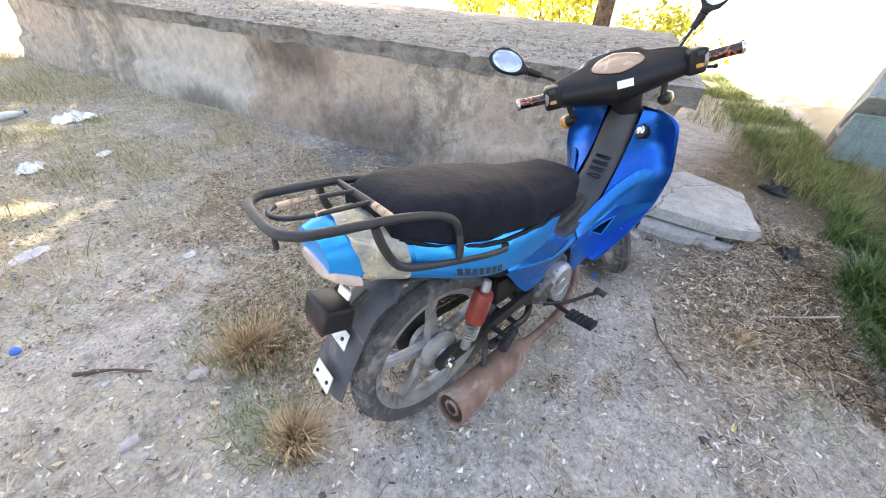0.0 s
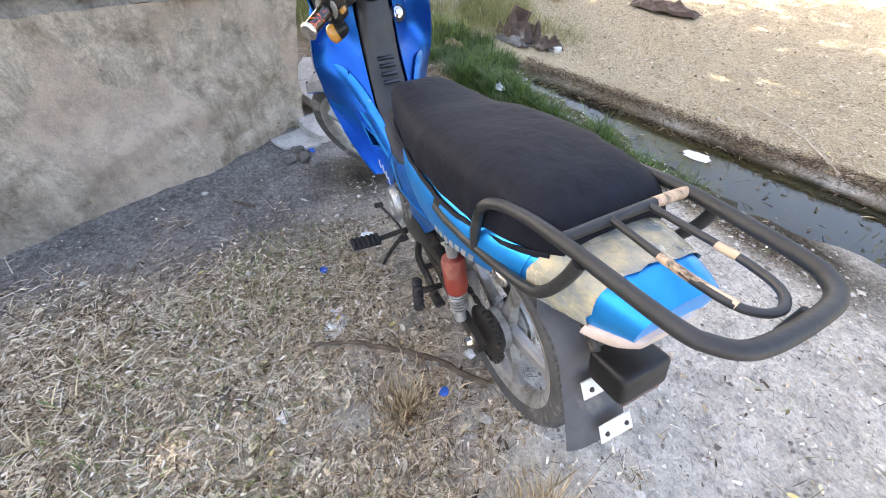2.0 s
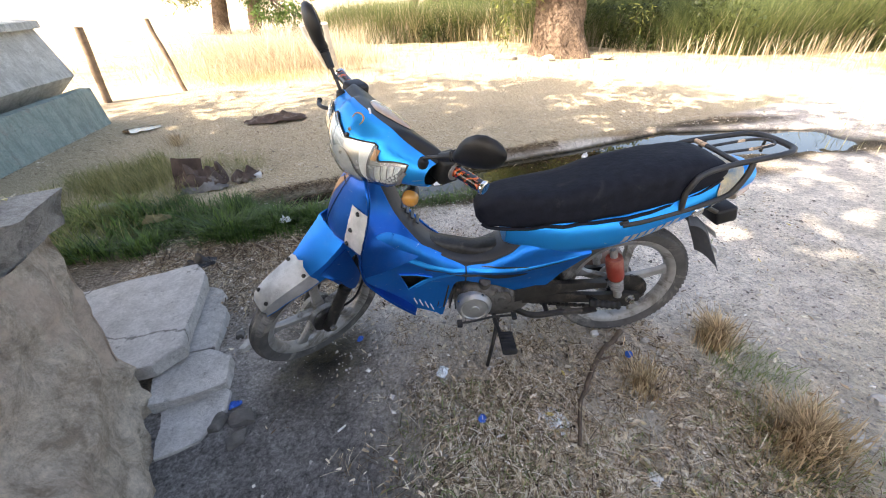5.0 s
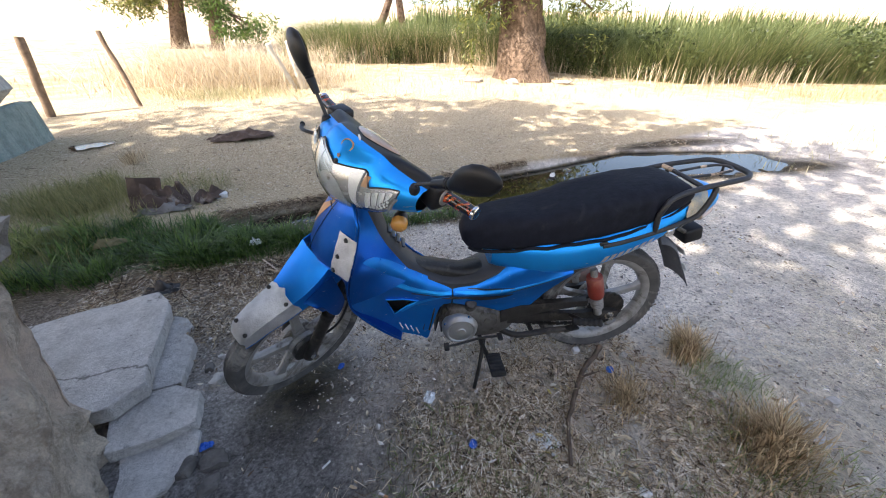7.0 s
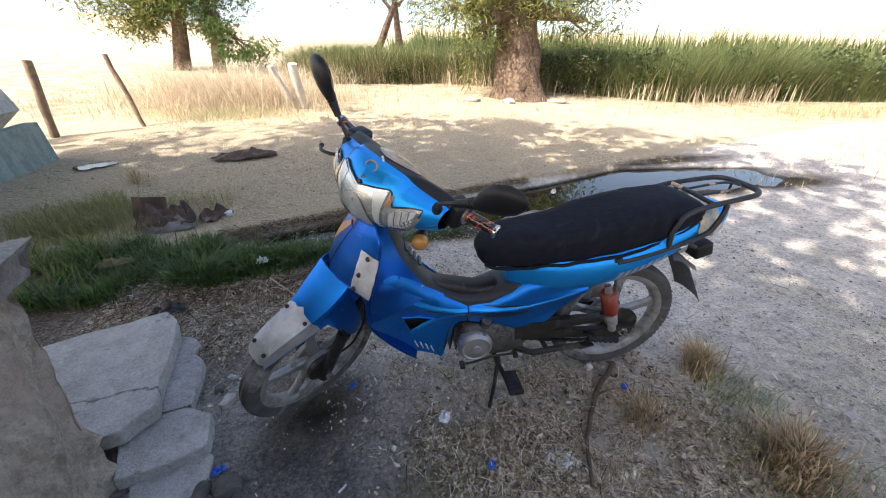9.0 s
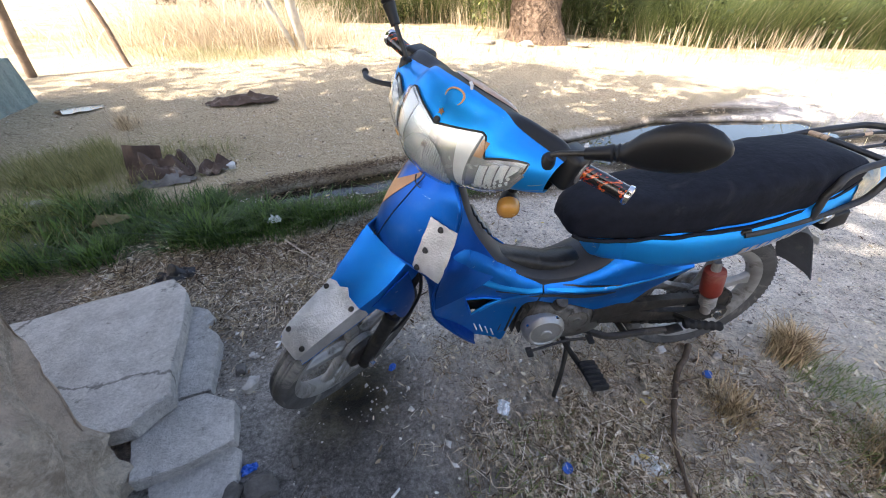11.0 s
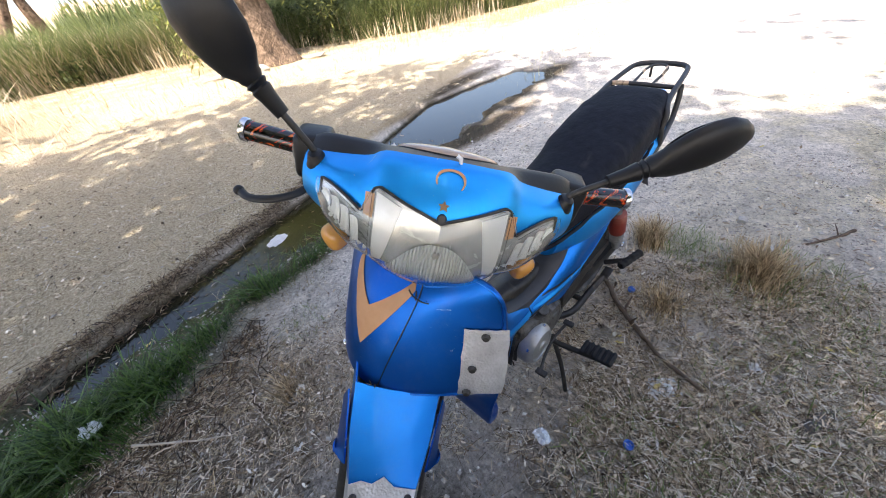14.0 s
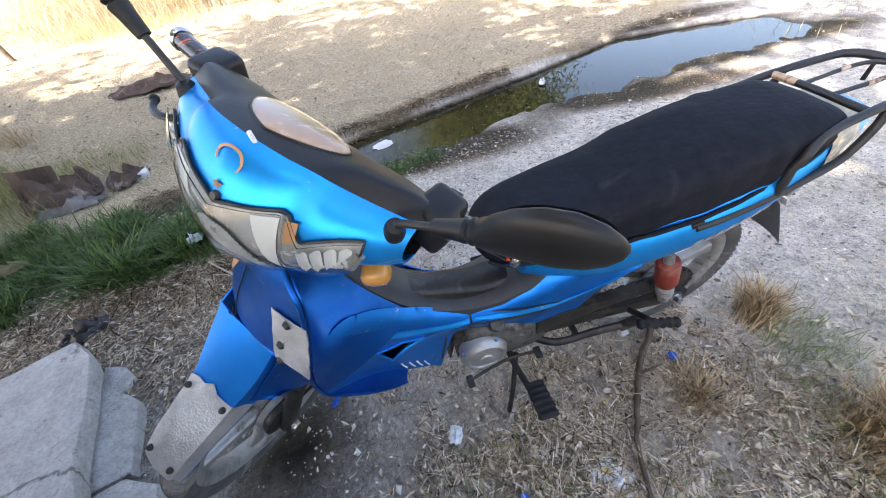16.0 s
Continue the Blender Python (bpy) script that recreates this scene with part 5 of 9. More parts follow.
def front_fender():
    us = [-1, -0.85, -0.7, -0.62, -0.57, -0.4, -0.2, 0, 0.2, 0.4, 0.57, 0.62, 0.7, 0.85, 1]
    bm = sheet(bmesh.new(), [[fender_point(0.02 + 0.98 * i / 22, u) for u in us] for i in range(23)], 0.003)
    fender = bpart("front_fender", bm, BLUE_HALF_LIT, None, "", 30, True)
    bm = sheet(bmesh.new(), [[fender_point(-0.02 + (0.70 + 0.035 * wob((u * 3, 1, 0), 1.5, 1.0) - 0.03 * abs(u)) * i / 16, u, 0.004 + wob((i, u * 4, 0), 0.7, 0.0015)) for u in us] for i in range(17)], 0.002)
    patch = bpart("metal_patch", bm, HAMMERED, fender, "hammered silver sheet-metal patch riveted on", 40, True)
    for s, u in ((0.60, -0.52), (0.62, 0.50), (0.12, -0.45), (0.10, 0.45)):
        bm = bmesh.new()
        lathe(bm, [(0.0, 0.004), (0.005, 0.004), (0.007, 0.0), (0.007, -0.002)], fender_point(s, u, 0.006), (0.4, 0, 1), 10)
        bpart("rivet", bm, OILY, patch, "", 40, True)
    # side skirts that hide the fork
    for sgn in (-1, 1):
        rows = []
        for i in range(9):
            t = i / 8
            top = Vector((1.215 - 0.10 * t, sgn * (0.072 + 0.014 * t), 0.555 + 0.075 * t))
            low = Vector((1.175 - 0.085 * t, sgn * (0.098 + 0.006 * math.sin(3 * t)), 0.525 - 0.115 * math.sin(math.pi * min(1, t * 0.8)) + 0.02 * t))
            rows.append([top.lerp(low, k / 5) + Vector((0, sgn * 0.008 * math.sin(math.pi * k / 5), 0)) for k in range(6)])
        bm = sheet(bmesh.new(), rows, 0.003)
        bpart("fork_skirt", bm, BLUE, fender, "", 40, True)


front_fender()

# ---- leg shield ----
SHIELD = [(0.840, 0.096, 0.950, 0.984), (0.838, 0.112, 0.946, 0.985), (0.832, 0.140, 0.940, 0.990), (0.822, 0.166, 0.934, 1.000), (0.806, 0.184, 0.931, 1.020), (0.785, 0.192, 0.930, 1.040), (0.72, 0.202, 0.945, 1.084), (0.66, 0.208, 0.966, 1.112), (0.632, 0.208, 0.975, 1.112), (0.612, 0.206, 0.980, 1.045), (0.575, 0.200, 0.987, 1.000), (0.55, 0.197, 0.988, 0.990), (0.50, 0.189, 0.986, 0.984), (0.45, 0.176, 0.966, 0.966), (0.38, 0.156, 0.927, 0.927), (0.30, 0.124, 0.882, 0.876), (0.245, 0.096, 0.852, 0.838)]


def shield_point(u, z, off=0.0):
    w, xe, xn = smooth_table(SHIELD, z)
    x = xe + (xn - xe) * (1 - abs(u) ** 1.75)
    nrm = Vector((1.0, 1.1 * u * (xn - xe) / w, 0.25)).normalized()
    return Vector((x, w * u, z)) + nrm * off


def leg_shield():
    us = [-1 + i / 12 for i in range(25)]
    zs = [0.840, 0.8385, 0.836, 0.833, 0.829, 0.824, 0.818] + [0.812 - (0.812 - 0.245) * i / 64 for i in range(65)]
    bm = sheet(bmesh.new(), [[shield_point(u, z) for u in us] for z in zs if z > 0.626], 0.004)
    shield = bpart("leg_shield", bm, BLUE, None, "scratched blue leg shield", 35)
    # the lower flanks, open in the middle behind the wheel
    bm = sheet(bmesh.new(), [[shield_point(u, z) for u in us] for z in zs if z < 0.637], 0.004)
    bpart("lower_shield", bm, BLUE, shield, "", 35)
    # dark edging along both sides
    for s in (-1, 1):
        bm = bmesh.new()
        tube(bm, [shield_point(s * 1.0, z) for z in zs], 0.0042, 6)
        bpart("edge_trim", bm, BLUE, shield, "", 60)
    # joint between the two halves of the front
    bm = bmesh.new()
    tube(bm, [shield_point(0.20 + 0.24 * (z - 0.632) / 0.17, z, 0.0012) for z in (0.632 + 0.185 * i / 14 for i in range(15))], 0.0011, 5)
    bpart("panel_joint", bm, BLACK_MARK, shield, "", 60)
    # wire stitches that hold the crack
    for z, u in ((0.645, 0.22), (0.805, 0.43)):
        bm = bmesh.new()
        p = shield_point(u, z, 0.002)
        tube(bm, smoothed([p + Vector((0.004, -0.014, 0.009)), p + Vector((0.006, -0.004, 0.002)), p + Vector((0.004, 0.012, -0.003)), p + Vector((-0.002, 0.022, -0.006))], 4), 0.0013, 5)
        tube(bm, smoothed([p + Vector((0.004, 0.006, 0.018)), p + Vector((0.007, 0.002, 0.0)), p + Vector((0.003, -0.004, -0.010))], 4), 0.0013, 5)
        bpart("wire_stitch", bm, OILY, shield, "", 60)
    # tan chevron, broad at its point and thin at its ends
    for sg in (-1, 1):
        rows = []
        for i in range(17):
            t = i / 16
            u0, z0, h = sg * 0.40 * t, 0.712 + 0.098 * t, 0.062 - 0.050 * t
            rows.append([shield_point(u0, z0 + h * k / 6, 0.0016) for k in range(7)])
        bpart("chevron", sheet(bmesh.new(), rows, 0.0008), DECAL, shield, "faded tan chevron decal", 60)
    # riveted repair plate on the left half
    rows = []
    for i in range(12):
        z = 0.760 - 0.132 * i / 11
        rows.append([shield_point(0.775 + 0.25 * k / 7 + 0.010 * wob((i, 1, 4), 0.8, 1.0), z - 0.012 * (k / 7) * (1 - i / 11) + 0.006 * wob((k, i, 2), 0.5, 1.0), 0.005) for k in range(8)])
    plate = bpart("repair_plate", sheet(bmesh.new(), rows, 0.0016), HAMMERED, shield, "hammered silver repair plate", 40)
    for u, z in ((0.90, 0.742), (0.84, 0.688), (0.825, 0.642)):
        bm = bmesh.new()
        lathe(bm, [(0.0, 0.004), (0.005, 0.004), (0.0075, 0.0), (0.0075, -0.002)], shield_point(u, z, 0.007), (1, 0.7, 0.1), 10)
        bpart("screw", bm, OILY, plate, "", 40)
    for u, z in ((-0.90, 0.700), (-0.40, 0.640)):
        bm = bmesh.new()
        lathe(bm, [(0.0, 0.003), (0.006, 0.003), (0.008, 0.0), (0.008, -0.003)], shield_point(u, z, 0.002), (1, u, 0.1), 10)
        bpart("screw", bm, CHROME, shield, "", 40)
    # lock on the rider's side
    bm = bmesh.new()
    c = Vector((0.915, -0.078, 0.775))
    lathe(bm, [(0.0, 0.006), (0.008, 0.006), (0.010, 0.002), (0.016, 0.0), (0.0175, -0.01), (0.0175, -0.06)], c, (-1, 0.1, 0.35), 20)
    bpart("ignition_lock", bm, CHROME, shield, "round chrome ignition lock", 40)
    bm = bmesh.new()
    lathe(bm, [(0.0, 0.0), (0.025, 0.0), (0.027, -0.006), (0.027, -0.05)], c + Vector((0.004, 0, -0.004)), (-1, 0.1, 0.35), 8)
    bpart("lock_surround", bm, PLASTIC, shield, "", 30)


leg_shield()


def inner_cover():
    """Blue inner faces between the shield's edge and the tunnel."""
    for s in (-1, 1):
        rows = []
        for i in range(25):
            z = 0.834 - 0.314 * i / 24
            w, xe, xn = smooth_table(SHIELD, z)
            e = Vector((xe - 0.005, s * (w - 0.002), z))
            tx = smooth_table([(0.42, 0.735), (0.50, 0.762), (0.57, 0.815), (0.66, 0.870), (0.76, 0.905), (0.83, 0.925)], z)[0]
            t = Vector((tx + 0.006, s * (0.062 + 0.03 * max(0, 0.7 - z)), z))
            hollow = 0.045 * max(0.0, min(1.0, (z - 0.62) / 0.10)) * max(0.25, min(1.0, (0.86 - z) / 0.12))
            bulge = 0.012 * max(0.0, min(1.0, (0.70 - z) / 0.10))
            rows.append([e.lerp(t, k / 10) + Vector((hollow, s * bulge, 0)) * math.sin(math.pi * k / 10) for k in range(11)])
        bpart("inner_shield", sheet(bmesh.new(), rows, 0.003), BLUE, None, "", 40)


inner_cover()


def tunnel():
    """Black centre cover from the steering head down to the seat."""
    path = [(0.935, 0.85, 0.046, 0.05), (0.905, 0.78, 0.052, 0.05), (0.868, 0.652, 0.056, 0.05), (0.80, 0.550, 0.060, 0.05), (0.735, 0.500, 0.064, 0.05), (0.66, 0.472, 0.068, 0.05), (0.58, 0.478, 0.076, 0.05), (0.50, 0.515, 0.082, 0.05), (0.45, 0.56, 0.08, 0.05)]
    pts = smoothed([(x, 0, z) for x, z, _, _ in path], 5)
    ws = [v.x for v in smoothed([(w, 0, 0) for _, _, w, _ in path], 5)]
    rows = []
    for i, p in enumerate(pts):
        d = (pts[min(i + 1, len(pts) - 1)] - pts[max(i - 1, 0)]).normalized()
        nrm = Vector((-d.z, 0, d.x))
        if nrm.z < 0:
            nrm = -nrm
        w = ws[i]
        rows.append([p + Vector((0, w * k, 0)) + nrm * (0.012 - 0.016 * abs(k) ** 4 - (0.05 if abs(k) == 1.15 else 0)) for k in (-1.15, -1, -0.85, -0.5, 0, 0.5, 0.85, 1, 1.15)])
    t = bpart("centre_cover", sheet(bmesh.new(), rows, 0.003), PLASTIC_GREY, None, "worn dark grey plastic tunnel cover", 40)
    for k in range(4):
        bm = bmesh.new()
        z = 0.662 - 0.020 * k
        x = smooth_table([(0.535, 0.735), (0.575, 0.80), (0.665, 0.868), (0.78, 0.905)], z)[0]
        box(bm, (0.012, 0.056, 0.007), Matrix.Translation((x - 0.010, -0.004, z + 0.007)) @ pose(0, 0, 0, 0, -32, 0), 0.002)
        bpart("vent_slot", bm, BLACK_MARK, t, "", 30)
    # neck between the cover and the handlebar
    rings = []
    for x, z, w, d in ((0.96, 0.80, 0.055, 0.05), (0.935, 0.84, 0.052, 0.045), (0.915, 0.875, 0.05, 0.04), (0.90, 0.92, 0.05, 0.035)):
        rings.append([Vector((x + d * math.cos(a), w * math.sin(a), z)) for a in (2 * math.pi * k / 20 for k in range(20))])
    bpart("steering_neck", add_rings(bmesh.new(), rings), PLASTIC, None, "", 40)


tunnel()


# ---- side covers ----
def strip_panel(x0, x1, top, bottom, y_of, cols, rows_n, side):
    out = []
    for i in range(cols + 1):
        x = x0 + (x1 - x0) * i / cols
        a, b = lerp_table(top, x)[0], lerp_table(bottom, x)[0]
        out.append([Vector((x, side * y_of(x, a + (b - a) * k / rows_n), a + (b - a) * k / rows_n)) for k in range(rows_n + 1)])
    return out


TOP_F = [(0.985, 0.60), (0.966, 0.63), (0.945, 0.645), (0.926, 0.65), (0.918, 0.65), (0.90, 0.645), (0.865, 0.615), (0.80, 0.550), (0.735, 0.500), (0.655, 0.468)]
BOT_F = [(0.985, 0.50), (0.966, 0.45), (0.927, 0.38), (0.882, 0.30), (0.852, 0.248), (0.80, 0.222), (0.768, 0.206), (0.756, 0.190), (0.744, 0.196), (0.736, 0.235), (0.724, 0.272), (0.708, 0.325), (0.69, 0.366), (0.655, 0.372)]
TOP_M = [(0.655, 0.468), (0.574, 0.474), (0.50, 0.508), (0.45, 0.55), (0.38, 0.57), (0.23, 0.53)]
BOT_M = [(0.655, 0.372), (0.63, 0.366), (0.54, 0.348), (0.475, 0.328), (0.41, 0.318), (0.385, 0.322), (0.34, 0.366), (0.29, 0.425), (0.25, 0.468), (0.23, 0.484)]


def side_y(x, z):
    """Half width of the side covers: a rolled shoulder under the tunnel, a crease, an undercut below it."""
    if x > 0.655:
        t = max(0.0, min(1.0, (x - 0.66) / 0.325))
        base = 0.078 + (smooth_table(SHIELD, z)[0] - 0.078) * t ** 2.4
        top = lerp_table(TOP_F, x)[0]
        crease = lerp_table([(0.655, 0.425), (0.70, 0.432), (0.78, 0.462), (0.88, 0.53), (0.95, 0.62), (0.985, 0.60)], x)[0]
        keep = 1 - t ** 3
    else:
        base = 0.078 + 0.030 * min(1.0, (0.655 - x) / 0.20) - 0.04 * max(0.0, 0.36 - x)
        top = lerp_table(TOP_M, x)[0]
        crease = lerp_table([(0.23, 0.502), (0.36, 0.474), (0.50, 0.440), (0.60, 0.428), (0.655, 0.425)], x)[0]
        keep = 1.0
    roll = 0.024 * max(0.0, 1 - (top - z) / 0.042) ** 2
    under = min(0.026, 0.30 * max(0.0, crease - z))
    ridge = 0.006 * math.exp(-((z - crease) / 0.010) ** 2)
    return base + keep * (ridge - roll - under)


def side_covers():
    for s in (-1, 1):
        hole_top = [(0.778, 0.408), (0.888, 0.452)]
        hole_bot = [(0.778, 0.404), (0.866, 0.366), (0.888, 0.450)]
        bm = bmesh.new()
        sheet(bm, strip_panel(0.985, 0.888, TOP_F, BOT_F, side_y, 14, 22, s))
        sheet(bm, strip_panel(0.888, 0.778, TOP_F, hole_top, side_y, 20, 14, s))
        sheet(bm, strip_panel(0.888, 0.778, hole_bot, BOT_F, side_y, 20, 10, s))
        sheet(bm, strip_panel(0.778, 0.657, TOP_F, BOT_F, side_y, 20, 22, s))
        bmesh.ops.remove_doubles(bm, verts=bm.verts, dist=0.0006)
        bmesh.ops.solidify(bm, geom=list(bm.faces), thickness=0.003)
        cover = bpart("front_side_cover", bm, BLUE_HALF_LIT, None, "", 40)
        # dark sheet added behind the open vent to give it a shaded inside
        bm = bmesh.new()
        box(bm, (0.16, 0.004, 0.13), Matrix.Translation((0.83, s * 0.045, 0.41)), 0.001)
        bpart("vent_shade_sheet", bm, OILY, cover, "", 30)
        # rim of the vent
        bm = bmesh.new()
        tube(bm, [Vector((x, s * (side_y(x, z) + 0.002), z)) for x, z in ((0.778, 0.406), (0.83, 0.428), (0.888, 0.452), (0.877, 0.408), (0.866, 0.366), (0.82, 0.386))], 0.003, 6, True)
        bpart("vent_rim", bm, BLUE_LIT, cover, "", 50)
        bm = sheet(bmesh.new(), strip_panel(0.652, 0.23, TOP_M, BOT_M, side_y, 40, 18, s), 0.003)
        mid = bpart("rear_side_cover", bm, BLUE_HALF_LIT, None, "", 40)
        # black swooshes on the paint, and highlights along the creases as lighter blue strips
        for pts, wide, mat, name in (
                ([(0.925, 0.600), (0.87, 0.545), (0.79, 0.475), (0.72, 0.445), (0.66, 0.438)], 0.020, BLUE_LIT, "painted_highlight"),
                ([(0.84, 0.366), (0.75, 0.402), (0.665, 0.418)], 0.014, BLUE_LIT, "painted_highlight"),
                ([(0.80, 0.456), (0.735, 0.434)], 0.008, BLACK_MARK, "black_slash")):
            line = smoothed([(x, 0, z) for x, z in pts], 5)
            rows = []
            for i, p in enumerate(line):
                t = i / (len(line) - 1)
                h = wide * (0.25 + 0.75 * math.sin(math.pi * min(1, 0.12 + t * 0.8)))
                rows.append([Vector((p.x, s * (side_y(p.x, p.z + h * (k - 0.5)) + 0.0022), p.z + h * (k - 0.5))) for k in (0, 0.25, 0.5, 0.75, 1)])
            bpart(name, sheet(bmesh.new(), rows, 0.0008), mat, cover, "", 50)
        for pts, wide, mat, name in (
                ([(0.645, 0.440), (0.56, 0.440), (0.46, 0.452), (0.36, 0.474), (0.27, 0.498)], 0.014, BLUE_LIT, "painted_highlight"),
                ([(0.615, 0.412), (0.56, 0.404), (0.50, 0.410), (0.44, 0.424)], 0.020, BLACK_MARK, "black_slash"),
                ([(0.60, 0.452), (0.52, 0.454), (0.44, 0.462)], 0.006, BLACK_MARK, "black_slash"),
                ([(0.45, 0.440), (0.37, 0.460), (0.30, 0.480)], 0.006, BLACK_MARK, "black_slash")):
            line = smoothed([(x, 0, z) for x, z in pts], 5)
            rows = []
            for i, p in enumerate(line):
                t = i / (len(line) - 1)
                h = wide * (0.15 + 0.85 * math.sin(math.pi * min(1, 0.08 + t * 0.9)))
                rows.append([Vector((p.x, s * (side_y(p.x, p.z + h * (k - 0.5)) + 0.0022), p.z + h * (k - 0.5))) for k in (0, 0.25, 0.5, 0.75, 1)])
            bpart(name, sheet(bmesh.new(), rows, 0.0008), mat, mid, "", 50)
        if s > 0:
            # wire stitches along the crack of the lower corner
            for k in range(4):
                bm = bmesh.new()
                x, z = 0.846 - 0.020 * k, 0.292 - 0.016 * k
                tube(bm, [Vector((x + 0.006, s * (side_y(x, z) + 0.004), z + 0.016)), Vector((x, s * (side_y(x, z) + 0.006), z)), Vector((x - 0.005, s * (side_y(x, z) + 0.004), z - 0.015))], 0.0022, 6)
                bpart("wire_stitch", bm, WHITE, cover, "", 50)


side_covers()

# ---- tail, seat and rack ----
TAIL = [(0.52, 0, 0.070, 0.520, 0.640), (0.42, 0, 0.104, 0.485, 0.655), (0.30, 0, 0.122, 0.478, 0.660), (0.20, 0, 0.131, 0.495, 0.672), (0.10, 0, 0.135, 0.530, 0.692), (0.0, 0, 0.131, 0.578, 0.728), (-0.09, 0, 0.115, 0.620, 0.760), (-0.16, 0, 0.093, 0.645, 0.772), (-0.215, 0, 0.076, 0.668, 0.775), (-0.25, 0, 0.062, 0.690, 0.765)]


def tail_side(x, k, off=0.0):
    """A point on the flank of the tail: k from its lower to its upper edge."""
    yc, w, z0, z1 = smooth_table(TAIL, x)
    a = -1.15 + 2.3 * k
    c, s = math.cos(a), math.sin(a)
    return Vector((x, (w + off) * abs(c) ** (2 / 2.6), (z0 + z1) / 2 + (z1 - z0) / 2 * math.copysign(abs(s) ** (2 / 2.6), s)))


def tail():
    shell = [r for r in TAIL if r[0] > -0.23] + [(-0.238, 0, 0.068, 0.684, 0.770), (-0.250, 0, 0.062, 0.692, 0.766)]
    body = bpart("tail_body", loft_x(shell, 40, 40), BLUE_LIT, None, "bright blue tail with parcel tape", 40)
    bpart("tail_lens", loft_x([(-0.200, 0, 0.083, 0.655, 0.698), (-0.215, 0, 0.0785, 0.660, 0.708), (-0.242, 0, 0.068, 0.676, 0.720), (-0.256, 0, 0.050, 0.688, 0.716)], 8, 40), PALE_LENS, body, "cracked pale tail lamp lens", 40)
    # parcel tape wound round the end of the tail
    rows = []
    for i in range(13):
        x0 = -0.112 - 0.090 * i / 12
        yc, w, z0, z1 = smooth_table(shell, x0)
        ring = rounded(x0, yc, w + 0.0035, z0 - 0.0035, z1 + 0.0045, 40)
        rows.append([p + Vector((0.004 * math.sin(j * 0.35) + wob((j * 0.5, i * 0.2, 0), 1.0, 0.007), 0, 0)) + (p - Vector((p.x, 0, (z0 + z1) / 2))).normalized() * wob((j, i, 2), 0.6, 0.0016) for j, p in enumerate(ring)])
    rows = [r + r[:1] for r in rows]
    bpart("parcel_tape", sheet(bmesh.new(), rows, 0.0006), TAPE, body, "yellowed crumpled parcel tape", 50)
    for s in (-1, 1):
        # upper flank in the lighter blue that stands for light on it
        rows = []
        for i in range(31):
            x = 0.46 - 0.56 * i / 30
            lo, hi = 0.34 + 0.10 * i / 30, 0.80
            rows.append([Vector((p.x, s * p.y, p.z)) for p in (tail_side(x, lo + (hi - lo) * k / 8, 0.0016) for k in range(9))])
        bpart("lit_flank", sheet(bmesh.new(), rows, 0.0008), BLUE_LIT, body, "", 40)
        # black belly line with the maker's lettering as plain slanted bars
        for k in range(7):
            x = 0.160 - 0.0235 * k
            rows = [[Vector((p.x, s * p.y, p.z)) for p in (tail_side(x - 0.0155 * i / 3 - 0.004 * j, 0.36 + 0.055 * j, 0.0034) for j in range(3))] for i in range(4)]
            bpart("lettering_bar", sheet(bmesh.new(), rows, 0.0006), SILVER_MARK if s > 0 else BLACK_MARK, body, "", 40)
        if s < 0:
            continue
        bm = bmesh.new()
        p = tail_side(-0.064, 0.37, 0.004)
        lathe(bm, [(0.0, 0.004), (0.010, 0.004), (0.012, 0.002), (0.016, 0.003), (0.019, 0.0), (0.019, -0.002)], (p.x, s * p.y, p.z), (-0.12, s, -0.12), 24)
        bpart("round_emblem", bm, CHROME, body, "", 40)


tail()


def seat():
    rows = [(0.618, 0, 0.036, 0.628, 0.664), (0.598, 0, 0.062, 0.604, 0.688), (0.555, 0, 0.080, 0.596, 0.712), (0.46, 0, 0.099, 0.600, 0.722), (0.36, 0, 0.114, 0.612, 0.736), (0.24, 0, 0.126, 0.626, 0.762), (0.12, 0, 0.128, 0.646, 0.788), (0.0, 0, 0.120, 0.682, 0.806), (-0.07, 0, 0.111, 0.712, 0.810), (-0.112, 0, 0.098, 0.734, 0.800), (-0.134, 0, 0.084, 0.750, 0.784)]
    bm = loft_x(rows, 56, 48, 3.8)
    for v in bm.verts:
        p = v.co
        yc, w, z0, z1 = smooth_table(rows, p.x)
        low = max(0.0, 1 - (p.z - z0) / (0.35 * (z1 - z0)))
        v.co += Vector((0, math.copysign(1, p.y) * (wob(p, 14, 0.006) * (0.4 + low) + 0.005 * low), wob(p * 1.0, 11, 0.012) * low + wob(p, 6, 0.005) + wob((p.x * 0.6, p.y * 2.0, p.z), 13, 0.0035)))
        # loose folds of the cover at its rear corners and on the flanks
        fold = math.exp(-((p.x - 0.03 - 0.25 * (p.z - 0.72)) / 0.016) ** 2) + 0.7 * math.exp(-((p.x - 0.26 + 0.35 * (p.z - 0.7)) / 0.02) ** 2)
        v.co.y += math.copysign(0.006, p.y) * fold * (1 if abs(p.y) > 0.6 * w else 0)
    st = bpart("seat", bm, SEAT_CLOTH, None, "long saddle under a loose black cloth cover", 50)
    bm = bmesh.new()
    pts = []
    for i in range(41):
        x = 0.60 - 0.72 * i / 40
        yc, w, z0, z1 = smooth_table(rows, x)
        pts.append((x, w * 0.965, z0 + 0.008 + wob((x, 1, 1), 16, 0.008)))
    for s in (-1, 1):
        bm = bmesh.new()
        tube(bm, [(x, s * y, z) for x, y, z in pts], 0.006, 6)
        bpart("cover_hem", bm, SEAT_CLOTH, st, "", 60)


seat()


def bent(pts, n=5):
    return smoothed(pts, n)


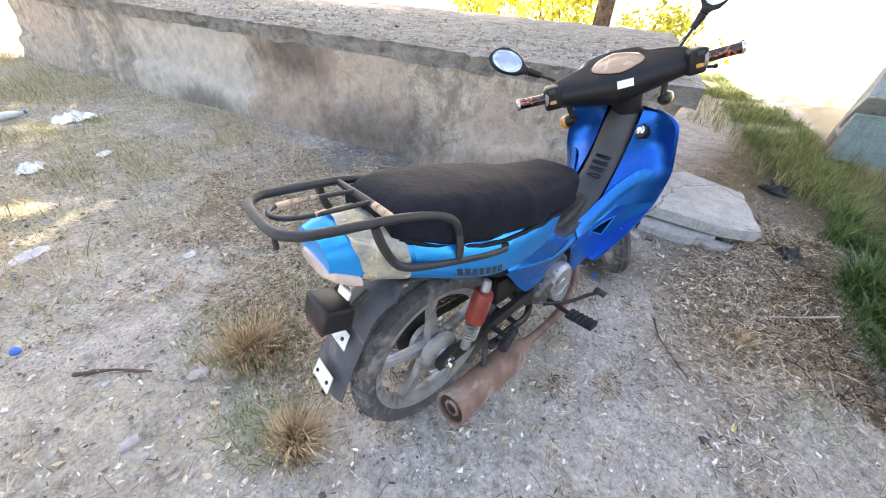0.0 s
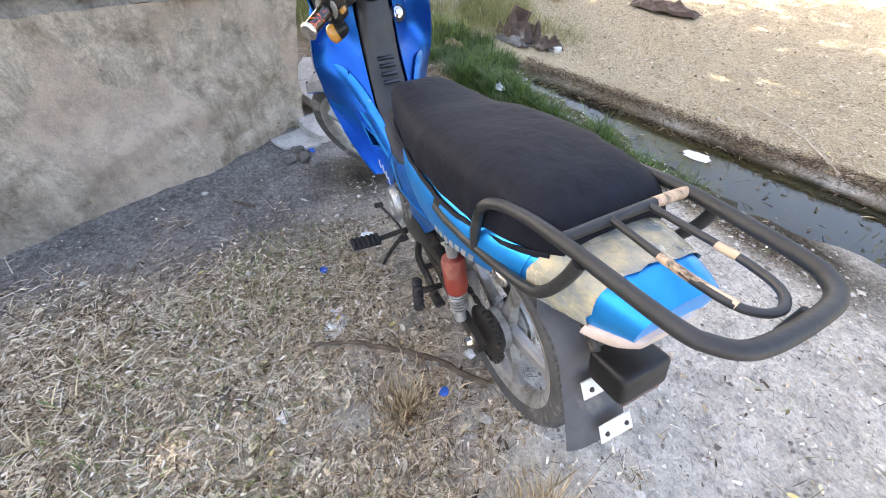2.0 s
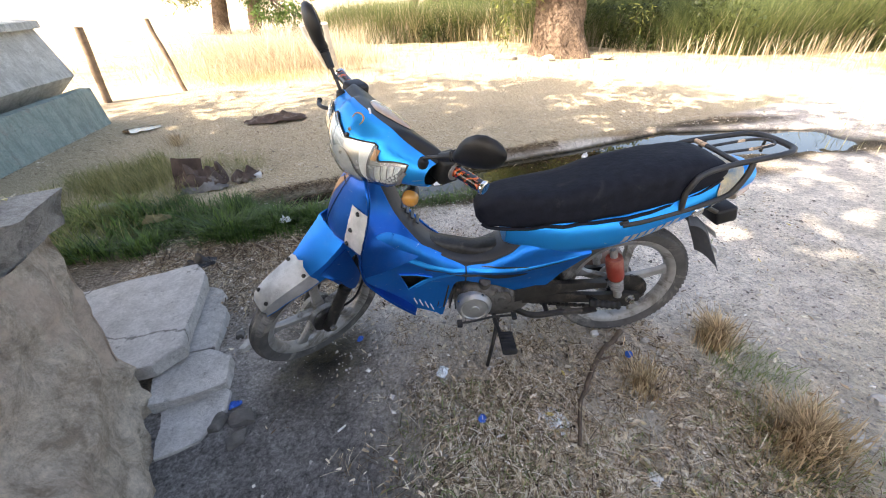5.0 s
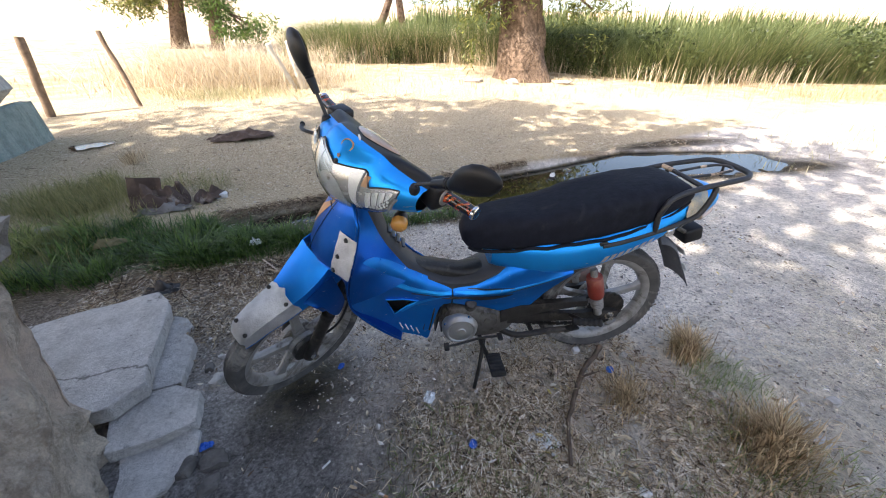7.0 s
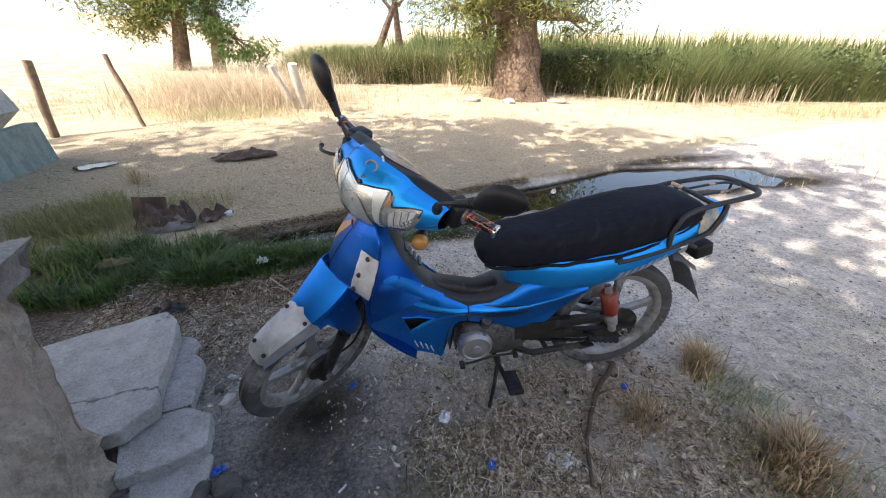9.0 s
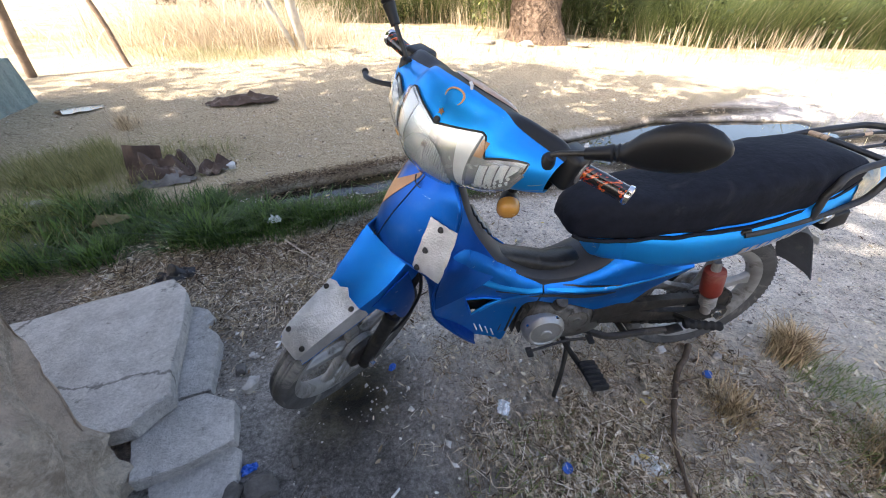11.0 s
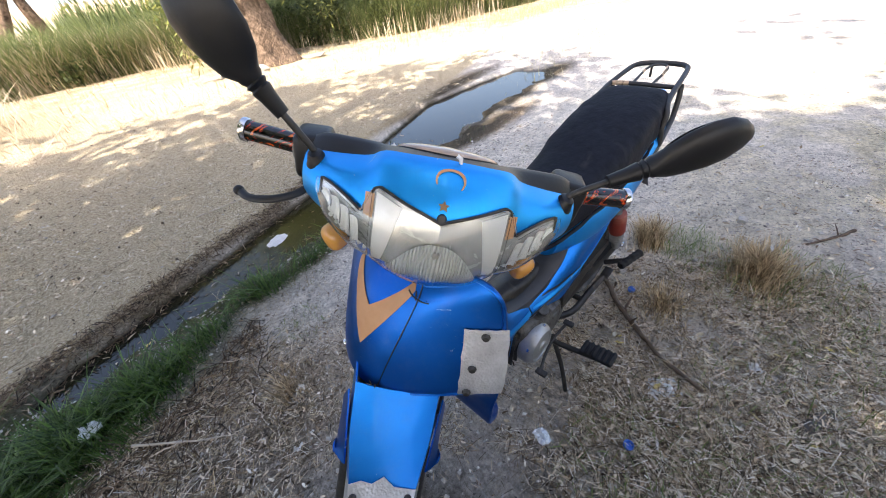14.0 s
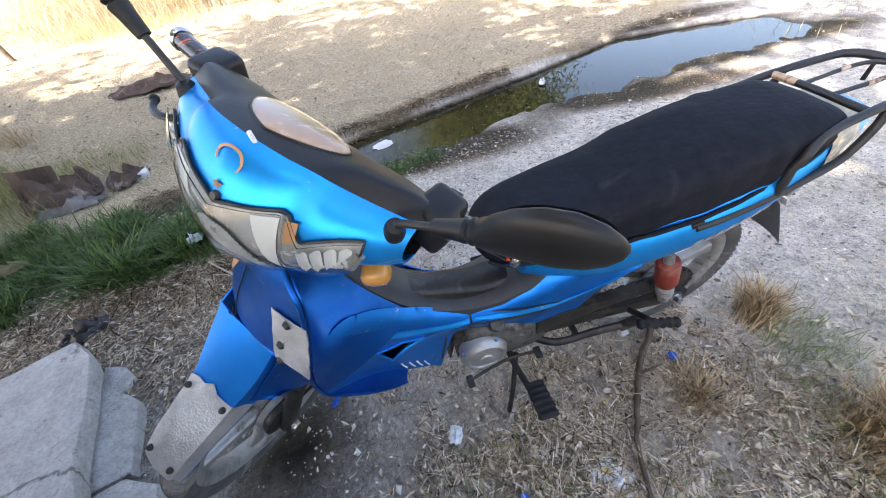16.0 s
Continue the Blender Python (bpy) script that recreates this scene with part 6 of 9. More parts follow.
def rack():
    w, c = 0.103, 0.002
    loop = [(-0.012, w + 0.022, 0.742), (-0.022, w + 0.024, 0.772), (-0.040, w + 0.016, 0.789), (-0.08, w + 0.006, 0.802), (-0.153, w + 0.001, 0.818), (-0.285, w - 0.010, 0.834), (-0.318, w - 0.022, 0.838), (-0.336, w - 0.048, 0.840), (-0.340, 0, 0.841)]
    def rpart(name, bm, *rest):
        bmesh.ops.translate(bm, verts=bm.verts, vec=(0.016, 0, -0.018))
        return bpart(name, bm, *rest)

    full = [(x, y + c, z) for x, y, z in loop + [(x, -y, z) for x, y, z in loop[-2::-1]]]
    bm = bmesh.new()
    tube(bm, bent(full), 0.0088, 12)
    r = rpart("luggage_rack", bm, RACK_PAINT, None, "black tubular luggage rack with rusty chips", 50)
    for s in (-1, 1):
        bm = bmesh.new()
        tube(bm, bent([(0.150, s * 0.128, 0.640), (0.09, s * 0.131, 0.652), (0.0, s * 0.130, 0.676), (-0.09, s * 0.124, 0.700), (-0.145, s * 0.120, 0.720), (-0.168, s * 0.116 + c * 0.5, 0.742), (-0.186, s * 0.112 + c, 0.785), (-0.192, s * 0.107 + c, 0.818)]), 0.0085, 10)
        rpart("side_rail", bm, RACK_PAINT, r, "", 50)
        bm = bmesh.new()
        tube(bm, bent([(-0.012, s * (w + 0.022) + c, 0.745), (-0.012, s * 0.130, 0.715), (-0.016, s * 0.129, 0.682)]), 0.0088, 10)
        rpart("rail_strut", bm, RACK_PAINT, r, "", 50)
        bm = bmesh.new()
        box(bm, (0.03, 0.012, 0.03), Matrix.Translation((0.145, s * 0.124, 0.640)) @ pose(0, 0, 0, 0, 12, 0), 0.004)
        rpart("mounting_tab", bm, OILY, r, "", 30)
    bm = bmesh.new()
    tube(bm, [(-0.153, w + c, 0.817), (-0.153, 0.0 + c, 0.820), (-0.153, c - 0.042, 0.820)], 0.0072, 10)
    rpart("cross_bar", bm, RACK_PAINT, r, "", 50)
    bm = bmesh.new()
    tube(bm, [(-0.153, c - 0.042, 0.820), (-0.153, c - 0.075, 0.819), (-0.153, c - w, 0.818)], [0.0075, 0.0079, 0.0074], 10)
    rpart("cross_bar", bm, RACK_BARE, r, "cross bar with its paint chipped to primer", 50)
    u = [(-0.153, 0.030, 0.822), (-0.20, 0.032, 0.827), (-0.262, 0.034, 0.834), (-0.306, 0.026, 0.8385), (-0.322, 0, 0.840)]
    bm = bmesh.new()
    tube(bm, bent([(x, y + c, z) for x, y, z in u + [(x, -y, z) for x, y, z in u[-2::-1]]]), 0.0046, 9)
    rpart("inner_loop", bm, RACK_PAINT, r, "", 50)
    for y0, y1, x0, x1, z0, z1 in ((0.0335, 0.0335, -0.225, -0.262, 0.8298, 0.8340), (0.0335, 0.0275, -0.262, -0.302, 0.8340, 0.8382), (-0.0325, -0.034, -0.240, -0.262, 0.8315, 0.8340)):
        bm = bmesh.new()
        tube(bm, [(x0, y0 + c, z0), ((x0 + x1) / 2, (y0 + y1) / 2 + c + 0.0004, (z0 + z1) / 2), (x1, y1 + c, z1)], 0.0051, 9)
        rpart("worn_bar", bm, RACK_BARE, r, "", 50)
    bm = bmesh.new()
    tube(bm, [(-0.330, -0.03, 0.833), (-0.332, -0.03, 0.795)], [0.004, 0.005], 8)
    rpart("hook_bolt", bm, OILY, r, "", 50)


rack()


# ---- rear mudguard, number plate remains and lamp ----
def rear_end():
    rows = []
    line = smoothed([(0.20, 0, 0.535), (0.12, 0, 0.555), (0.03, 0, 0.562), (-0.06, 0, 0.575), (-0.13, 0, 0.580), (-0.19, 0, 0.545), (-0.232, 0, 0.480), (-0.270, 0, 0.415), (-0.297, 0, 0.364)], 4)
    for i, p in enumerate(line):
        t = i / (len(line) - 1)
        d = (line[min(i + 1, len(line) - 1)] - line[max(i - 1, 0)]).normalized()
        nrm = Vector((d.z, 0, -d.x))
        if nrm.x > 0:
            nrm = -nrm
        w = 0.058 + 0.012 * max(0, t - 0.6) / 0.4
        rows.append([p + Vector((0, w * k, 0)) - nrm * (0.030 * abs(k) ** 3 * (1 - 0.6 * t)) for k in (-1, -0.8, -0.5, 0, 0.5, 0.8, 1)])
    g = bpart("rear_mudguard", sheet(bmesh.new(), rows, 0.003), FLAP, None, "dusty grey plastic rear mudguard", 40)
    d = (Vector((-0.300, 0, 0.385)) - Vector((-0.215, 0, 0.515))).normalized()
    tilt = math.degrees(math.atan2(-d.x, -d.z))
    for name, x, z, y, wy, wz in (("plate_scrap", -0.237, 0.502, 0.0, 0.092, 0.040), ("plate_scrap", -0.295, 0.410, -0.016, 0.074, 0.042)):
        bm = bmesh.new()
        prism(bm, [(-wy / 2, -wz / 2), (wy / 2 * 0.96, -wz / 2 + 0.004), (wy / 2, wz / 2), (-wy / 2 * 0.9, wz / 2 - 0.002)], 0.003, Matrix.Translation((x, y, z)) @ pose(0, 0, 0, 0, tilt, 0) @ pose(0, 0, 0, 0, 0, 90), 0.0008)
        sc = bpart(name, bm, WHITE, g, "torn white scrap of a number plate", 30)
        for k in (-0.3, 0.3):
            bm = bmesh.new()
            lathe(bm, [(0.0, 0.004), (0.004, 0.003), (0.005, 0.0)], (x - 0.002, y + wy * k, z), (-1, 0, 0.6), 8)
            bpart("screw", bm, OILY, sc, "", 40)
    # black lamp box hanging under the tail, with a red lens
    bm = bmesh.new()
    box(bm, (0.070, 0.094, 0.058), Matrix.Translation((-0.246, -0.005, 0.577)) @ pose(0, 0, 0, 0, 18, 0), 0.010, 3)
    lamp = bpart("rear_lamp", bm, PLASTIC, g, "black box-shaped rear lamp", 40)
    bm = bmesh.new()
    box(bm, (0.014, 0.074, 0.034), Matrix.Translation((-0.2765, -0.005, 0.566)) @ pose(0, 0, 0, 0, 18, 0), 0.005, 2)
    bpart("red_lens", bm, RED_LENS, lamp, "", 40)
    bm = bmesh.new()
    for y in (0.03, -0.04):
        bm = bmesh.new()
        tube(bm, [(-0.222, y, 0.585), (-0.17, y * 0.95, 0.612)], 0.008, 8)
        bpart("lamp_bracket", bm, OILY, lamp, "", 40)
    bm = bmesh.new()
    box(bm, (0.006, 0.034, 0.020), Matrix.Translation((-0.226, -0.052, 0.648)) @ pose(0, 0, 0, 10, 20, 10), 0.003)
    bpart("paper_scrap", bm, WHITE, g, "", 30)


rear_end()


# ---- engine, exhaust, swing arm and chain ----
def drivetrain():
    # pressed-steel backbone hidden between the covers
    bm = bmesh.new()
    add_rings(bm, [rounded(x, 0, w, z0, z1, 16, 4) for x, w, z0, z1 in ((0.93, 0.03, 0.55, 0.72), (0.80, 0.035, 0.46, 0.55), (0.62, 0.045, 0.42, 0.50), (0.40, 0.06, 0.34, 0.52), (0.22, 0.055, 0.44, 0.55), (0.08, 0.05, 0.53, 0.58))])
    bpart("frame", bm, OILY, None, "", 40)
    # crankcase
    bm = loft_x([(0.69, 0, 0.050, 0.245, 0.325), (0.66, 0, 0.075, 0.205, 0.345), (0.58, 0, 0.085, 0.185, 0.355), (0.48, 0, 0.085, 0.19, 0.335), (0.42, 0, 0.07, 0.215, 0.31), (0.40, 0, 0.05, 0.24, 0.29)], 18, 28, 4)
    eng = bpart("engine", bm, ENGINE_DARK, None, "oil-stained cast-aluminium engine block", 40)
    for s, c, r in ((1, (0.625, 0.080, 0.262), 0.064), (1, (0.520, 0.060, 0.290), 0.046), (-1, (0.590, -0.080, 0.268), 0.072), (-1, (0.49, -0.078, 0.27), 0.05)):
        bm = bmesh.new()
        lathe(bm, [(r + 0.004, -0.02), (r + 0.004, 0.006), (r, 0.016), (r * 0.86, 0.026), (r * 0.8, 0.026), (r * 0.74, 0.022), (r * 0.3, 0.026), (r * 0.26, 0.030), (0.0, 0.030)], c, (0, s, 0), 40)
        cov = bpart("engine_cover", bm, ENGINE if c[0] > 0.55 else ENGINE_DARK, eng, "dull silver round cover" if c[0] > 0.55 else "", 35)
        for k in range(4):
            a = k * math.pi / 2 + 0.5
            bm = bmesh.new()
            lathe(bm, [(0.0, 0.007), (0.005, 0.007), (0.006, 0.0)], (c[0] + (r + 0.001) * math.cos(a), c[1] + s * 0.008, c[2] + (r + 0.001) * math.sin(a)), (0, s, 0), 8)
            bpart("bolt", bm, CHROME, cov, "", 30)
    # cylinder with fins, lying forward
    a, b = Vector((0.66, 0, 0.275)), Vector((0.80, 0, 0.305))
    for k in range(7):
        bm = bmesh.new()
        box(bm, (0.006, 0.125 - 0.004 * k, 0.115), Matrix.Translation(a.lerp(b, k / 6)) @ pose(0, 0, 0, 0, -12, 0), 0.002)
        bpart("cooling_fin", bm, OILY, eng, "", 30)
    bm = bmesh.new()
    tube(bm, [a, b + Vector((0.02, 0, 0.004))], 0.045, 18)
    lathe(bm, [(0.0, 0.012), (0.018, 0.010), (0.022, 0.0), (0.022, -0.03)], (0.585, 0.075, 0.372), (0, 0.6, 1), 14)
    bpart("cylinder", bm, ENGINE_DARK, eng, "", 40)
    bm = bmesh.new()
    tube(bm, smoothed([(0.70, 0.02, 0.335), (0.68, 0.03, 0.38), (0.62, 0.02, 0.41)], 4), 0.018, 10)
    box(bm, (0.06, 0.05, 0.06), Matrix.Translation((0.62, 0.02, 0.405)), 0.01)
    bpart("carburettor", bm, OILY, eng, "", 40)
    # exhaust
    bm = bmesh.new()
    tube(bm, smoothed([(0.79, -0.02, 0.275), (0.80, -0.05, 0.21), (0.74, -0.09, 0.165), (0.60, -0.13, 0.155), (0.45, -0.15, 0.165), (0.30, -0.165, 0.195)], 6), 0.015, 12)
    pipe = bpart("exhaust_pipe", bm, RUST, None, "rust-brown exhaust pipe and muffler", 50)
    bm = bmesh.new()
    f, e = Vector((0.33, -0.162, 0.188)), Vector((-0.058, -0.196, 0.246))
    n = (e - f).length
    lathe(bm, [(0.014, 0.0), (0.020, 0.01), (0.032, 0.06), (0.042, 0.09), (0.046, 0.11), (0.046, n - 0.012), (0.048, n - 0.010), (0.048, n), (0.040, n), (0.038, n - 0.012), (0.024, n - 0.012), (0.022, n - 0.004), (0.016, n - 0.002), (0.014, n - 0.03), (0.0, n - 0.03)], f, e - f, 32)
    muf = bpart("muffler", bm, RUST, pipe, "rusted muffler with a scorched end", 35)
    bm = bmesh.new()
    tube(bm, [f.lerp(e, 0.62) + Vector((0, 0.01, 0.044)), f.lerp(e, 0.55) + Vector((0.02, 0.05, 0.10))], 0.008, 8)
    bpart("hanger", bm, OILY, muf, "", 40)
    bm = bmesh.new()
    lathe(bm, [(0.038, 0.0), (0.038, 0.003), (0.0, 0.003)], e - (e - f).normalized() * 0.011, e - f, 24)
    bpart("muffler_baffle", bm, OILY, muf, "", 40)
    # swing arm
    for s in (-1, 1):
        bm = bmesh.new()
        add_rings(bm, [[Vector((x, s * (y + dy), z + dz)) for dy, dz in ((-0.010, -h), (0.010, -h), (0.013, 0), (0.010, h), (-0.010, h), (-0.013, 0))] for x, y, z, h in ((0.44, 0.070, 0.282, 0.024), (0.30, 0.074, 0.276, 0.021), (0.15, 0.080, 0.268, 0.019), (0.05, 0.082, 0.266, 0.024), (-0.005, 0.082, 0.264, 0.016))])
        arm = bpart("swing_arm", bm, OILY, None, "", 40)
        bm = bmesh.new()
        lathe(bm, [(0.0, 0.016), (0.011, 0.016), (0.013, 0.002), (0.020, 0.0), (0.020, -0.01)], (0.03, s * 0.096, 0.264), (0, s, 0), 6)
        bpart("axle_nut", bm, CHROME, arm, "", 20)
        # spring and damper
        top, low = Vector((0.150, s * 0.098, 0.495)), Vector((0.085, s * 0.098, 0.288))
        ax = low - top
        n = ax.length
        bm = bmesh.new()
        lathe(bm, [(0.0, -0.012), (0.010, -0.012), (0.013, 0.0), (0.013, 0.03), (0.011, 0.04), (0.011, n - 0.03), (0.015, n - 0.02), (0.015, n), (0.0, n + 0.006)], top, ax, 14)
        sh = bpart("rear_shock", bm, ALLOY, None, "rear shock absorber with a red cover", 40)
        bm = bmesh.new()
        lathe(bm, [(0.012, 0.020), (0.027, 0.024), (0.029, 0.034), (0.029, 0.112), (0.026, 0.122), (0.012, 0.124)], top, ax, 24)
        bpart("spring_cover", bm, RED, sh, "red tubular spring cover", 40)
        coil = []
        for k in range(60):
            a = k * 0.62
            p = top + ax * (0.125 + 0.055 * k / 59) / n
            u = ax.normalized().cross(Vector((0, 1, 0))).normalized()
            v = ax.normalized().cross(u)
            coil.append(p + (u * math.cos(a) + v * math.sin(a)) * 0.021)
        bm = bmesh.new()
        tube(bm, coil, 0.0035, 5)
        bpart("spring", bm, ALLOY, sh, "", 60)
    # chain, sprockets
    bm = bmesh.new()
    c = Vector((0.03, 0.052, 0.264))
    n = 40
    outer = []
    for k in range(n * 2):
        a = 2 * math.pi * k / (n * 2)
        r = 0.078 if k % 2 else 0.072
        outer.append((c.x + r * math.cos(a), c.z + r * math.sin(a)))
    prism(bm, outer, 0.005, Matrix.Translation((0, 0.052, 0)))
    spr = bpart("sprocket", bm, OILY, None, "", 30)
    path = []
    for k in range(19):
        a = math.pi / 2 + math.pi * k / 18
        path.append(Vector((c.x + 0.076 * math.cos(a), 0.052, c.z + 0.076 * math.sin(a))))
    for k in range(1, 24):
        path.append(Vector((c.x + (0.45 - c.x) * k / 24, 0.052, 0.188 + 0.060 * k / 24 - 0.012 * math.sin(math.pi * k / 24))))
    for k in range(9):
        a = -math.pi / 2 + math.pi * k / 8
        path.append(Vector((0.45 + 0.030 * math.cos(a), 0.052, 0.280 + 0.030 * math.sin(a))))
    for k in range(1, 24):
        path.append(Vector((0.45 - (0.45 - c.x) * k / 24, 0.052, 0.310 + 0.030 * k / 24)))
    bm = bmesh.new()
    for k, p in enumerate(path):
        q = path[(k + 1) % len(path)]
        d = (q - p)
        m = Matrix.Translation((p + q) / 2) @ d.to_track_quat("X", "Z").to_matrix().to_4x4()
        box(bm, (d.length * 0.8, 0.008 if k % 2 else 0.013, 0.010), m)
    bpart("chain", bm, OILY, spr, "", 20)
    # foot pegs, stand and pedals
    bm = bmesh.new()
    tube(bm, [(0.525, -0.27, 0.210), (0.545, -0.12, 0.200), (0.545, 0.12, 0.200), (0.525, 0.27, 0.210)], 0.009, 8)
    bar = bpart("peg_bar", bm, OILY, None, "", 40)
    for s in (-1, 1):
        bm = bmesh.new()
        m = Matrix.Translation((0.522, s * 0.238, 0.224)) @ pose(0, 0, 0, s * 6, 0, 0)
        rings = []
        for k in range(24):
            e = 0.0 if k % 4 in (0, 3) else 0.005
            rings.append([m @ p for p in ((Vector((c.y, -0.048 + 0.096 * k / 23, c.z)) for c in rounded(0, 0, 0.025 + e * 0.3, -0.009, 0.008 + e, 16, 4)))])
        add_rings(bm, rings)
        bpart("foot_peg", bm, PEG_RUBBER, bar, "black ribbed rubber foot peg", 30)
    bm = bmesh.new()
    tube(bm, smoothed([(0.50, -0.10, 0.21), (0.60, -0.15, 0.20), (0.66, -0.18, 0.215), (0.69, -0.21, 0.235)], 4), 0.007, 8)
    box(bm, (0.03, 0.045, 0.012), Matrix.Translation((0.69, -0.215, 0.240)), 0.003)
    bpart("brake_pedal", bm, OILY, None, "", 40)
    bm = bmesh.new()
    tube(bm, smoothed([(0.68, 0.135, 0.225), (0.62, 0.115, 0.212), (0.55, 0.105, 0.218), (0.48, 0.112, 0.228)], 4), 0.0045, 8)
    box(bm, (0.02, 0.034, 0.012), Matrix.Translation((0.684, 0.140, 0.228)), 0.004)
    box(bm, (0.02, 0.034, 0.012), Matrix.Translation((0.476, 0.118, 0.231)), 0.004)
    bpart("gear_pedal", bm, OILY, None, "", 40)
    bm = bmesh.new()
    tube(bm, smoothed([(0.53, 0.09, 0.205), (0.555, 0.145, 0.11), (0.580, 0.182, 0.020)], 4), [0.008] * 4 + [0.0075] * 4 + [0.007], 9)
    box(bm, (0.022, 0.030, 0.006), Matrix.Translation((0.583, 0.188, 0.013)) @ pose(0, 0, 0, 3, 0, 0), 0.003)
    bpart("side_stand", bm, OILY, None, "", 40)
    for s in (-1, 1):
        bm = bmesh.new()
        tube(bm, [(0.20, s * 0.105, 0.295), (0.185, s * 0.17, 0.325)], 0.009, 8)
        peg = bpart("passenger_peg_stay", bm, OILY, None, "", 40)
        bm = bmesh.new()
        a, d = Vector((0.225, s * 0.165, 0.325)), Vector((-0.095, s * 0.030, 0.010))
        lathe(bm, [(0.0, 0.0)] + [(0.0115 if k % 4 in (0, 3) else 0.0145, d.length * k / 23) for k in range(24)] + [(0.0, d.length)], a, d, 14)
        bpart("passenger_peg", bm, PEG_RUBBER, peg, "", 40)
    bm = bmesh.new()
    box(bm, (0.10, 0.07, 0.10), Matrix.Translation((0.30, -0.03, 0.37)), 0.012)
    bpart("battery_box", bm, PLASTIC, None, "", 40)
    # air box behind the engine and the case over the front of the chain
    bm = bmesh.new()
    box(bm, (0.13, 0.11, 0.16), Matrix.Translation((0.405, -0.005, 0.40)) @ pose(0, 0, 0, 0, 14, 0), 0.02)
    bpart("air_box", bm, PLASTIC, None, "", 40)
    bm = bmesh.new()
    add_rings(bm, [[Vector((x, 0.072 + dy, z + dz)) for dy, dz in ((-0.012, -h), (0.012, -h), (0.015, 0), (0.012, h), (-0.012, h), (-0.015, 0))] for x, z, h in ((0.47, 0.300, 0.030), (0.40, 0.318, 0.030), (0.30, 0.326, 0.022), (0.20, 0.330, 0.016), (0.13, 0.330, 0.012))])
    bpart("chain_case", bm, OILY, None, "", 40)
    # centre stand folded up under the swing arm
    bm = bmesh.new()
    for s in (-1, 1):
        tube(bm, smoothed([(0.470, s * 0.060, 0.215), (0.40, s * 0.095, 0.205), (0.30, s * 0.105, 0.222), (0.215, s * 0.115, 0.235)], 4), 0.012, 8)
        box(bm, (0.060, 0.030, 0.008), Matrix.Translation((0.195, s * 0.118, 0.240)) @ pose(0, 0, 0, 0, 12, 0), 0.003)
    tube(bm, [(0.34, -0.10, 0.215), (0.34, 0.10, 0.215)], 0.010, 8)
    bpart("centre_stand", bm, OILY, None, "", 40)
    bm = bmesh.new()
    lathe(bm, [(0.0, 0.012), (0.050, 0.010), (0.066, 0.0), (0.068, -0.012)], (0.03, -0.052, 0.264), (0, -1, 0), 28)
    box(bm, (0.02, 0.012, 0.09), Matrix.Translation((0.06, -0.074, 0.212)) @ pose(0, 0, 0, 0, 20, 0), 0.003)
    bpart("rear_brake_plate", bm, ALLOY, None, "", 40)


drivetrain()

# ---- handlebar, headlamp and mirrors ----
FRONT_PROFILE = {  # |y|: points (x, z) from the top edge down the front to the underside
    0.000: [(0.944, 1.028), (0.966, 1.026), (0.990, 1.008), (1.012, 0.982), (1.028, 0.950), (1.036, 0.915), (1.026, 0.880), (0.998, 0.860), (0.950, 0.856)],
    0.055: [(0.940, 1.024), (0.960, 1.022), (0.984, 1.004), (1.005, 0.978), (1.020, 0.948), (1.027, 0.915), (1.018, 0.884), (0.990, 0.866), (0.948, 0.860)],
    0.095: [(0.932, 1.017), (0.951, 1.014), (0.972, 0.998), (0.990, 0.975), (1.004, 0.948), (1.009, 0.919), (1.000, 0.891), (0.975, 0.874), (0.941, 0.867)],
    0.115: [(0.922, 1.000), (0.941, 0.998), (0.962, 0.989), (0.981, 0.971), (0.993, 0.948), (0.998, 0.920), (0.989, 0.894), (0.966, 0.878), (0.936, 0.871)],
    0.160: [(0.908, 0.985), (0.926, 0.984), (0.945, 0.979), (0.960, 0.965), (0.969, 0.947), (0.972, 0.925), (0.964, 0.903), (0.947, 0.889), (0.926, 0.883)],
    0.200: [(0.896, 0.975), (0.912, 0.974), (0.928, 0.967), (0.939, 0.956), (0.945, 0.942), (0.946, 0.926), (0.940, 0.909), (0.928, 0.898), (0.912, 0.894)],
    0.222: [(0.888, 0.968), (0.900, 0.967), (0.912, 0.961), (0.920, 0.952), (0.925, 0.940), (0.925, 0.926), (0.921, 0.913), (0.912, 0.903), (0.898, 0.900)]}
REAR_PROFILE = {
    0.000: [(0.944, 1.028), (0.905, 1.012), (0.866, 0.986), (0.839, 0.958), (0.828, 0.926), (0.838, 0.892), (0.868, 0.868), (0.950, 0.856)],
    0.055: [(0.940, 1.024), (0.902, 1.009), (0.864, 0.984), (0.837, 0.957), (0.827, 0.926), (0.837, 0.896), (0.868, 0.874), (0.948, 0.860)],
    0.095: [(0.932, 1.017), (0.897, 1.005), (0.861, 0.980), (0.836, 0.956), (0.826, 0.928), (0.836, 0.903), (0.866, 0.883), (0.941, 0.867)],
    0.115: [(0.922, 1.000), (0.893, 1.004), (0.859, 0.980), (0.835, 0.956), (0.826, 0.930), (0.836, 0.906), (0.865, 0.887), (0.936, 0.871)],
    0.160: [(0.908, 0.985), (0.884, 0.998), (0.855, 0.980), (0.834, 0.957), (0.827, 0.934), (0.834, 0.912), (0.858, 0.897), (0.926, 0.883)],
    0.200: [(0.896, 0.975), (0.870, 0.989), (0.850, 0.974), (0.836, 0.954), (0.830, 0.936), (0.836, 0.918), (0.854, 0.905), (0.912, 0.894)],
    0.222: [(0.888, 0.968), (0.864, 0.977), (0.850, 0.966), (0.840, 0.951), (0.836, 0.938), (0.840, 0.924), (0.854, 0.912), (0.898, 0.900)]}


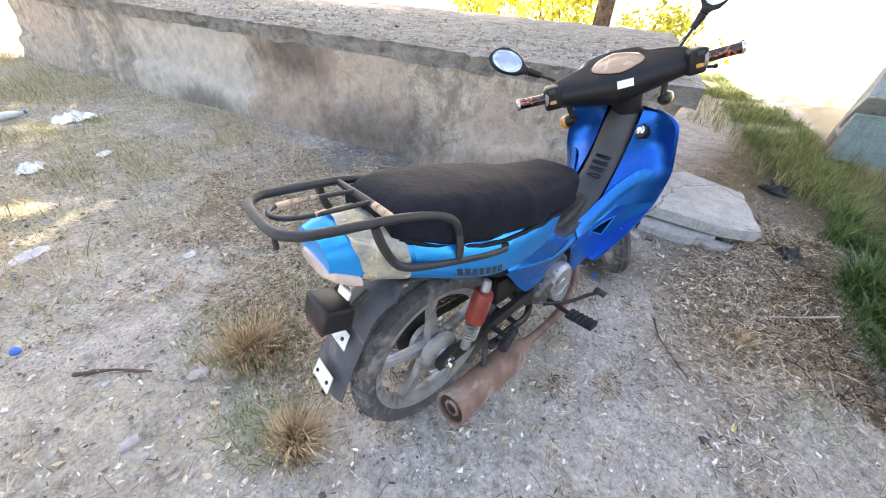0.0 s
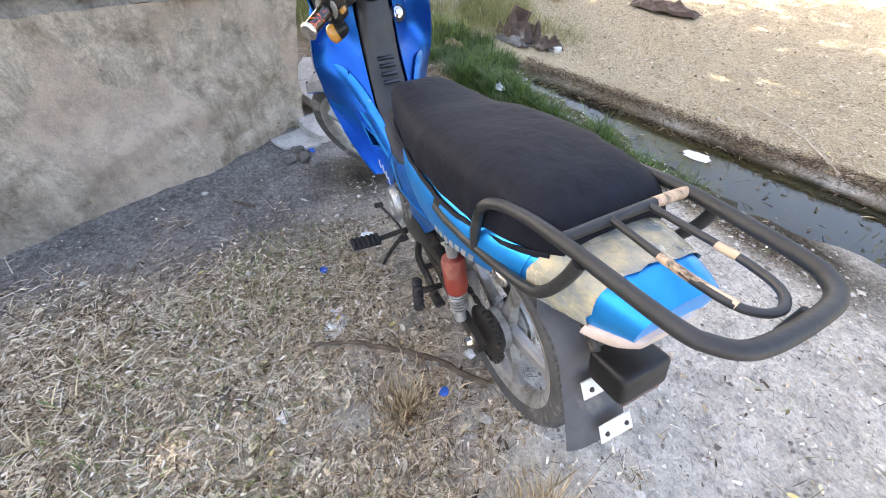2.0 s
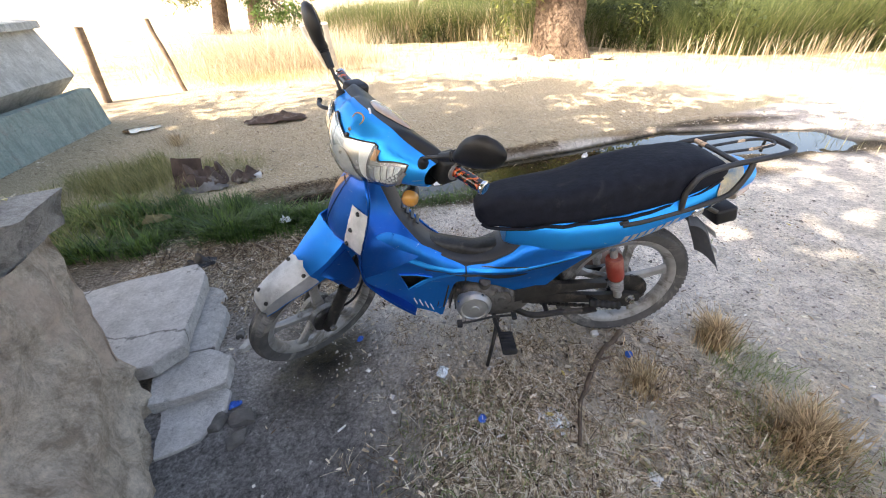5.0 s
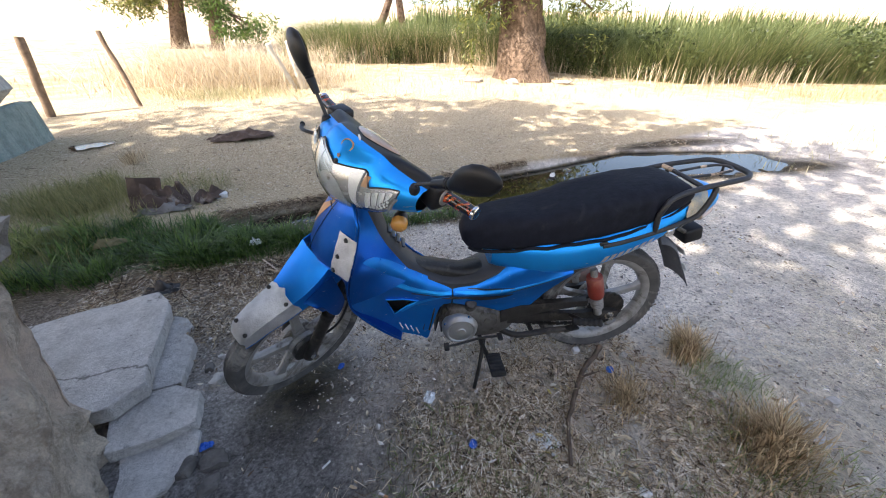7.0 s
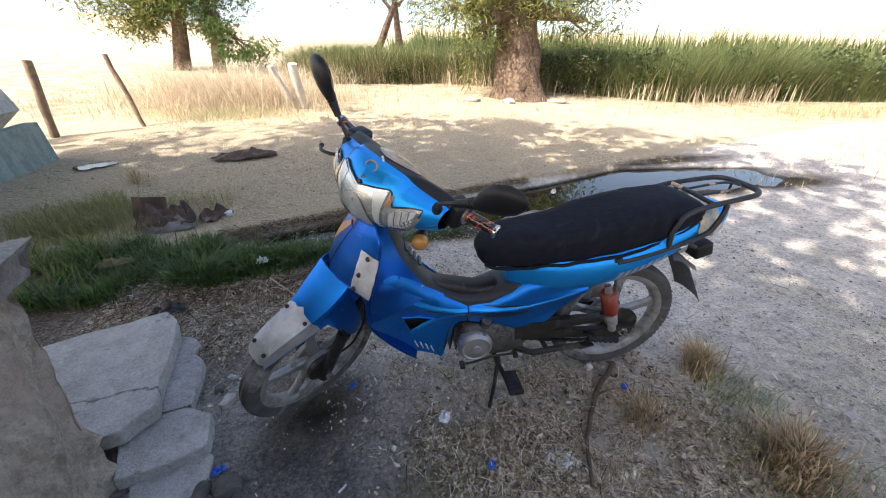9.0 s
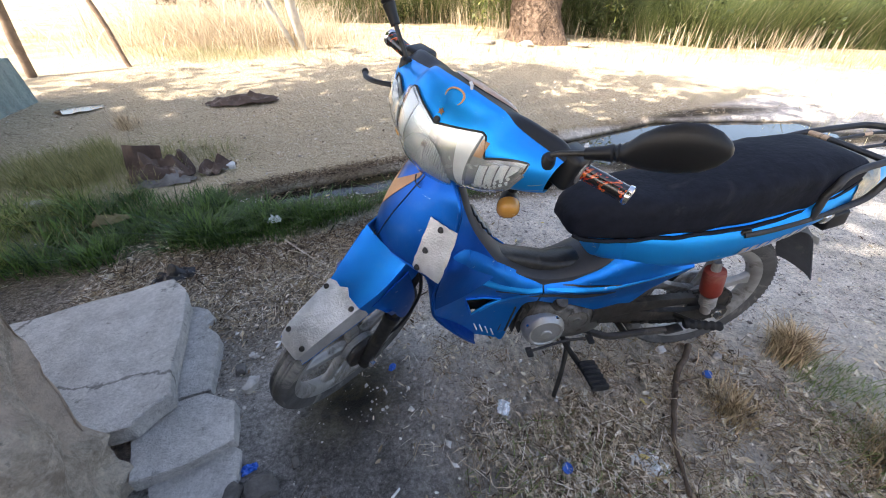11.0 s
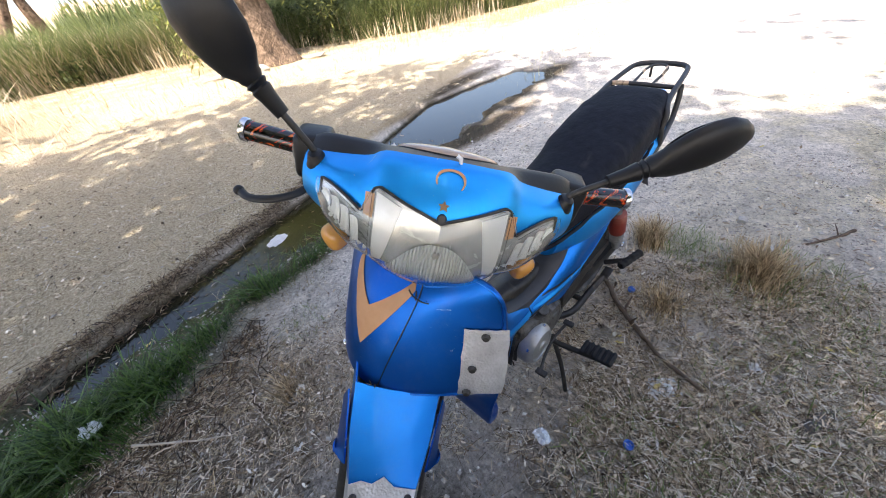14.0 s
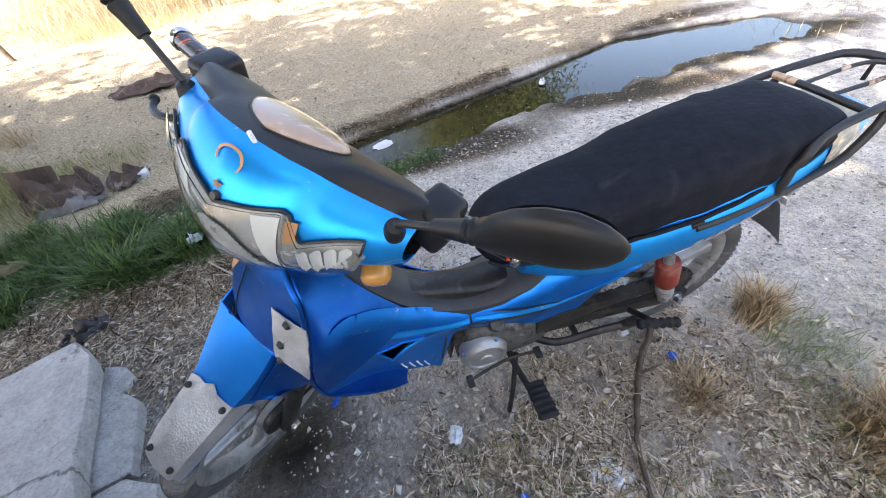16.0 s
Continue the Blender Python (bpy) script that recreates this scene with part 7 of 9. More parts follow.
def profile_point(table, y, k):
    """A point of a cowl at side position y; k runs from 0 at the top to 1 below."""
    cols = sorted(table)
    n = len(table[0.0]) - 1
    rows = [(c, *[v for p in table[c] for v in p]) for c in cols]
    vals = smooth_table(rows, abs(y))
    pts = [(vals[2 * i], vals[2 * i + 1]) for i in range(n + 1)]
    t = min(max(k, 0.0), 1.0) * n
    x, z = smooth_table([(i, *p) for i, p in enumerate(pts)], t)
    return Vector((x, y, z))


def cowl_out(y, k, off):
    p = profile_point(FRONT_PROFILE, y, k)
    a, b = profile_point(FRONT_PROFILE, y, k - 0.03), profile_point(FRONT_PROFILE, y, k + 0.03)
    c, d = profile_point(FRONT_PROFILE, y - 0.006, k), profile_point(FRONT_PROFILE, y + 0.006, k)
    nrm = (d - c).cross(b - a).normalized()
    if nrm.x < 0:
        nrm = -nrm
    return p + nrm * off


def lamp_top(y):
    """Upper edge of the lamp glass: a zigzag with a notch at each side."""
    return lerp_table([(0.0, 0.405), (0.088, 0.300), (0.096, 0.315), (0.112, 0.470), (0.150, 0.395), (0.182, 0.335)], abs(y))[0]


def lamp_low(y):
    return lerp_table([(0.0, 0.90), (0.08, 0.89), (0.13, 0.84), (0.165, 0.68), (0.182, 0.42)], abs(y))[0]


def facet(y, k):
    """The lamp's bowl: hollow in the middle of the main lamp, even in the side lamps."""
    a = abs(y)
    return 0.004 * (a / 0.09) ** 2 + 0.002 * abs(k / 7 - 1) if a < 0.091 else 0.0015


def bars():
    ys = [-0.222 + 0.444 * i / 48 for i in range(49)]
    bm = sheet(bmesh.new(), [[profile_point(FRONT_PROFILE, y, k / 24) for k in range(25)] for y in ys], 0.003)
    cowl = bpart("handlebar_cowl", bm, BLUE_LIT, None, "bright blue headlamp cowl with scuffs", 45, "bar")
    bm = sheet(bmesh.new(), [[profile_point(REAR_PROFILE, y, k / 20) for k in range(21)] for y in ys], 0.003)
    rear = bpart("rear_cowl", bm, PLASTIC, cowl, "black plastic instrument cowl", 45, "bar")
    # headlamp: reflector, three glasses, dark sealing line
    ly = [-0.180 + 0.360 * i / 120 for i in range(121)]
    bm = sheet(bmesh.new(), [[cowl_out(y, lamp_top(y) + (lamp_low(y) - lamp_top(y)) * k / 14, 0.0012 + facet(y, k)) for k in range(15)] for y in ly])
    head = bpart("headlamp", bm, LAMP_BOWL, cowl, "clear headlamp with fluted glass", 12, "bar")
    for a, b, nm in ((-0.090, 0.090, "main_glass"), (0.094, 0.181, "side_glass"), (-0.181, -0.094, "side_glass")):
        cols = [a + (b - a) * i / 30 for i in range(31)]
        bm = sheet(bmesh.new(), [[cowl_out(y, lamp_top(y) + (lamp_low(y) - lamp_top(y)) * k / 12, 0.0125 + 0.006 * math.sin(math.pi * k / 12) * math.sin(math.pi * i / 30)) for k in range(13)] for i, y in enumerate(cols)], 0.0015)
        bpart(nm, bm, LAMP_GLASS, head, "", 60, "bar")
    bm = bmesh.new()
    rim = [cowl_out(y, lamp_top(y) - 0.008, 0.004) for y in ly] + [cowl_out(y, lamp_low(y) + 0.012, 0.004) for y in ly[::-1]]
    tube(bm, rim, 0.0022, 6, True)
    bpart("lamp_seal", bm, OILY, head, "grimy dark sealing strip", 60, "bar")
    bm = bmesh.new()
    tube(bm, [cowl_out(y, lamp_low(y) + 0.03, 0.002) for y in ly], 0.007, 8)
    bpart("lamp_chin", bm, ALLOY, head, "", 60, "bar")
    # fluted half-round lens below the bulb, and the vertical fold to each side of it, whitened for reflected sky
    rows = []
    for i in range(121):
        y = -0.071 + 0.142 * i / 120
        top = 0.865 - 0.37 * math.sqrt(max(0.0, 1 - (y / 0.0715) ** 2))
        rows.append([cowl_out(y, top + (0.875 - top) * k / 4, 0.0075 + 0.004 * math.sin(math.pi * k / 4) + 0.0013 * math.sin(i * math.pi / 2)) for k in range(5)])
    bpart("fluted_lens", sheet(bmesh.new(), rows), FLUTES, head, "", 25, "bar")
    for s in (-1, 1):
        rows = []
        for i in range(6):
            rows.append([])
            for k in range(9):
                y = 0.0885 - (0.034 - 0.027 * k / 8) * i / 5
                top = lamp_top(y) + 0.02
                rows[-1].append(cowl_out(s * y, top + (0.80 - top) * k / 8, 0.0100 - 0.004 * i / 5))
        bpart("reflector_fold", sheet(bmesh.new(), rows, 0.0012), REFLECTOR, head, "", 20, "bar")
        for k in range(14):
            y = s * (0.106 + 0.0095 * (k // 2))
            bm = bmesh.new()
            kk = lamp_low(y) - 0.045 - 0.060 * (k % 2)
            lathe(bm, [(0.0, 0.0040), (0.0030, 0.0030), (0.0040, 0.0)], cowl_out(y, kk, 0.003), (1, s * 0.6, 0.1), 8)
            bpart("small_bead", bm, REFLECTOR, head, "", 40, "bar")
    for s in (-1, 1):
        # tan patches at the notches
        rows = [[cowl_out(s * (0.094 + 0.013 * i / 3), lamp_top(0.1) - 0.02 + 0.13 * k / 5, 0.006) for k in range(6)] for i in range(4)]
        bpart("notch_patch", sheet(bmesh.new(), rows, 0.001), DECAL, cowl, "", 50, "bar")
        # bulb housing and rows of small facets in the side lamps
        for k in range(4):
            y0 = 0.110 + 0.0158 * k
            rows = []
            for i in range(5):
                y = y0 + 0.0135 * i / 4
                t0, t1 = lamp_top(y) + 0.05, lamp_low(y) - 0.15
                rows.append([cowl_out(s * y, t0 + (t1 - t0) * j / 4, 0.0032 + 0.006 * (abs(i - 2) / 2) ** 2 + 0.003 * (abs(j - 2) / 2) ** 2) for j in range(5)])
            bpart("side_reflector", sheet(bmesh.new(), rows), REFLECTOR, head, "", 20, "bar")
    bm = bmesh.new()
    lathe(bm, [(0.0, 0.005), (0.005, 0.004), (0.007, 0.0)], cowl_out(0.0, 0.545, 0.005), (1, 0, 0.15), 20)
    bpart("bulb", bm, ALLOY, head, "", 40, "bar")
    # painted crescent and star on the brow
    rows = []
    for i in range(25):
        a = radians(-35 + 240 * i / 24)
        w = 0.0040 * math.sin(math.pi * (i + 0.6) / 25.2) + 0.0012
        rows.append([cowl_out(0.004 + (0.0195 + w * k) * math.cos(a), 0.190 - (0.0195 + w * k) * math.sin(a) / 0.30, 0.0018) for k in (-0.5, 0, 0.5)])
    bpart("crescent_mark", sheet(bmesh.new(), rows, 0.0008), DECAL, cowl, "", 60, "bar")
    bm = bmesh.new()
    ring = [cowl_out((0.0085 if i % 2 == 0 else 0.004) * math.sin(i * math.pi / 5), 0.318 - (0.0085 if i % 2 == 0 else 0.004) * math.cos(i * math.pi / 5) / 0.30, 0.002) for i in range(10)]
    bm.faces.new([bm.verts.new(p) for p in ring])
    bmesh.ops.solidify(bm, geom=list(bm.faces), thickness=0.0008)
    bpart("star_mark", bm, DECAL, cowl, "", 30, "bar")
    bm = bmesh.new()
    lathe(bm, [(0.0, 0.003), (0.005, 0.003), (0.007, 0.0), (0.007, -0.004)], cowl_out(0.0, 0.375, 0.002), (1, 0, 0.8), 10)
    bpart("screw", bm, OILY, cowl, "", 40, "bar")
    # instrument cover: a long browned oval dome
    rings = []
    for f, h in ((1.0, -0.006), (1.0, 0.002), (0.96, 0.005), (0.80, 0.008), (0.55, 0.010), (0.25, 0.011), (0.05, 0.0112)):
        ring = []
        for j in range(36):
            a = 2 * math.pi * j / 36
            y, v = 0.084 * f * math.cos(a), 0.043 * f * math.sin(a) * (1 - 0.25 * abs(math.cos(a)))
            p = profile_point(REAR_PROFILE, y, 0.245 + v / 0.27)
            ring.append(p + Vector((-0.62, 0, 0.78)) * h)
        rings.append(ring)
    bpart("gauge_cover", add_rings(bmesh.new(), rings), GAUGE, rear, "sun-browned oval instrument cover", 50, "bar")
    bm = bmesh.new()
    tube(bm, [p + Vector((-0.62, 0, 0.78)) * 0.004 for p in rings[0]], 0.004, 6, True)
    bpart("gauge_rim", bm, PLASTIC, rear, "", 60, "bar")
    bm = bmesh.new()
    box(bm, (0.003, 0.052, 0.024), Matrix.Translation(profile_point(REAR_PROFILE, 0.0, 0.56) + Vector((-0.003, -0.01, 0))) @ pose(0, 0, 0, 0, 8, 0), 0.001)
    bpart("paper_label", bm, WHITE, rear, "small white paper label", 30, "bar")
    bm = bmesh.new()
    tube(bm, [(0.946, 0.016, 1.022), (0.946, 0.014, 1.034), (0.944, 0.008, 1.036)], 0.0030, 7)
    bpart("white_wire_tie", bm, WHITE, cowl, "", 60, "bar")
    for s in (-1, 1):
        # switch box, grip, end cap
        bm = bmesh.new()
        box(bm, (0.066, 0.060, 0.074), Matrix.Translation((0.852, s * 0.224, 0.941)) @ pose(0, 0, 0, 0, -8, -s * 6), 0.012, 3)
        sw = bpart("switch_box", bm, PLASTIC, cowl, "black switch box with yellow marks", 40, "bar")
        for k, (dz, mt) in enumerate(((0.014, PLASTIC_GREY), (-0.014, ORANGE))):
            bm = bmesh.new()
            box(bm, (0.010, 0.022, 0.012), Matrix.Translation((0.817, s * 0.228, 0.944 + dz * 1.2)), 0.003)
            bpart("switch_button", bm, mt, sw, "", 30, "bar")
        a, b = Vector((0.843, s * 0.246, 0.943)), Vector((0.832, s * 0.352, 0.946))
        n = (b - a).length
        bm = bmesh.new()
        lathe(bm, [(0.0, -0.02), (0.013, -0.02), (0.013, 0.0), (0.024, 0.0), (0.024, 0.006), (0.0165, 0.009), (0.0165, n - 0.008), (0.0165, n - 0.006), (0.0, n - 0.006)], a, b - a, 20)
        gr = bpart("grip", bm, FLAMES, cowl, "glossy black grip with red flame print", 40, "bar")
        bm = bmesh.new()
        lathe(bm, [(0.0175, n - 0.009), (0.0195, n - 0.006), (0.0195, n), (0.016, n + 0.003), (0.0, n + 0.002)], a, b - a, 20)
        bpart("grip_end", bm, CHROME, gr, "", 40, "bar")
        bm = bmesh.new()
        lathe(bm, [(0.0, -0.002), (0.026, -0.002), (0.028, 0.002), (0.028, 0.008), (0.018, 0.010)], a, b - a, 20)
        bpart("grip_collar", bm, ALLOY, gr, "", 40, "bar")
        # indicator
        c = Vector((0.940, s * 0.178, 0.835))
        bm = bmesh.new()
        ax = Vector((0.75, s * 0.6, -0.15)).normalized()
        lathe(bm, [(0.022, -0.020), (0.025, -0.014), (0.025, 0.0), (0.023, 0.005), (0.018, 0.010), (0.010, 0.012), (0.0, 0.013)], c, ax, 24)
        ind = bpart("indicator", bm, ORANGE, cowl, "round amber turn indicator", 40, "bar")
        bm = bmesh.new()
        lathe(bm, [(0.0, -0.052), (0.012, -0.050), (0.019, -0.038), (0.023, -0.022), (0.023, -0.016)], c, ax, 20)
        tube(bm, [c - ax * 0.04, Vector((0.915, s * 0.165, 0.895))], 0.010, 8)
        bpart("indicator_housing", bm, PLASTIC, ind, "", 40, "bar")
    # brake lever
    bm = bmesh.new()
    tube(bm, smoothed([(0.885, -0.205, 0.928), (0.925, -0.225, 0.915), (0.950, -0.26, 0.912), (0.948, -0.30, 0.904), (0.932, -0.324, 0.900)], 5), 0.0065, 8, False, 0.8)
    bmesh.ops.create_icosphere(bm, subdivisions=2, radius=0.0085, matrix=Matrix.Translation((0.931, -0.326, 0.900)))
    bpart("brake_lever", bm, PLASTIC, cowl, "", 50, "bar")


bars()


def mirror(s, tip):
    base = Vector((0.912, s * 0.197, 0.972))
    tip = Vector(tip)
    d = (tip - base)
    ln = d.length * (1.06 if s < 0 else 1.02)
    d.normalize()
    bm = bmesh.new()
    lathe(bm, [(0.0, 0.0), (0.017, 0.0), (0.018, 0.010), (0.014, 0.018), (0.011, 0.026), (0.0, 0.030)], base + Vector((0, 0, -0.016)), (0.1, s * 0.2, 1), 16)
    foot = bpart("mirror", bm, PLASTIC, None, "black rear-view mirror on a stalk", 40, "bar")
    bm = bmesh.new()
    kink = base + Vector((0.0, s * 0.012, 0.018))
    tube(bm, smoothed([base, kink, kink + d * 0.05, kink + d * 0.075], 4), 0.0052, 9)
    bpart("stalk", bm, OILY, foot, "", 50, "bar")
    # rubber boot and housing in one tapering run
    face = Vector((-1.0, s * 0.10, 0.30))
    face = (face - d * face.dot(d)).normalized()
    wide = d.cross(face).normalized()
    c0 = kink + d * 0.052
    run = ln - 0.078
    rows = [(0.0, 0.010, 0.010, 0.0), (0.03, 0.012, 0.012, 0.0), (0.045, 0.0145, 0.014, 0.0), (0.048, 0.012, 0.012, 0.0), (0.054, 0.0155, 0.015, 0.0), (0.057, 0.013, 0.013, 0.0), (0.063, 0.0165, 0.016, 0.0), (0.068, 0.018, 0.016, 0.0), (0.085, 0.027, 0.018, 0.002), (0.11, 0.034, 0.021, 0.005), (0.14, 0.037, 0.022, 0.006), (0.165, 0.034, 0.020, 0.005), (0.185, 0.024, 0.015, 0.003), (0.197, 0.012, 0.009, 0.001), (0.201, 0.004, 0.003, 0.0)]
    sc = run / 0.201 * 1.0
    rings = []
    for t, w, h, sh in rows:
        ring = []
        for j in range(24):
            a = 2 * math.pi * j / 24
            cc, ss = math.cos(a), math.sin(a)
            deep = h * (0.45 if ss > 0 and t > 0.07 else 1.0)
            big = (1.32 if s < 0 else 1.12) if t > 0.07 else 1.0
            ring.append(c0 + d * t * sc + wide * (w * big * cc + sh * s) + face * (deep * ss))
        rings.append(ring)
    bpart("housing", add_rings(bmesh.new(), rings), PLASTIC, foot, "", 40, "bar")
    bm = bmesh.new()
    pts = []
    for j in range(32):
        a = 2 * math.pi * j / 32
        pts.append(c0 + d * (0.134 + 0.056 * math.cos(a)) * sc + wide * (0.029 * (1.32 if s < 0 else 1.12) * math.sin(a) + 0.005 * s) + face * 0.0105)
    bm.faces.new([bm.verts.new(p) for p in pts])
    bmesh.ops.solidify(bm, geom=list(bm.faces), thickness=0.0015)
    bpart("mirror_pane", bm, MIRROR, foot, "", 20, "bar")


mirror(1, (0.880, 0.428, 1.112))
mirror(-1, (0.905, -0.350, 1.152))
tagged(bike, "battered blue step-through motorcycle leaning on its stand", "motorcycle")

# ---- what lies on the ground ----
def zone(x, y):
    """How much straw lies here (0 to 1), and how much the soil is ash."""
    s = 1.1 - math.hypot((x - 0.32) / 0.84, (y - 1.0) / 1.05) + wob((x, y, 7), 3, 0.6) + wob((x, y, 17), 9, 0.6)
    s2 = 0.55 - math.hypot((x + 1.4) / 2.6, (y - 4.6) / 3.0) + wob((x, y, 7), 2, 0.3)
    s3 = 1.3 - math.hypot((x - 1.75) / 0.95, (y + 0.66) / 0.36) + wob((x, y, 9), 4, 0.35)
    a = 1.15 - math.hypot((x - 1.40) / 0.66, (y - 0.92) / 0.98) + wob((x, y, 7), 3, 0.3)
    clamp = lambda v: max(0.0, min(1.0, v * 2.2))
    ash = clamp(a)
    return max(clamp(s), 0.8 * clamp(s2), 0.4 * clamp(s3)) * (1 - 0.85 * ash), ash


def in_platform(x, y):
    p = Vector((x, y, 0)) - W0
    return p.dot(D2) > -0.17 and p.dot(D1) > -0.02


def litter_material(name, stops, rough=0.8):
    mat, n, l, b = nodes_of(name)
    geo = n.new("ShaderNodeNewGeometry")
    l.new(ramp(n, l, geo.outputs["Random Per Island"], stops), b.inputs["Base Color"])
    b.inputs["Roughness"].default_value = rough
    b.inputs["Specular IOR Level"].default_value = 0.25
    return mat


CHIPS = litter_material("straw_and_chips", [(0.0, (0.03, 0.02, 0.013)), (0.30, (0.19, 0.13, 0.08)), (0.60, (0.54, 0.42, 0.285)), (0.84, (0.82, 0.71, 0.54)), (1.0, (0.90, 0.85, 0.77))])
GRIT = litter_material("mixed_gravel", [(0.0, (0.10, 0.09, 0.08)), (0.3, (0.36, 0.34, 0.31)), (0.8, (0.54, 0.51, 0.47)), (1.0, (0.76, 0.74, 0.70))], 0.9)
DRY_LEAF = litter_material("fallen_leaves", [(0.0, (0.20, 0.145, 0.085)), (0.4, (0.48, 0.40, 0.28)), (0.9, (0.64, 0.58, 0.46)), (1.0, (0.64, 0.52, 0.16))], 0.7)


def build_straw():
    rng = random.Random(61)
    verts, faces = [], []
    made = 0
    while made < 150000:
        if made < 82000:
            x, y = rng.uniform(-1.6, 2.6), rng.uniform(-1.5, 3.2)
        else:
            x, y = (rng.uniform(-3.2, 3.2), rng.uniform(-4.6, 5.5)) if made < 98000 else (rng.uniform(-3.0, 5.2), rng.uniform(-7.0, -2.2))
        if in_platform(x, y):
            continue
        s, ash = zone(x, y)
        if y < -2.46 + 0.36 * max(-2.0, min(x, 2.0)):
            s = 0.75
        if rng.random() > 0.035 + 0.93 * s - 0.05 * ash or ditch(x, y) > 0.3:
            continue
        near = math.hypot(x - 0.4, y - 0.2)
        chip = rng.random() < 0.16
        ln = (rng.uniform(0.008, 0.024) if chip else rng.choice((0.010, 0.014, 0.020, 0.030, 0.044, 0.055)) * rng.uniform(0.7, 1.4)) * (1.0 if near < 2 else 1.15 if y > -2.3 else 1.1)
        wd = (ln * rng.uniform(0.18, 0.42) if chip else rng.uniform(0.0009, 0.0021)) * (1.0 if near < 2 else 1.3 if y > -2 else 1.5)
        a, tilt, roll = rng.uniform(0, 6.283), rng.gauss(0, 0.22), rng.gauss(0, 0.5)
        d = Vector((math.cos(a) * math.cos(tilt), math.sin(a) * math.cos(tilt), math.sin(tilt)))
        w = Vector((-math.sin(a) * math.cos(roll), math.cos(a) * math.cos(roll), math.sin(roll)))
        c = Vector((x, y, ground_z(x, y) + 0.003 + abs(math.sin(tilt)) * ln / 2 + rng.random() * 0.007 * s))
        k = len(verts)
        b = Vector((0, 0, ln * rng.uniform(0, 0.12)))
        verts.extend((c - d * ln / 2 - w * wd / 2, c - d * ln / 2 + w * wd / 2, c + b + w * wd / 2, c + d * ln / 2 + w * wd / 4, c + d * ln / 2 - w * wd / 4, c + b - w * wd / 2))
        faces.extend(((k, k + 1, k + 2, k + 5), (k + 5, k + 2, k + 3, k + 4)))
        made += 1
    tagged(raw("straw_litter", verts, faces, CHIPS, None, False), "trampled straw, chaff and wood chips on the soil", "straw", kind="stuff")


def build_gravel():
    rng = random.Random(62)
    verts, faces = [], []
    made = 0
    octa = ((0, 2, 4), (2, 1, 4), (1, 3, 4), (3, 0, 4), (2, 0, 5), (1, 2, 5), (3, 1, 5), (0, 3, 5))
    while made < 26000:
        if made < 18000:
            x, y = rng.uniform(-1.7, 2.4), rng.uniform(-1.6, 2.2)
        else:
            x, y = rng.uniform(-3.5, 3.2), rng.uniform(-4.4, 4.5)
        if in_platform(x, y):
            continue
        s, ash = zone(x, y)
        if rng.random() > (1.0 - 0.75 * s) * (1 - 0.75 * ash):
            continue
        r = rng.choice((0.0018, 0.0025, 0.0030, 0.0035, 0.0045, 0.0065)) * rng.uniform(0.7, 1.4) * (1 - 0.35 * ash)
        if rng.random() < 0.012:
            r = rng.uniform(0.009, 0.016)
        z = ground_z(x, y) + r * 0.25
        a = rng.uniform(0, 6.283)
        ca, sa = math.cos(a), math.sin(a)
        k = len(verts)
        for ex, ey, ez in ((1, 0, 0), (-1, 0, 0), (0, 1, 0), (0, -1, 0), (0, 0, 1), (0, 0, -1)):
            q = rng.uniform(0.7, 1.25) * r
            ex, ey, ez = ex * 1.25 + rng.uniform(-0.3, 0.3), ey + rng.uniform(-0.3, 0.3), ez * 0.7 + rng.uniform(-0.15, 0.15)
            verts.append((x + (ex * ca - ey * sa) * q, y + (ex * sa + ey * ca) * q, z + ez * q))
        faces.extend(tuple(k + i for i in f) for f in octa)
        made += 1
    tagged(raw("gravel", verts, faces, GRIT, None, False), "loose grey and white grit and pebbles", "gravel", kind="stuff")


def build_fallen_leaves():
    rng = random.Random(63)
    verts, faces = [], []
    made = 0
    while made < 2000:
        x, y = (rng.gauss(0.4, 0.7), rng.gauss(0.7, 0.6)) if made < 900 else (rng.uniform(-2.0, 3.0), rng.uniform(-4.0, 4.0))
        if in_platform(x, y) or ditch(x, y) > 0.2 or zone(x, y)[1] > rng.uniform(0.0, 0.7):
            continue
        ln, a = rng.uniform(0.010, 0.034), rng.uniform(0, 6.283)
        d, w = Vector((math.cos(a), math.sin(a), 0)), Vector((-math.sin(a), math.cos(a), 0))
        c = Vector((x, y, ground_z(x, y) + 0.005))
        k = len(verts)
        wd = ln * rng.uniform(0.16, 0.5)
        for t, f, h in ((-0.5, 0.05, 0.004), (-0.2, 0.9, 0.006), (0.15, 1.0, 0.008), (0.5, 0.05, 0.012)):
            for sd in (-0.5, 0.0, 0.5):
                verts.append(c + d * ln * t + w * wd * f * sd + Vector((0, 0, h * rng.uniform(0.5, 1.2) + abs(sd) * 0.006)))
        for i in range(3):
            for j in range(2):
                faces.append((k + 3 * i + j, k + 3 * i + j + 1, k + 3 * i + j + 4, k + 3 * i + j + 3))
        made += 1
    tagged(raw("fallen_leaves", verts, faces, DRY_LEAF, None), "scattered pale dry willow leaves", "leaves", kind="stuff")


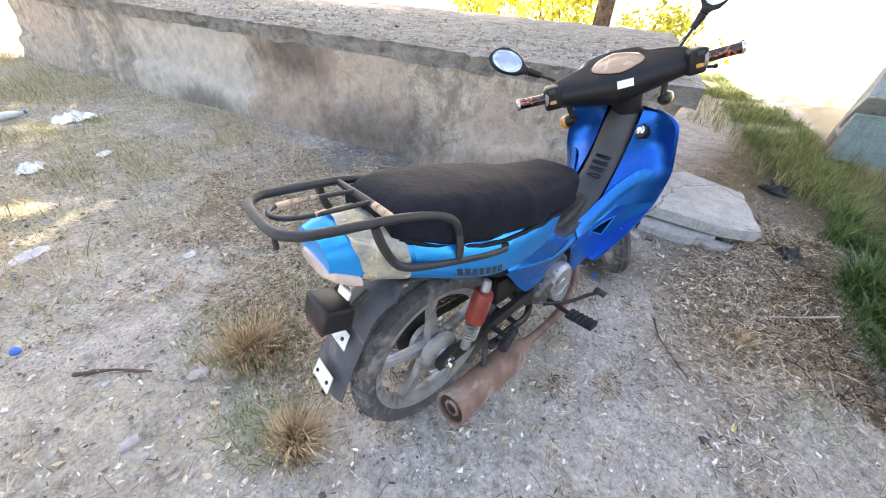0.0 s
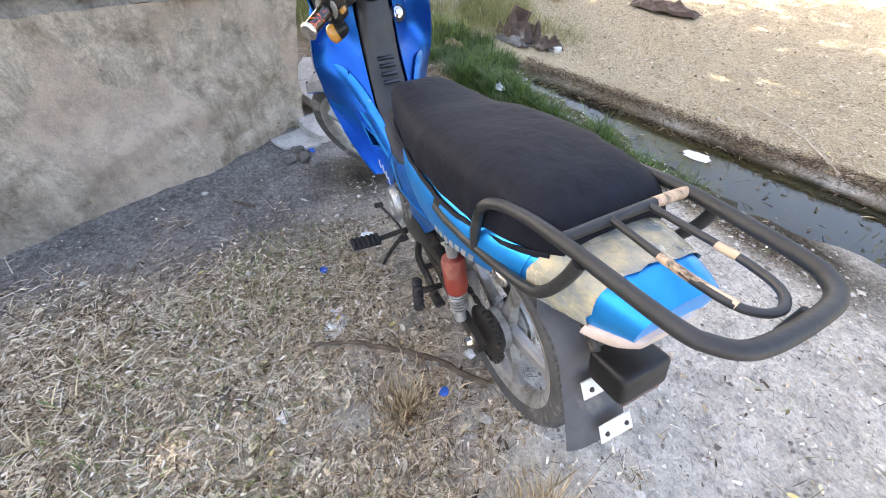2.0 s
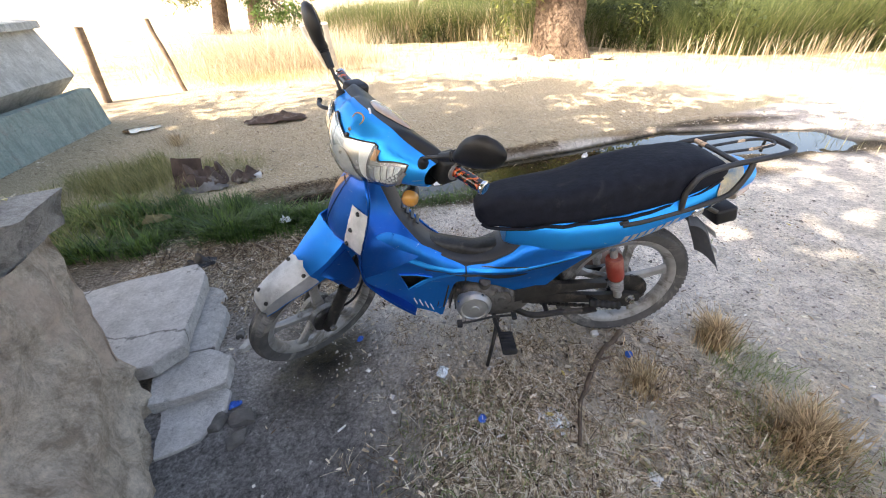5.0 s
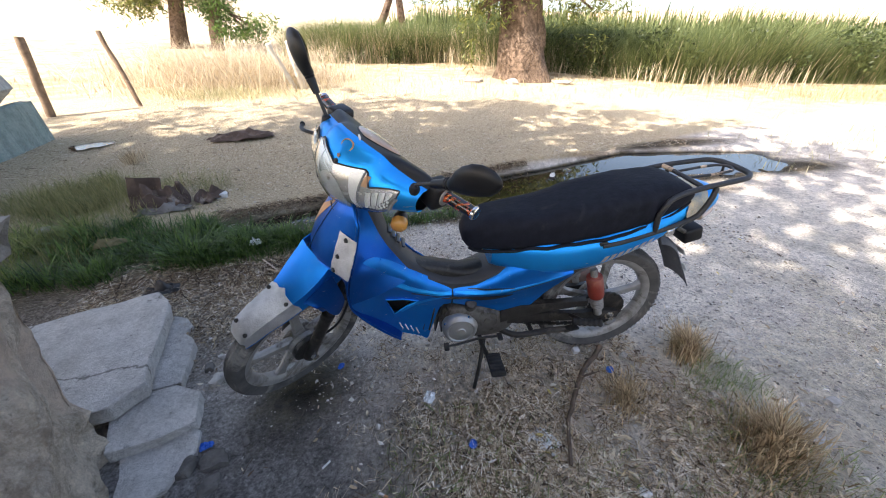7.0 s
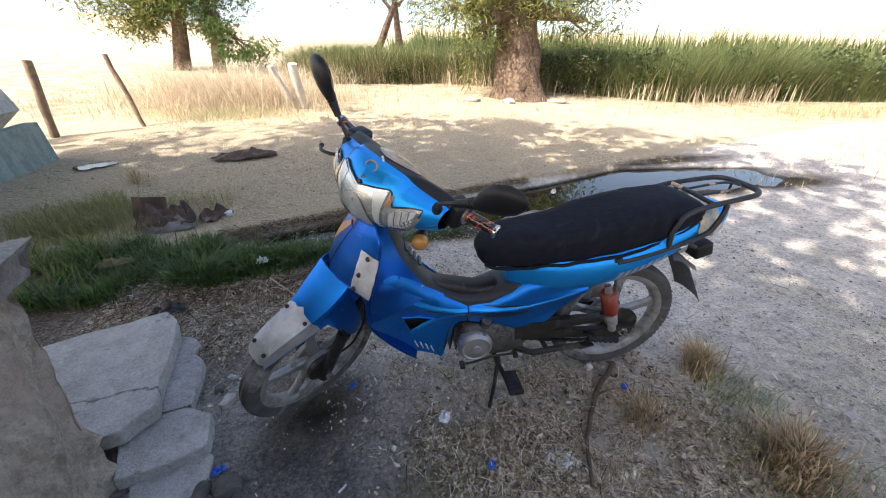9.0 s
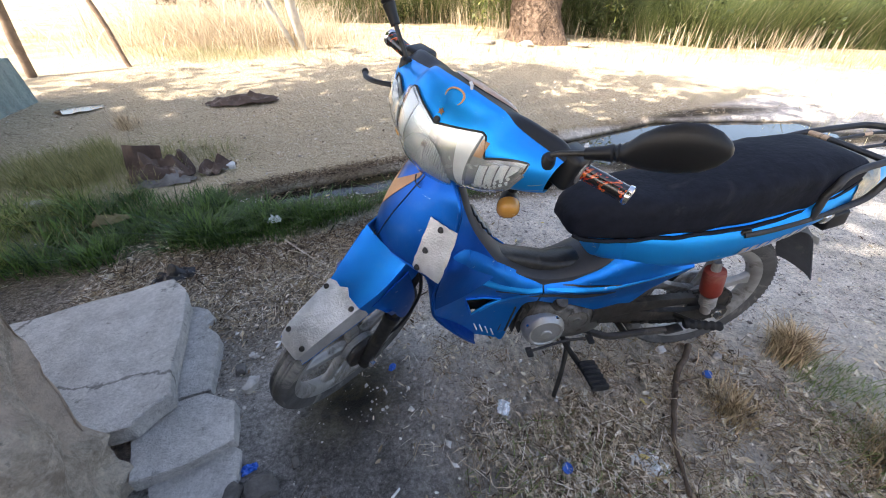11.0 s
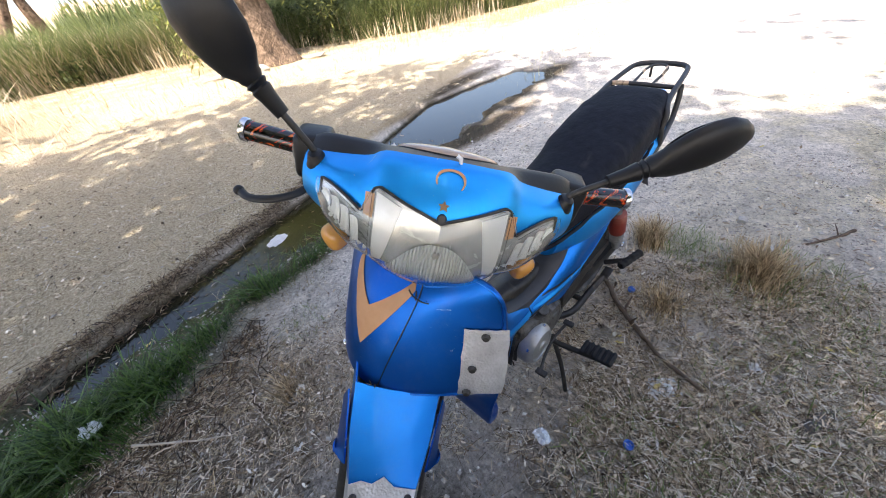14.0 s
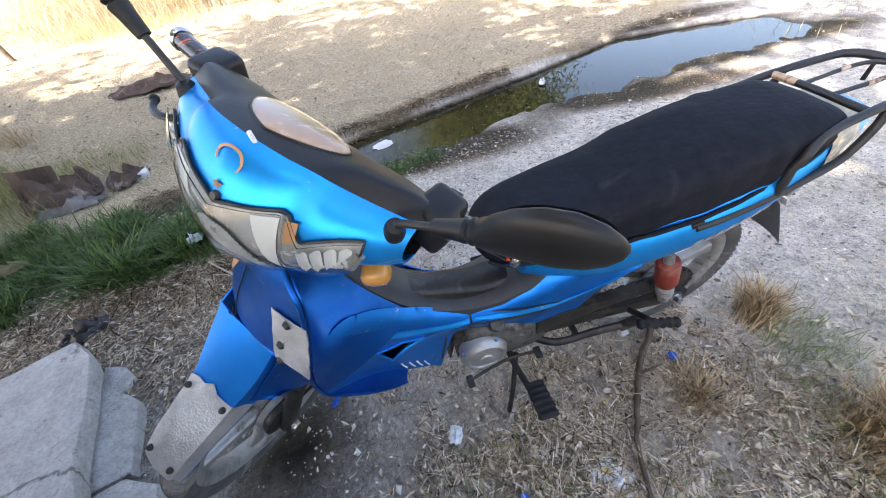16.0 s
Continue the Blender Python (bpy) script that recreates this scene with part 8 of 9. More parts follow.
def build_platform_litter():
    """Crumbs and dead leaves on top of the platform."""
    rng = random.Random(60)
    verts, faces = [], []
    for _ in range(2600):
        p = W0 + D1 * rng.uniform(0, 7.6) + D2 * (0.02 + 2.6 * rng.random() ** 1.6)
        a, ln = rng.uniform(0, 6.283), rng.uniform(0.008, 0.05)
        d, w = Vector((math.cos(a), math.sin(a), rng.gauss(0, 0.2))) * ln / 2, Vector((-math.sin(a), math.cos(a), rng.gauss(0, 0.3))) * ln * rng.uniform(0.1, 0.4)
        c = Vector((p.x, p.y, 0.81 + wob((p.x, p.y, 3), 2.5, 0.012) + wob((p.x, p.y, 3), 12, 0.006) + 0.008))
        k = len(verts)
        verts.extend((c - d, c + w, c + d, c - w, c - Vector((0, 0, 0.008))))
        faces.extend(((k, k + 1, k + 2), (k, k + 2, k + 3), (k, k + 4, k + 1), (k + 2, k + 3, k + 4)))
    tagged(raw("platform_litter", verts, faces, DRY_LEAF, None, False), "crumbs and pale dead leaves on the platform", "leaves", kind="stuff")


def build_ditch_debris():
    """Dark sodden stems along both edges of the ditch, and pale leaves afloat."""
    rng = random.Random(68)
    verts, faces = [], []

    def stem(x, y, z, ln, wd):
        a, tilt = rng.uniform(0, 6.283), rng.gauss(0, 0.16)
        d = Vector((math.cos(a), math.sin(a), math.sin(tilt))) * ln / 2
        w = Vector((-math.sin(a), math.cos(a), rng.gauss(0, 0.3))) * wd / 2
        c = Vector((x, y, z + abs(d.z) + 0.003))
        mid = Vector((rng.gauss(0, 0.06) * ln, rng.gauss(0, 0.06) * ln, ln * rng.uniform(0.0, 0.12)))
        k = len(verts)
        verts.extend((c - d - w, c - d + w, c + mid + w, c + d + w * 0.4, c + d - w * 0.4, c + mid - w))
        faces.extend(((k, k + 1, k + 2, k + 5), (k + 5, k + 2, k + 3, k + 4)))

    for _ in range(5200):
        x = rng.uniform(-0.6, 2.35)
        y = -2.48 + 0.36 * x + rng.gauss(0, 0.055)
        stem(x, y, max(ground_z(x, y), -0.04), rng.choice((0.02, 0.035, 0.05, 0.08)) * rng.uniform(0.6, 1.4), rng.uniform(0.0015, 0.006))
    for _ in range(2200):
        x = rng.uniform(1.15, 2.5)
        y = lerp_table([(0.5, -1.34), (1.0, -1.22), (1.33, -1.06), (1.7, -0.88), (2.5, -0.72)], x)[0] + abs(rng.gauss(0, 0.16)) - 0.05
        if not in_platform(x, y):
            stem(x, y, ground_z(x, y), rng.choice((0.02, 0.035, 0.05, 0.07, 0.11)) * rng.uniform(0.6, 1.4), rng.uniform(0.0015, 0.0055))
    tagged(raw("ditch_debris", verts, faces, SODDEN, None, False), "dark brown stems and rotting leaves along the ditch", "debris", kind="stuff")
    verts, faces = [], []
    for _ in range(420):
        x = rng.uniform(-1.2, 2.1)
        y = rng.uniform(-2.5 + 0.36 * x, -1.5)
        if ditch(x, y) > 0.45:
            stem(x, y, -0.046 + max(0.0, x - 1.0) * 0.012, rng.choice((0.012, 0.02, 0.03, 0.05)), rng.uniform(0.003, 0.010))
    tagged(raw("floating_leaves", verts, faces, SODDEN, None, False), "dead leaves and straws afloat on the ditch", "leaves", kind="stuff")


SODDEN = litter_material("sodden_stems", [(0.0, (0.012, 0.008, 0.005)), (0.45, (0.075, 0.046, 0.026)), (0.8, (0.22, 0.15, 0.09)), (1.0, (0.56, 0.46, 0.34))], 0.7)

build_platform_litter()
build_ditch_debris()
build_straw()
build_gravel()
build_fallen_leaves()


def verge():
    """Spots of the lush strip on the near bank of the ditch."""
    rng = random.Random(64)
    out = []
    while len(out) < 34000:
        x, y = rng.uniform(0.4, 8.9), rng.uniform(-2.1, 2.2)
        near, far = lerp_table([(0.4, -1.36, -1.52), (1.0, -1.25, -1.44), (1.33, -1.10, -1.36), (1.7, -0.92, -1.34), (2.05, -0.82, -1.40), (2.3, -0.80, -1.58), (3.0, -0.72, -1.62), (3.56, -0.35, -1.5), (4.3, 0.02, -1.0), (5.1, 0.35, -0.55), (6.3, 1.05, 0.0), (7.5, 1.75, 0.75), (8.9, 2.3, 1.5)], x)
        e = wob((x, y, 4), 3.0, 0.16)
        if not far < y + e < near:
            continue
        thin = min(1.0, (near - y - e) / 0.16, (y + e - far) / 0.10 + 0.25)
        if x > 2.4 and noise.noise(Vector((x * 1.6, y * 1.6, 9))) + rng.uniform(-0.3, 0.3) < 0.04 * min(1.0, (x - 2.4) / 0.6):
            continue
        if rng.random() > 0.12 + thin * (0.6 + 0.6 * noise.noise(Vector((x * 3.2, y * 3.2, 1)))):
            continue
        out.append((x, y, 0.38 + 0.42 * thin + 0.95 * max(-0.3, noise.noise(Vector((x * 5.5, y * 5.5, 6))))))
    return out


VERGE = verge()
blades("verge_grass", [v for v in VERGE if v[0] < 3.1], 0.165, 0.0066, GRASS, "lush green grass along the ditch", "grass", 65, 0.55, 1.1, 4)
# the same strip farther on: sunlight put into a lighter, yellower blade colour
blades("verge_grass", [v for v in VERGE if v[0] >= 3.1], 0.15, 0.0060, leaf_material("sunlit_sparse_grass", (0.05, 0.085, 0.018), (0.34, 0.40, 0.12), 0.55), "sparse green grass beside the trough, coloured lighter as sunlit", "grass", 65, 0.75, 1.3, 4)


def patchy(spots, seed):
    rng = random.Random(seed)
    out = []
    for x, y, r, n in spots:
        for _ in range(n):
            a, q = rng.uniform(0, 6.283), r * math.sqrt(rng.random())
            px, py = x + q * math.cos(a), y + q * math.sin(a)
            if not in_platform(px, py):
                out.append((px, py, rng.uniform(0.5, 1.2)))
    return out


blades("short_grass", patchy([(-0.44, 0.22, 0.13, 420), (-0.27, 0.52, 0.16, 400), (-0.40, 0.66, 0.20, 650), (-0.18, 0.70, 0.2, 350), (0.10, 1.0, 0.40, 800), (0.70, 0.50, 0.26, 620), (0.30, 0.85, 0.40, 900), (0.55, 0.55, 0.30, 350), (-0.42, 0.33, 0.16, 420), (-0.30, 0.42, 0.2, 200), (-1.15, 3.3, 0.9, 1300), (-0.75, 2.2, 0.6, 420), (-0.95, 1.25, 0.25, 260), (-1.6, 4.6, 1.0, 900), (1.0, -0.95, 0.12, 130), (2.9, -2.2, 0.6, 500), (3.3, -2.6, 0.5, 300), (-0.5, -1.75, 1.2, 500), (0.8, -1.55, 0.4, 350)], 66), 0.05, 0.0030, leaf_material("dusty_grass", (0.10, 0.15, 0.04), (0.34, 0.41, 0.16), 0.7), "short dusty green grass in patches", "grass", 67, 0.55, 0.6)


def meadow():
    """Spots of the thin dry meadow beside the wall, in drifts."""
    rng = random.Random(164)
    green, gold = [], []
    while len(green) + len(gold) < 36000:
        x, y = rng.uniform(-4.5, 0.6), rng.uniform(0.9, 8.5)
        if in_platform(x, y) or math.hypot(x, y - 0.2) < 1.0:
            continue
        k = noise.noise(Vector((x * 1.3, y * 1.3, 4))) + 0.5 * noise.noise(Vector((x * 4, y * 4, 9)))
        thick = 0.22 + 1.1 * k + 0.08 * (y - 2) - 0.10 * max(0.0, 1.2 - y + 0.3 * x)
        if rng.random() > thick:
            continue
        lush = 0.30 + 0.9 * noise.noise(Vector((x * 0.9, y * 0.9, 14))) + 0.16 * (-0.9 - x)
        (green if rng.random() < lush else gold).append((x, y, rng.uniform(0.5, 1.2)))
    return green, gold


MEADOW_GREEN, MEADOW_GOLD = meadow()
blades("meadow_grass", MEADOW_GREEN, 0.085, 0.0058, leaf_material("meadow_green", (0.12, 0.16, 0.04), (0.40, 0.43, 0.16), 0.6), "sparse yellow-green grass on the straw", "grass", 165, 0.7, 0.9)
blades("meadow_straw", MEADOW_GOLD, 0.08, 0.0052, leaf_material("meadow_gold", (0.34, 0.25, 0.13), (0.80, 0.68, 0.46), 0.7), "flattened golden dead grass beside the wall", "grass", 166, 1.3, 0.9)
KERB = [(2.3 - 0.13 * i, -2.50 + 0.36 * (2.3 - 0.13 * i), 0.08, 85) for i in range(30)]
blades("wild_grass", patchy([(3.25, -2.0, 0.5, 1400), (3.55, -2.08, 0.36, 2200), (3.85, -2.1, 0.28, 900), (3.63, -2.5, 0.12, 260), (3.7, -1.6, 0.5, 1200), (2.75, -2.3, 0.3, 300), (3.6, -0.7, 0.5, 700), (4.3, -0.4, 0.6, 1300), (5.2, 0.2, 0.7, 1300), (6.2, 0.8, 0.8, 1000), (4.1, -1.2, 0.5, 800), (3.2, -1.2, 0.4, 400)], 76), 0.18, 0.004, leaf_material("yellowing_grass", (0.10, 0.12, 0.035), (0.46, 0.42, 0.19), 0.6), "half-dry yellow-green grass beside the rusty scrap", "grass", 77, 0.5, 0.9)
blades("dead_grass", patchy(KERB + [(2.0, -0.62, 0.5, 900), (1.5, -0.72, 0.35, 500), (1.1, -1.2, 0.35, 380), (2.6, -2.3, 0.5, 600), (1.6, -2.9, 0.9, 800), (0.0, -3.1, 1.2, 700), (0.25, 0.35, 0.5, 700), (-0.9, 2.6, 0.8, 700), (-0.3, 1.7, 0.6, 500), (0.35, -0.15, 0.25, 260)], 68), 0.055, 0.0026, STRAW, "flattened dead grass stems", "grass", 69, 1.1, 0.8)


def tuft(x, y, r, h, count, seed, label):
    rng = random.Random(seed)
    verts, faces = [], []
    for _ in range(count):
        a, q = rng.uniform(0, 6.283), abs(rng.gauss(0, 0.62)) * r
        bx, by = x + q * math.cos(a), y + q * math.sin(a)
        hh = h * rng.uniform(0.45, 1.1)
        out = Vector((math.cos(a), math.sin(a), 0)) * hh * rng.uniform(0.0, 0.35) + Vector((rng.gauss(0.10, 0.24), rng.gauss(-0.10, 0.24), 0)) * hh
        w = Vector((-math.sin(a), math.cos(a), 0)) * rng.uniform(0.0010, 0.0022)
        p0 = Vector((bx, by, ground_z(bx, by) - 0.004))
        p1, p2 = p0 + out * 0.35 + Vector((0, 0, hh * 0.6)), p0 + out + Vector((0, 0, hh * 0.88))
        k = len(verts)
        verts.extend((p0 - w, p0 + w, p1 - w, p1 + w, p2))
        faces.extend(((k, k + 1, k + 3, k + 2), (k + 2, k + 3, k + 4)))
    return tagged(raw("dry_tuft", verts, faces, TUFT, None, False), label, "grass tuft", "dry grass tufts beside the motorcycle", kind="stuff")


TUFT = leaf_material("golden_stalks", (0.19, 0.125, 0.065), (0.86, 0.69, 0.45), 0.7)
tuft(-0.385, 0.115, 0.070, 0.155, 760, 71, "stiff upright tuft of golden dead grass")
tuft(-0.385, 0.53, 0.10, 0.135, 1000, 72, "spreading tuft of golden dead grass")
tuft(0.01, 0.30, 0.10, 0.07, 600, 73, "low brown tuft of dead grass")
tuft(-0.33, 0.58, 0.15, 0.075, 650, 74, "low spreading tuft of brown dead grass")
tuft(3.74, -3.09, 0.12, 0.16, 300, 79, "small bright tuft of bleached grass")
tuft(1.22, -0.66, 0.10, 0.06, 260, 75, "flattened tuft of bleached grass")

# ---- litter that can be picked up ----
PLASTIC_BLUE = surf("blue_cap_plastic", (0.015, 0.10, 0.46), (0.025, 0.15, 0.60), 60, 0.4, bstr=0.05)
PAPER = surf("dirty_white_paper", (0.55, 0.54, 0.53), (0.74, 0.73, 0.72), 14, 0.7, bscale=40, bstr=0.3, dirt=(0.40, 0.36, 0.31), dirt_scale=20, dirt_from=0.6)
BAG_BLACK = surf("black_bag_plastic", (0.010, 0.010, 0.012), (0.03, 0.03, 0.034), 20, 0.4, bscale=50, bstr=0.5, bdist=0.01)
CLOTH_RUST = surf("rusty_brown_scrap", (0.055, 0.034, 0.027), (0.12, 0.082, 0.064), 10, 0.9, bscale=60, bstr=0.4, dirt=(0.28, 0.24, 0.21), dirt_scale=6, dirt_from=0.56)
STICK = surf("dry_branch", (0.05, 0.034, 0.024), (0.14, 0.10, 0.07), 24, 0.9, bscale=70, bstr=0.5, bdist=0.006)
STICK_PALE = surf("bleached_branch", (0.34, 0.29, 0.23), (0.50, 0.44, 0.36), 24, 0.9, bscale=70, bstr=0.5, bdist=0.006)
STONE_MAT = surf("field_stone", (0.27, 0.255, 0.23), (0.46, 0.44, 0.41), 22, 0.9, bscale=60, bstr=0.5, bdist=0.01)
STONE_DARK = surf("dark_stone", (0.06, 0.056, 0.052), (0.14, 0.13, 0.12), 22, 0.9, bscale=60, bstr=0.5, bdist=0.01)
FOIL = surf("clear_crumpled_plastic", (0.66, 0.70, 0.72), (0.84, 0.87, 0.89), 30, 0.18, bscale=35, bstr=0.8, bdist=0.01, coat=0.4)


def bottle_cap(x, y, tilt, turn, label):
    bm = bmesh.new()
    lathe(bm, [(0.0, 0.010), (0.0125, 0.010), (0.0142, 0.009), (0.0148, 0.0), (0.0133, 0.0), (0.0128, 0.008), (0.0, 0.008)], (0, 0, 0), (0, 0, 1), 28)
    m = Matrix.Translation((x, y, ground_z(x, y) + 0.021)) @ pose(0, 0, 0, tilt, 0, turn)
    tagged(obj("bottle_cap", bm, PLASTIC_BLUE, None, "", 40, m), label, "bottle cap", "blue bottle caps")


bottle_cap(0.629, 0.409, 168, 20, "upturned blue plastic bottle cap on the straw")
bottle_cap(0.013, 0.183, 20, 70, "blue plastic bottle cap beside the rear wheel")
bottle_cap(-1.004, 1.019, 30, 40, "blue plastic bottle cap on dusty gravel")


def butt(x, y, turn):
    m = Matrix.Translation((x, y, ground_z(x, y) + 0.008)) @ pose(0, 0, 0, 0, 90 + random.uniform(-6, 6), turn)
    bm = bmesh.new()
    lathe(bm, [(0.0, -0.014), (0.0036, -0.014), (0.0039, -0.012), (0.0038, 0.004), (0.0, 0.004)], (0, 0, 0), (0, 0, 1), 10)
    th = obj("cigarette_butt", bm, PAPER, None, "", 40, m)
    bm = bmesh.new()
    lathe(bm, [(0.0, 0.004), (0.0039, 0.004), (0.0038, 0.017), (0.0, 0.018)], (0, 0, 0), (0, 0, 1), 10)
    obj("filter", bm, DECAL if turn > 90 else PAPER, th)
    tagged(th, "crushed cigarette butt on the ground", "cigarette butt", "cigarette butts")


for x, y, turn in ((0.574, 0.468, 20), (0.495, 0.486, 120), (0.43, 0.41, 60), (0.93, 0.52, 150), (1.30, -0.42, 30), (1.58, -0.18, 75), (0.80, -0.45, 100), (1.12, 0.40, 45)):
    butt(x, y, turn)


def crumple(name, x, y, sx, sy, h, turn, mat, label, category, seed, n=14, flat=1.0, z=None, thick=0.0012):
    """A crumpled sheet: paper, foil, bag or cloth."""
    rng = random.Random(seed)
    rows = []
    for i in range(n + 1):
        row = []
        for j in range(n + 1):
            u, v = i / n - 0.5, j / n - 0.5
            edge = max(abs(u), abs(v)) * 2
            k = 1 - 0.25 * abs(noise.noise(Vector((u * 3 + seed, v * 3, 0)))) - 0.18 * (abs(u) * 2) * (abs(v) * 2)
            up = h * (0.5 + 0.9 * noise.noise(Vector((u * 4 + seed, v * 4, 2))) + 0.45 * noise.noise(Vector((u * 10, v * 10 + seed, 3)))) * (1 - 0.75 * edge ** 2)
            row.append(Vector((u * sx * k, v * sy * k, max(0.0, up) + 0.003)))
        rows.append(row)
    bm = sheet(bmesh.new(), rows, thick)
    m = Matrix.Translation((x, y, ground_z(x, y) if z is None else z)) @ pose(0, 0, 0, 0, 0, turn)
    return tagged(obj(name, bm, mat, None, "", 35, m), label, category)


crumple("plastic_packet", 0.375, 0.425, 0.075, 0.115, 0.016, 35, FOIL, "flattened clear plastic packet on the straw", "packet", 1)
crumple("plastic_scrap", 0.76, 0.20, 0.06, 0.045, 0.02, 70, FOIL, "torn scrap of clear plastic", "plastic", 2)
crumple("foil_scrap", 1.822, -1.11, 0.09, 0.07, 0.05, 10, FOIL, "crumpled foil caught in the grass", "foil", 3, z=0.05)
crumple("paper_sheet", 0.723, -1.906, 0.17, 0.12, 0.012, 30, PAPER, "white paper floating on the ditch water", "paper", 4, z=-0.046)
crumple("paper_scrap", -0.80, -2.40, 0.14, 0.06, 0.04, 60, PAPER, "torn white paper on the wet mud", "paper", 5, z=-0.04)
crumple("plastic_bag", -0.749, 3.92, 0.35, 0.20, 0.08, 20, FOIL, "pale crumpled plastic bag on the grass", "bag", 6)
crumple("paper_scrap", -0.631, 2.925, 0.13, 0.09, 0.02, 50, PAPER, "white paper scrap on the straw", "paper", 7)
crumple("plastic_bag", -1.003, 2.839, 0.20, 0.14, 0.05, 80, FOIL, "pale plastic bag on the grass", "bag", 8)
crumple("paper_scrap", -0.987, 1.706, 0.17, 0.08, 0.03, 35, PAPER, "dirty white paper strip on the grass", "paper", 9)
crumple("paper_scrap", -0.42, 1.28, 0.06, 0.05, 0.012, 10, PAPER, "small white paper scrap on the straw", "paper", 10)
crumple("paper_scrap", 0.14, 0.62, 0.05, 0.04, 0.01, 40, PAPER, "small pale paper scrap on the straw", "paper", 11)
crumple("black_bag", 2.19, -0.66, 0.20, 0.13, 0.075, 30, BAG_BLACK, "crumpled black plastic bag beside the slab", "bag", 12)
crumple("dark_bag", 3.19, -0.40, 0.22, 0.16, 0.10, 70, BAG_BLACK, "dark crumpled bag on the soil", "bag", 13)
crumple("blue_wrapper", 1.545, 0.287, 0.05, 0.03, 0.02, 20, PLASTIC_BLUE, "torn blue wrapper among ash and rubble", "wrapper", 14)
crumple("blue_wrapper", 1.13, -0.03, 0.04, 0.025, 0.018, 60, PLASTIC_BLUE, "small torn blue wrapper under the front wheel", "wrapper", 15)
crumple("rusty_scrap", 2.86, -1.95, 0.46, 0.32, 0.24, 25, CLOTH_RUST, "crumpled rust-brown sheet scrap on dead grass", "scrap", 16, 16, thick=0.004)
crumple("rusty_scrap", 2.52, -2.08, 0.30, 0.20, 0.13, 65, CLOTH_RUST, "small piece of rust-brown sheet scrap", "scrap", 17, 12, thick=0.004)
crumple("brown_rag", 2.90, -3.96, 0.85, 0.40, 0.13, 12, CLOTH_RUST, "flat brown rag on the chip-strewn ground", "rag", 18, 16, thick=0.006)


def upright_scrap():
    bm = bmesh.new()
    rows = [[Vector((0.24 * (i / 6 - 0.5), 0.03 * math.sin(i * 1.1 + j * 0.7), 0.25 * j / 6 - 0.03 + 0.03 * (i / 6))) for i in range(7)] for j in range(7)]
    sheet(bm, rows, 0.005)
    tagged(obj("bent_sheet", bm, CLOTH_RUST, None, "", 35, Matrix.Translation((2.98, -1.98, ground_z(2.98, -1.98))) @ pose(0, 0, 0, 12, 0, 12)), "upright bent piece of rust-brown sheet", "scrap")


upright_scrap()
RAG_GREY = surf("grey_rag_cloth", (0.10, 0.094, 0.088), (0.26, 0.245, 0.23), 9, 0.9, bscale=60, bstr=0.5, dirt=(0.07, 0.05, 0.04), dirt_scale=8, dirt_from=0.55)
RAG_TAN = surf("tan_rag_cloth", (0.15, 0.125, 0.06), (0.25, 0.21, 0.11), 12, 0.9, bscale=60, bstr=0.5, dirt=(0.12, 0.11, 0.05), dirt_scale=9, dirt_from=0.55)
crumple("grey_rag", 2.80, -1.84, 0.42, 0.20, 0.09, 20, RAG_GREY, "flattened grey cloth beside the rusty scrap", "rag", 21, 14, thick=0.004)
crumple("tan_rag", 2.80, -1.22, 0.20, 0.10, 0.06, 25, RAG_TAN, "dirty tan cloth caught in the green grass", "rag", 22, 12, z=0.055, thick=0.004)


def stick(pts, r, label, mat=None, seed=0, twigs=2):
    rng = random.Random(seed)
    line = smoothed([(x, y, ground_z(x, y) + r * 0.9 + h) for x, y, h in pts], 7)
    line = [p + Vector((wob(p * 3, 6, r), wob(p * 3 + Vector((4, 4, 4)), 6, r), 0)) for p in line]
    n = len(line)
    bm = bmesh.new()
    tube(bm, line, [r * (1.1 - 0.55 * i / n + 0.12 * math.sin(i * 1.9)) for i in range(n)], 8)
    th = obj("stick", bm, mat or STICK, None, "", 50)
    for _ in range(twigs):
        i = rng.randrange(n // 4, n - 2)
        bm = bmesh.new()
        d = Vector((rng.gauss(0, 1), rng.gauss(0, 1), 0.4)).normalized() * r * rng.uniform(4, 9)
        tube(bm, [line[i], line[i] + d * 0.6 + Vector((0, 0, 0.002)), line[i] + d], [r * 0.45, r * 0.35, r * 0.2], 6)
        obj("twig", bm, mat or STICK, th, "", 50)
    tagged(th, label, "stick", "sticks on the ground")


stick([(-0.02, 0.05, 0.008), (0.08, 0.135, 0.010), (0.173, 0.235, 0.010), (0.235, 0.31, 0.010), (0.281, 0.381, 0.008), (0.329, 0.515, 0.006)], 0.0105, "crooked brown branch beside the rear wheel", None, 1, 3)
stick([(0.19, 1.25, 0.02), (0.10, 1.255, 0.0), (-0.02, 1.28, 0.0), (-0.16, 1.255, 0.0)], 0.009, "dry forked branch on the straw", STICK_PALE, 2, 3)
stick([(-0.865, 0.80, 0.0), (-0.77, 0.745, 0.0), (-0.672, 0.663, 0.0)], 0.007, "short weathered stick on gravel", STICK, 3, 1)
stick([(1.05, -0.36, 0.0), (0.93, -0.44, 0.004), (0.83, -0.58, 0.0)], 0.0035, "thin dry twig on the gravel", STICK, 4, 1)
stick([(1.62, -0.42, 0.0), (1.40, -0.40, 0.0), (1.24, -0.37, 0.0)], 0.004, "thin dry stalk on the soil", STICK_PALE, 5, 1)
stick([(1.72, -0.92, 0.03), (1.60, -0.80, 0.01), (1.44, -0.66, 0.0)], 0.005, "pale dry stalk beside the grass", STICK_PALE, 6, 1)
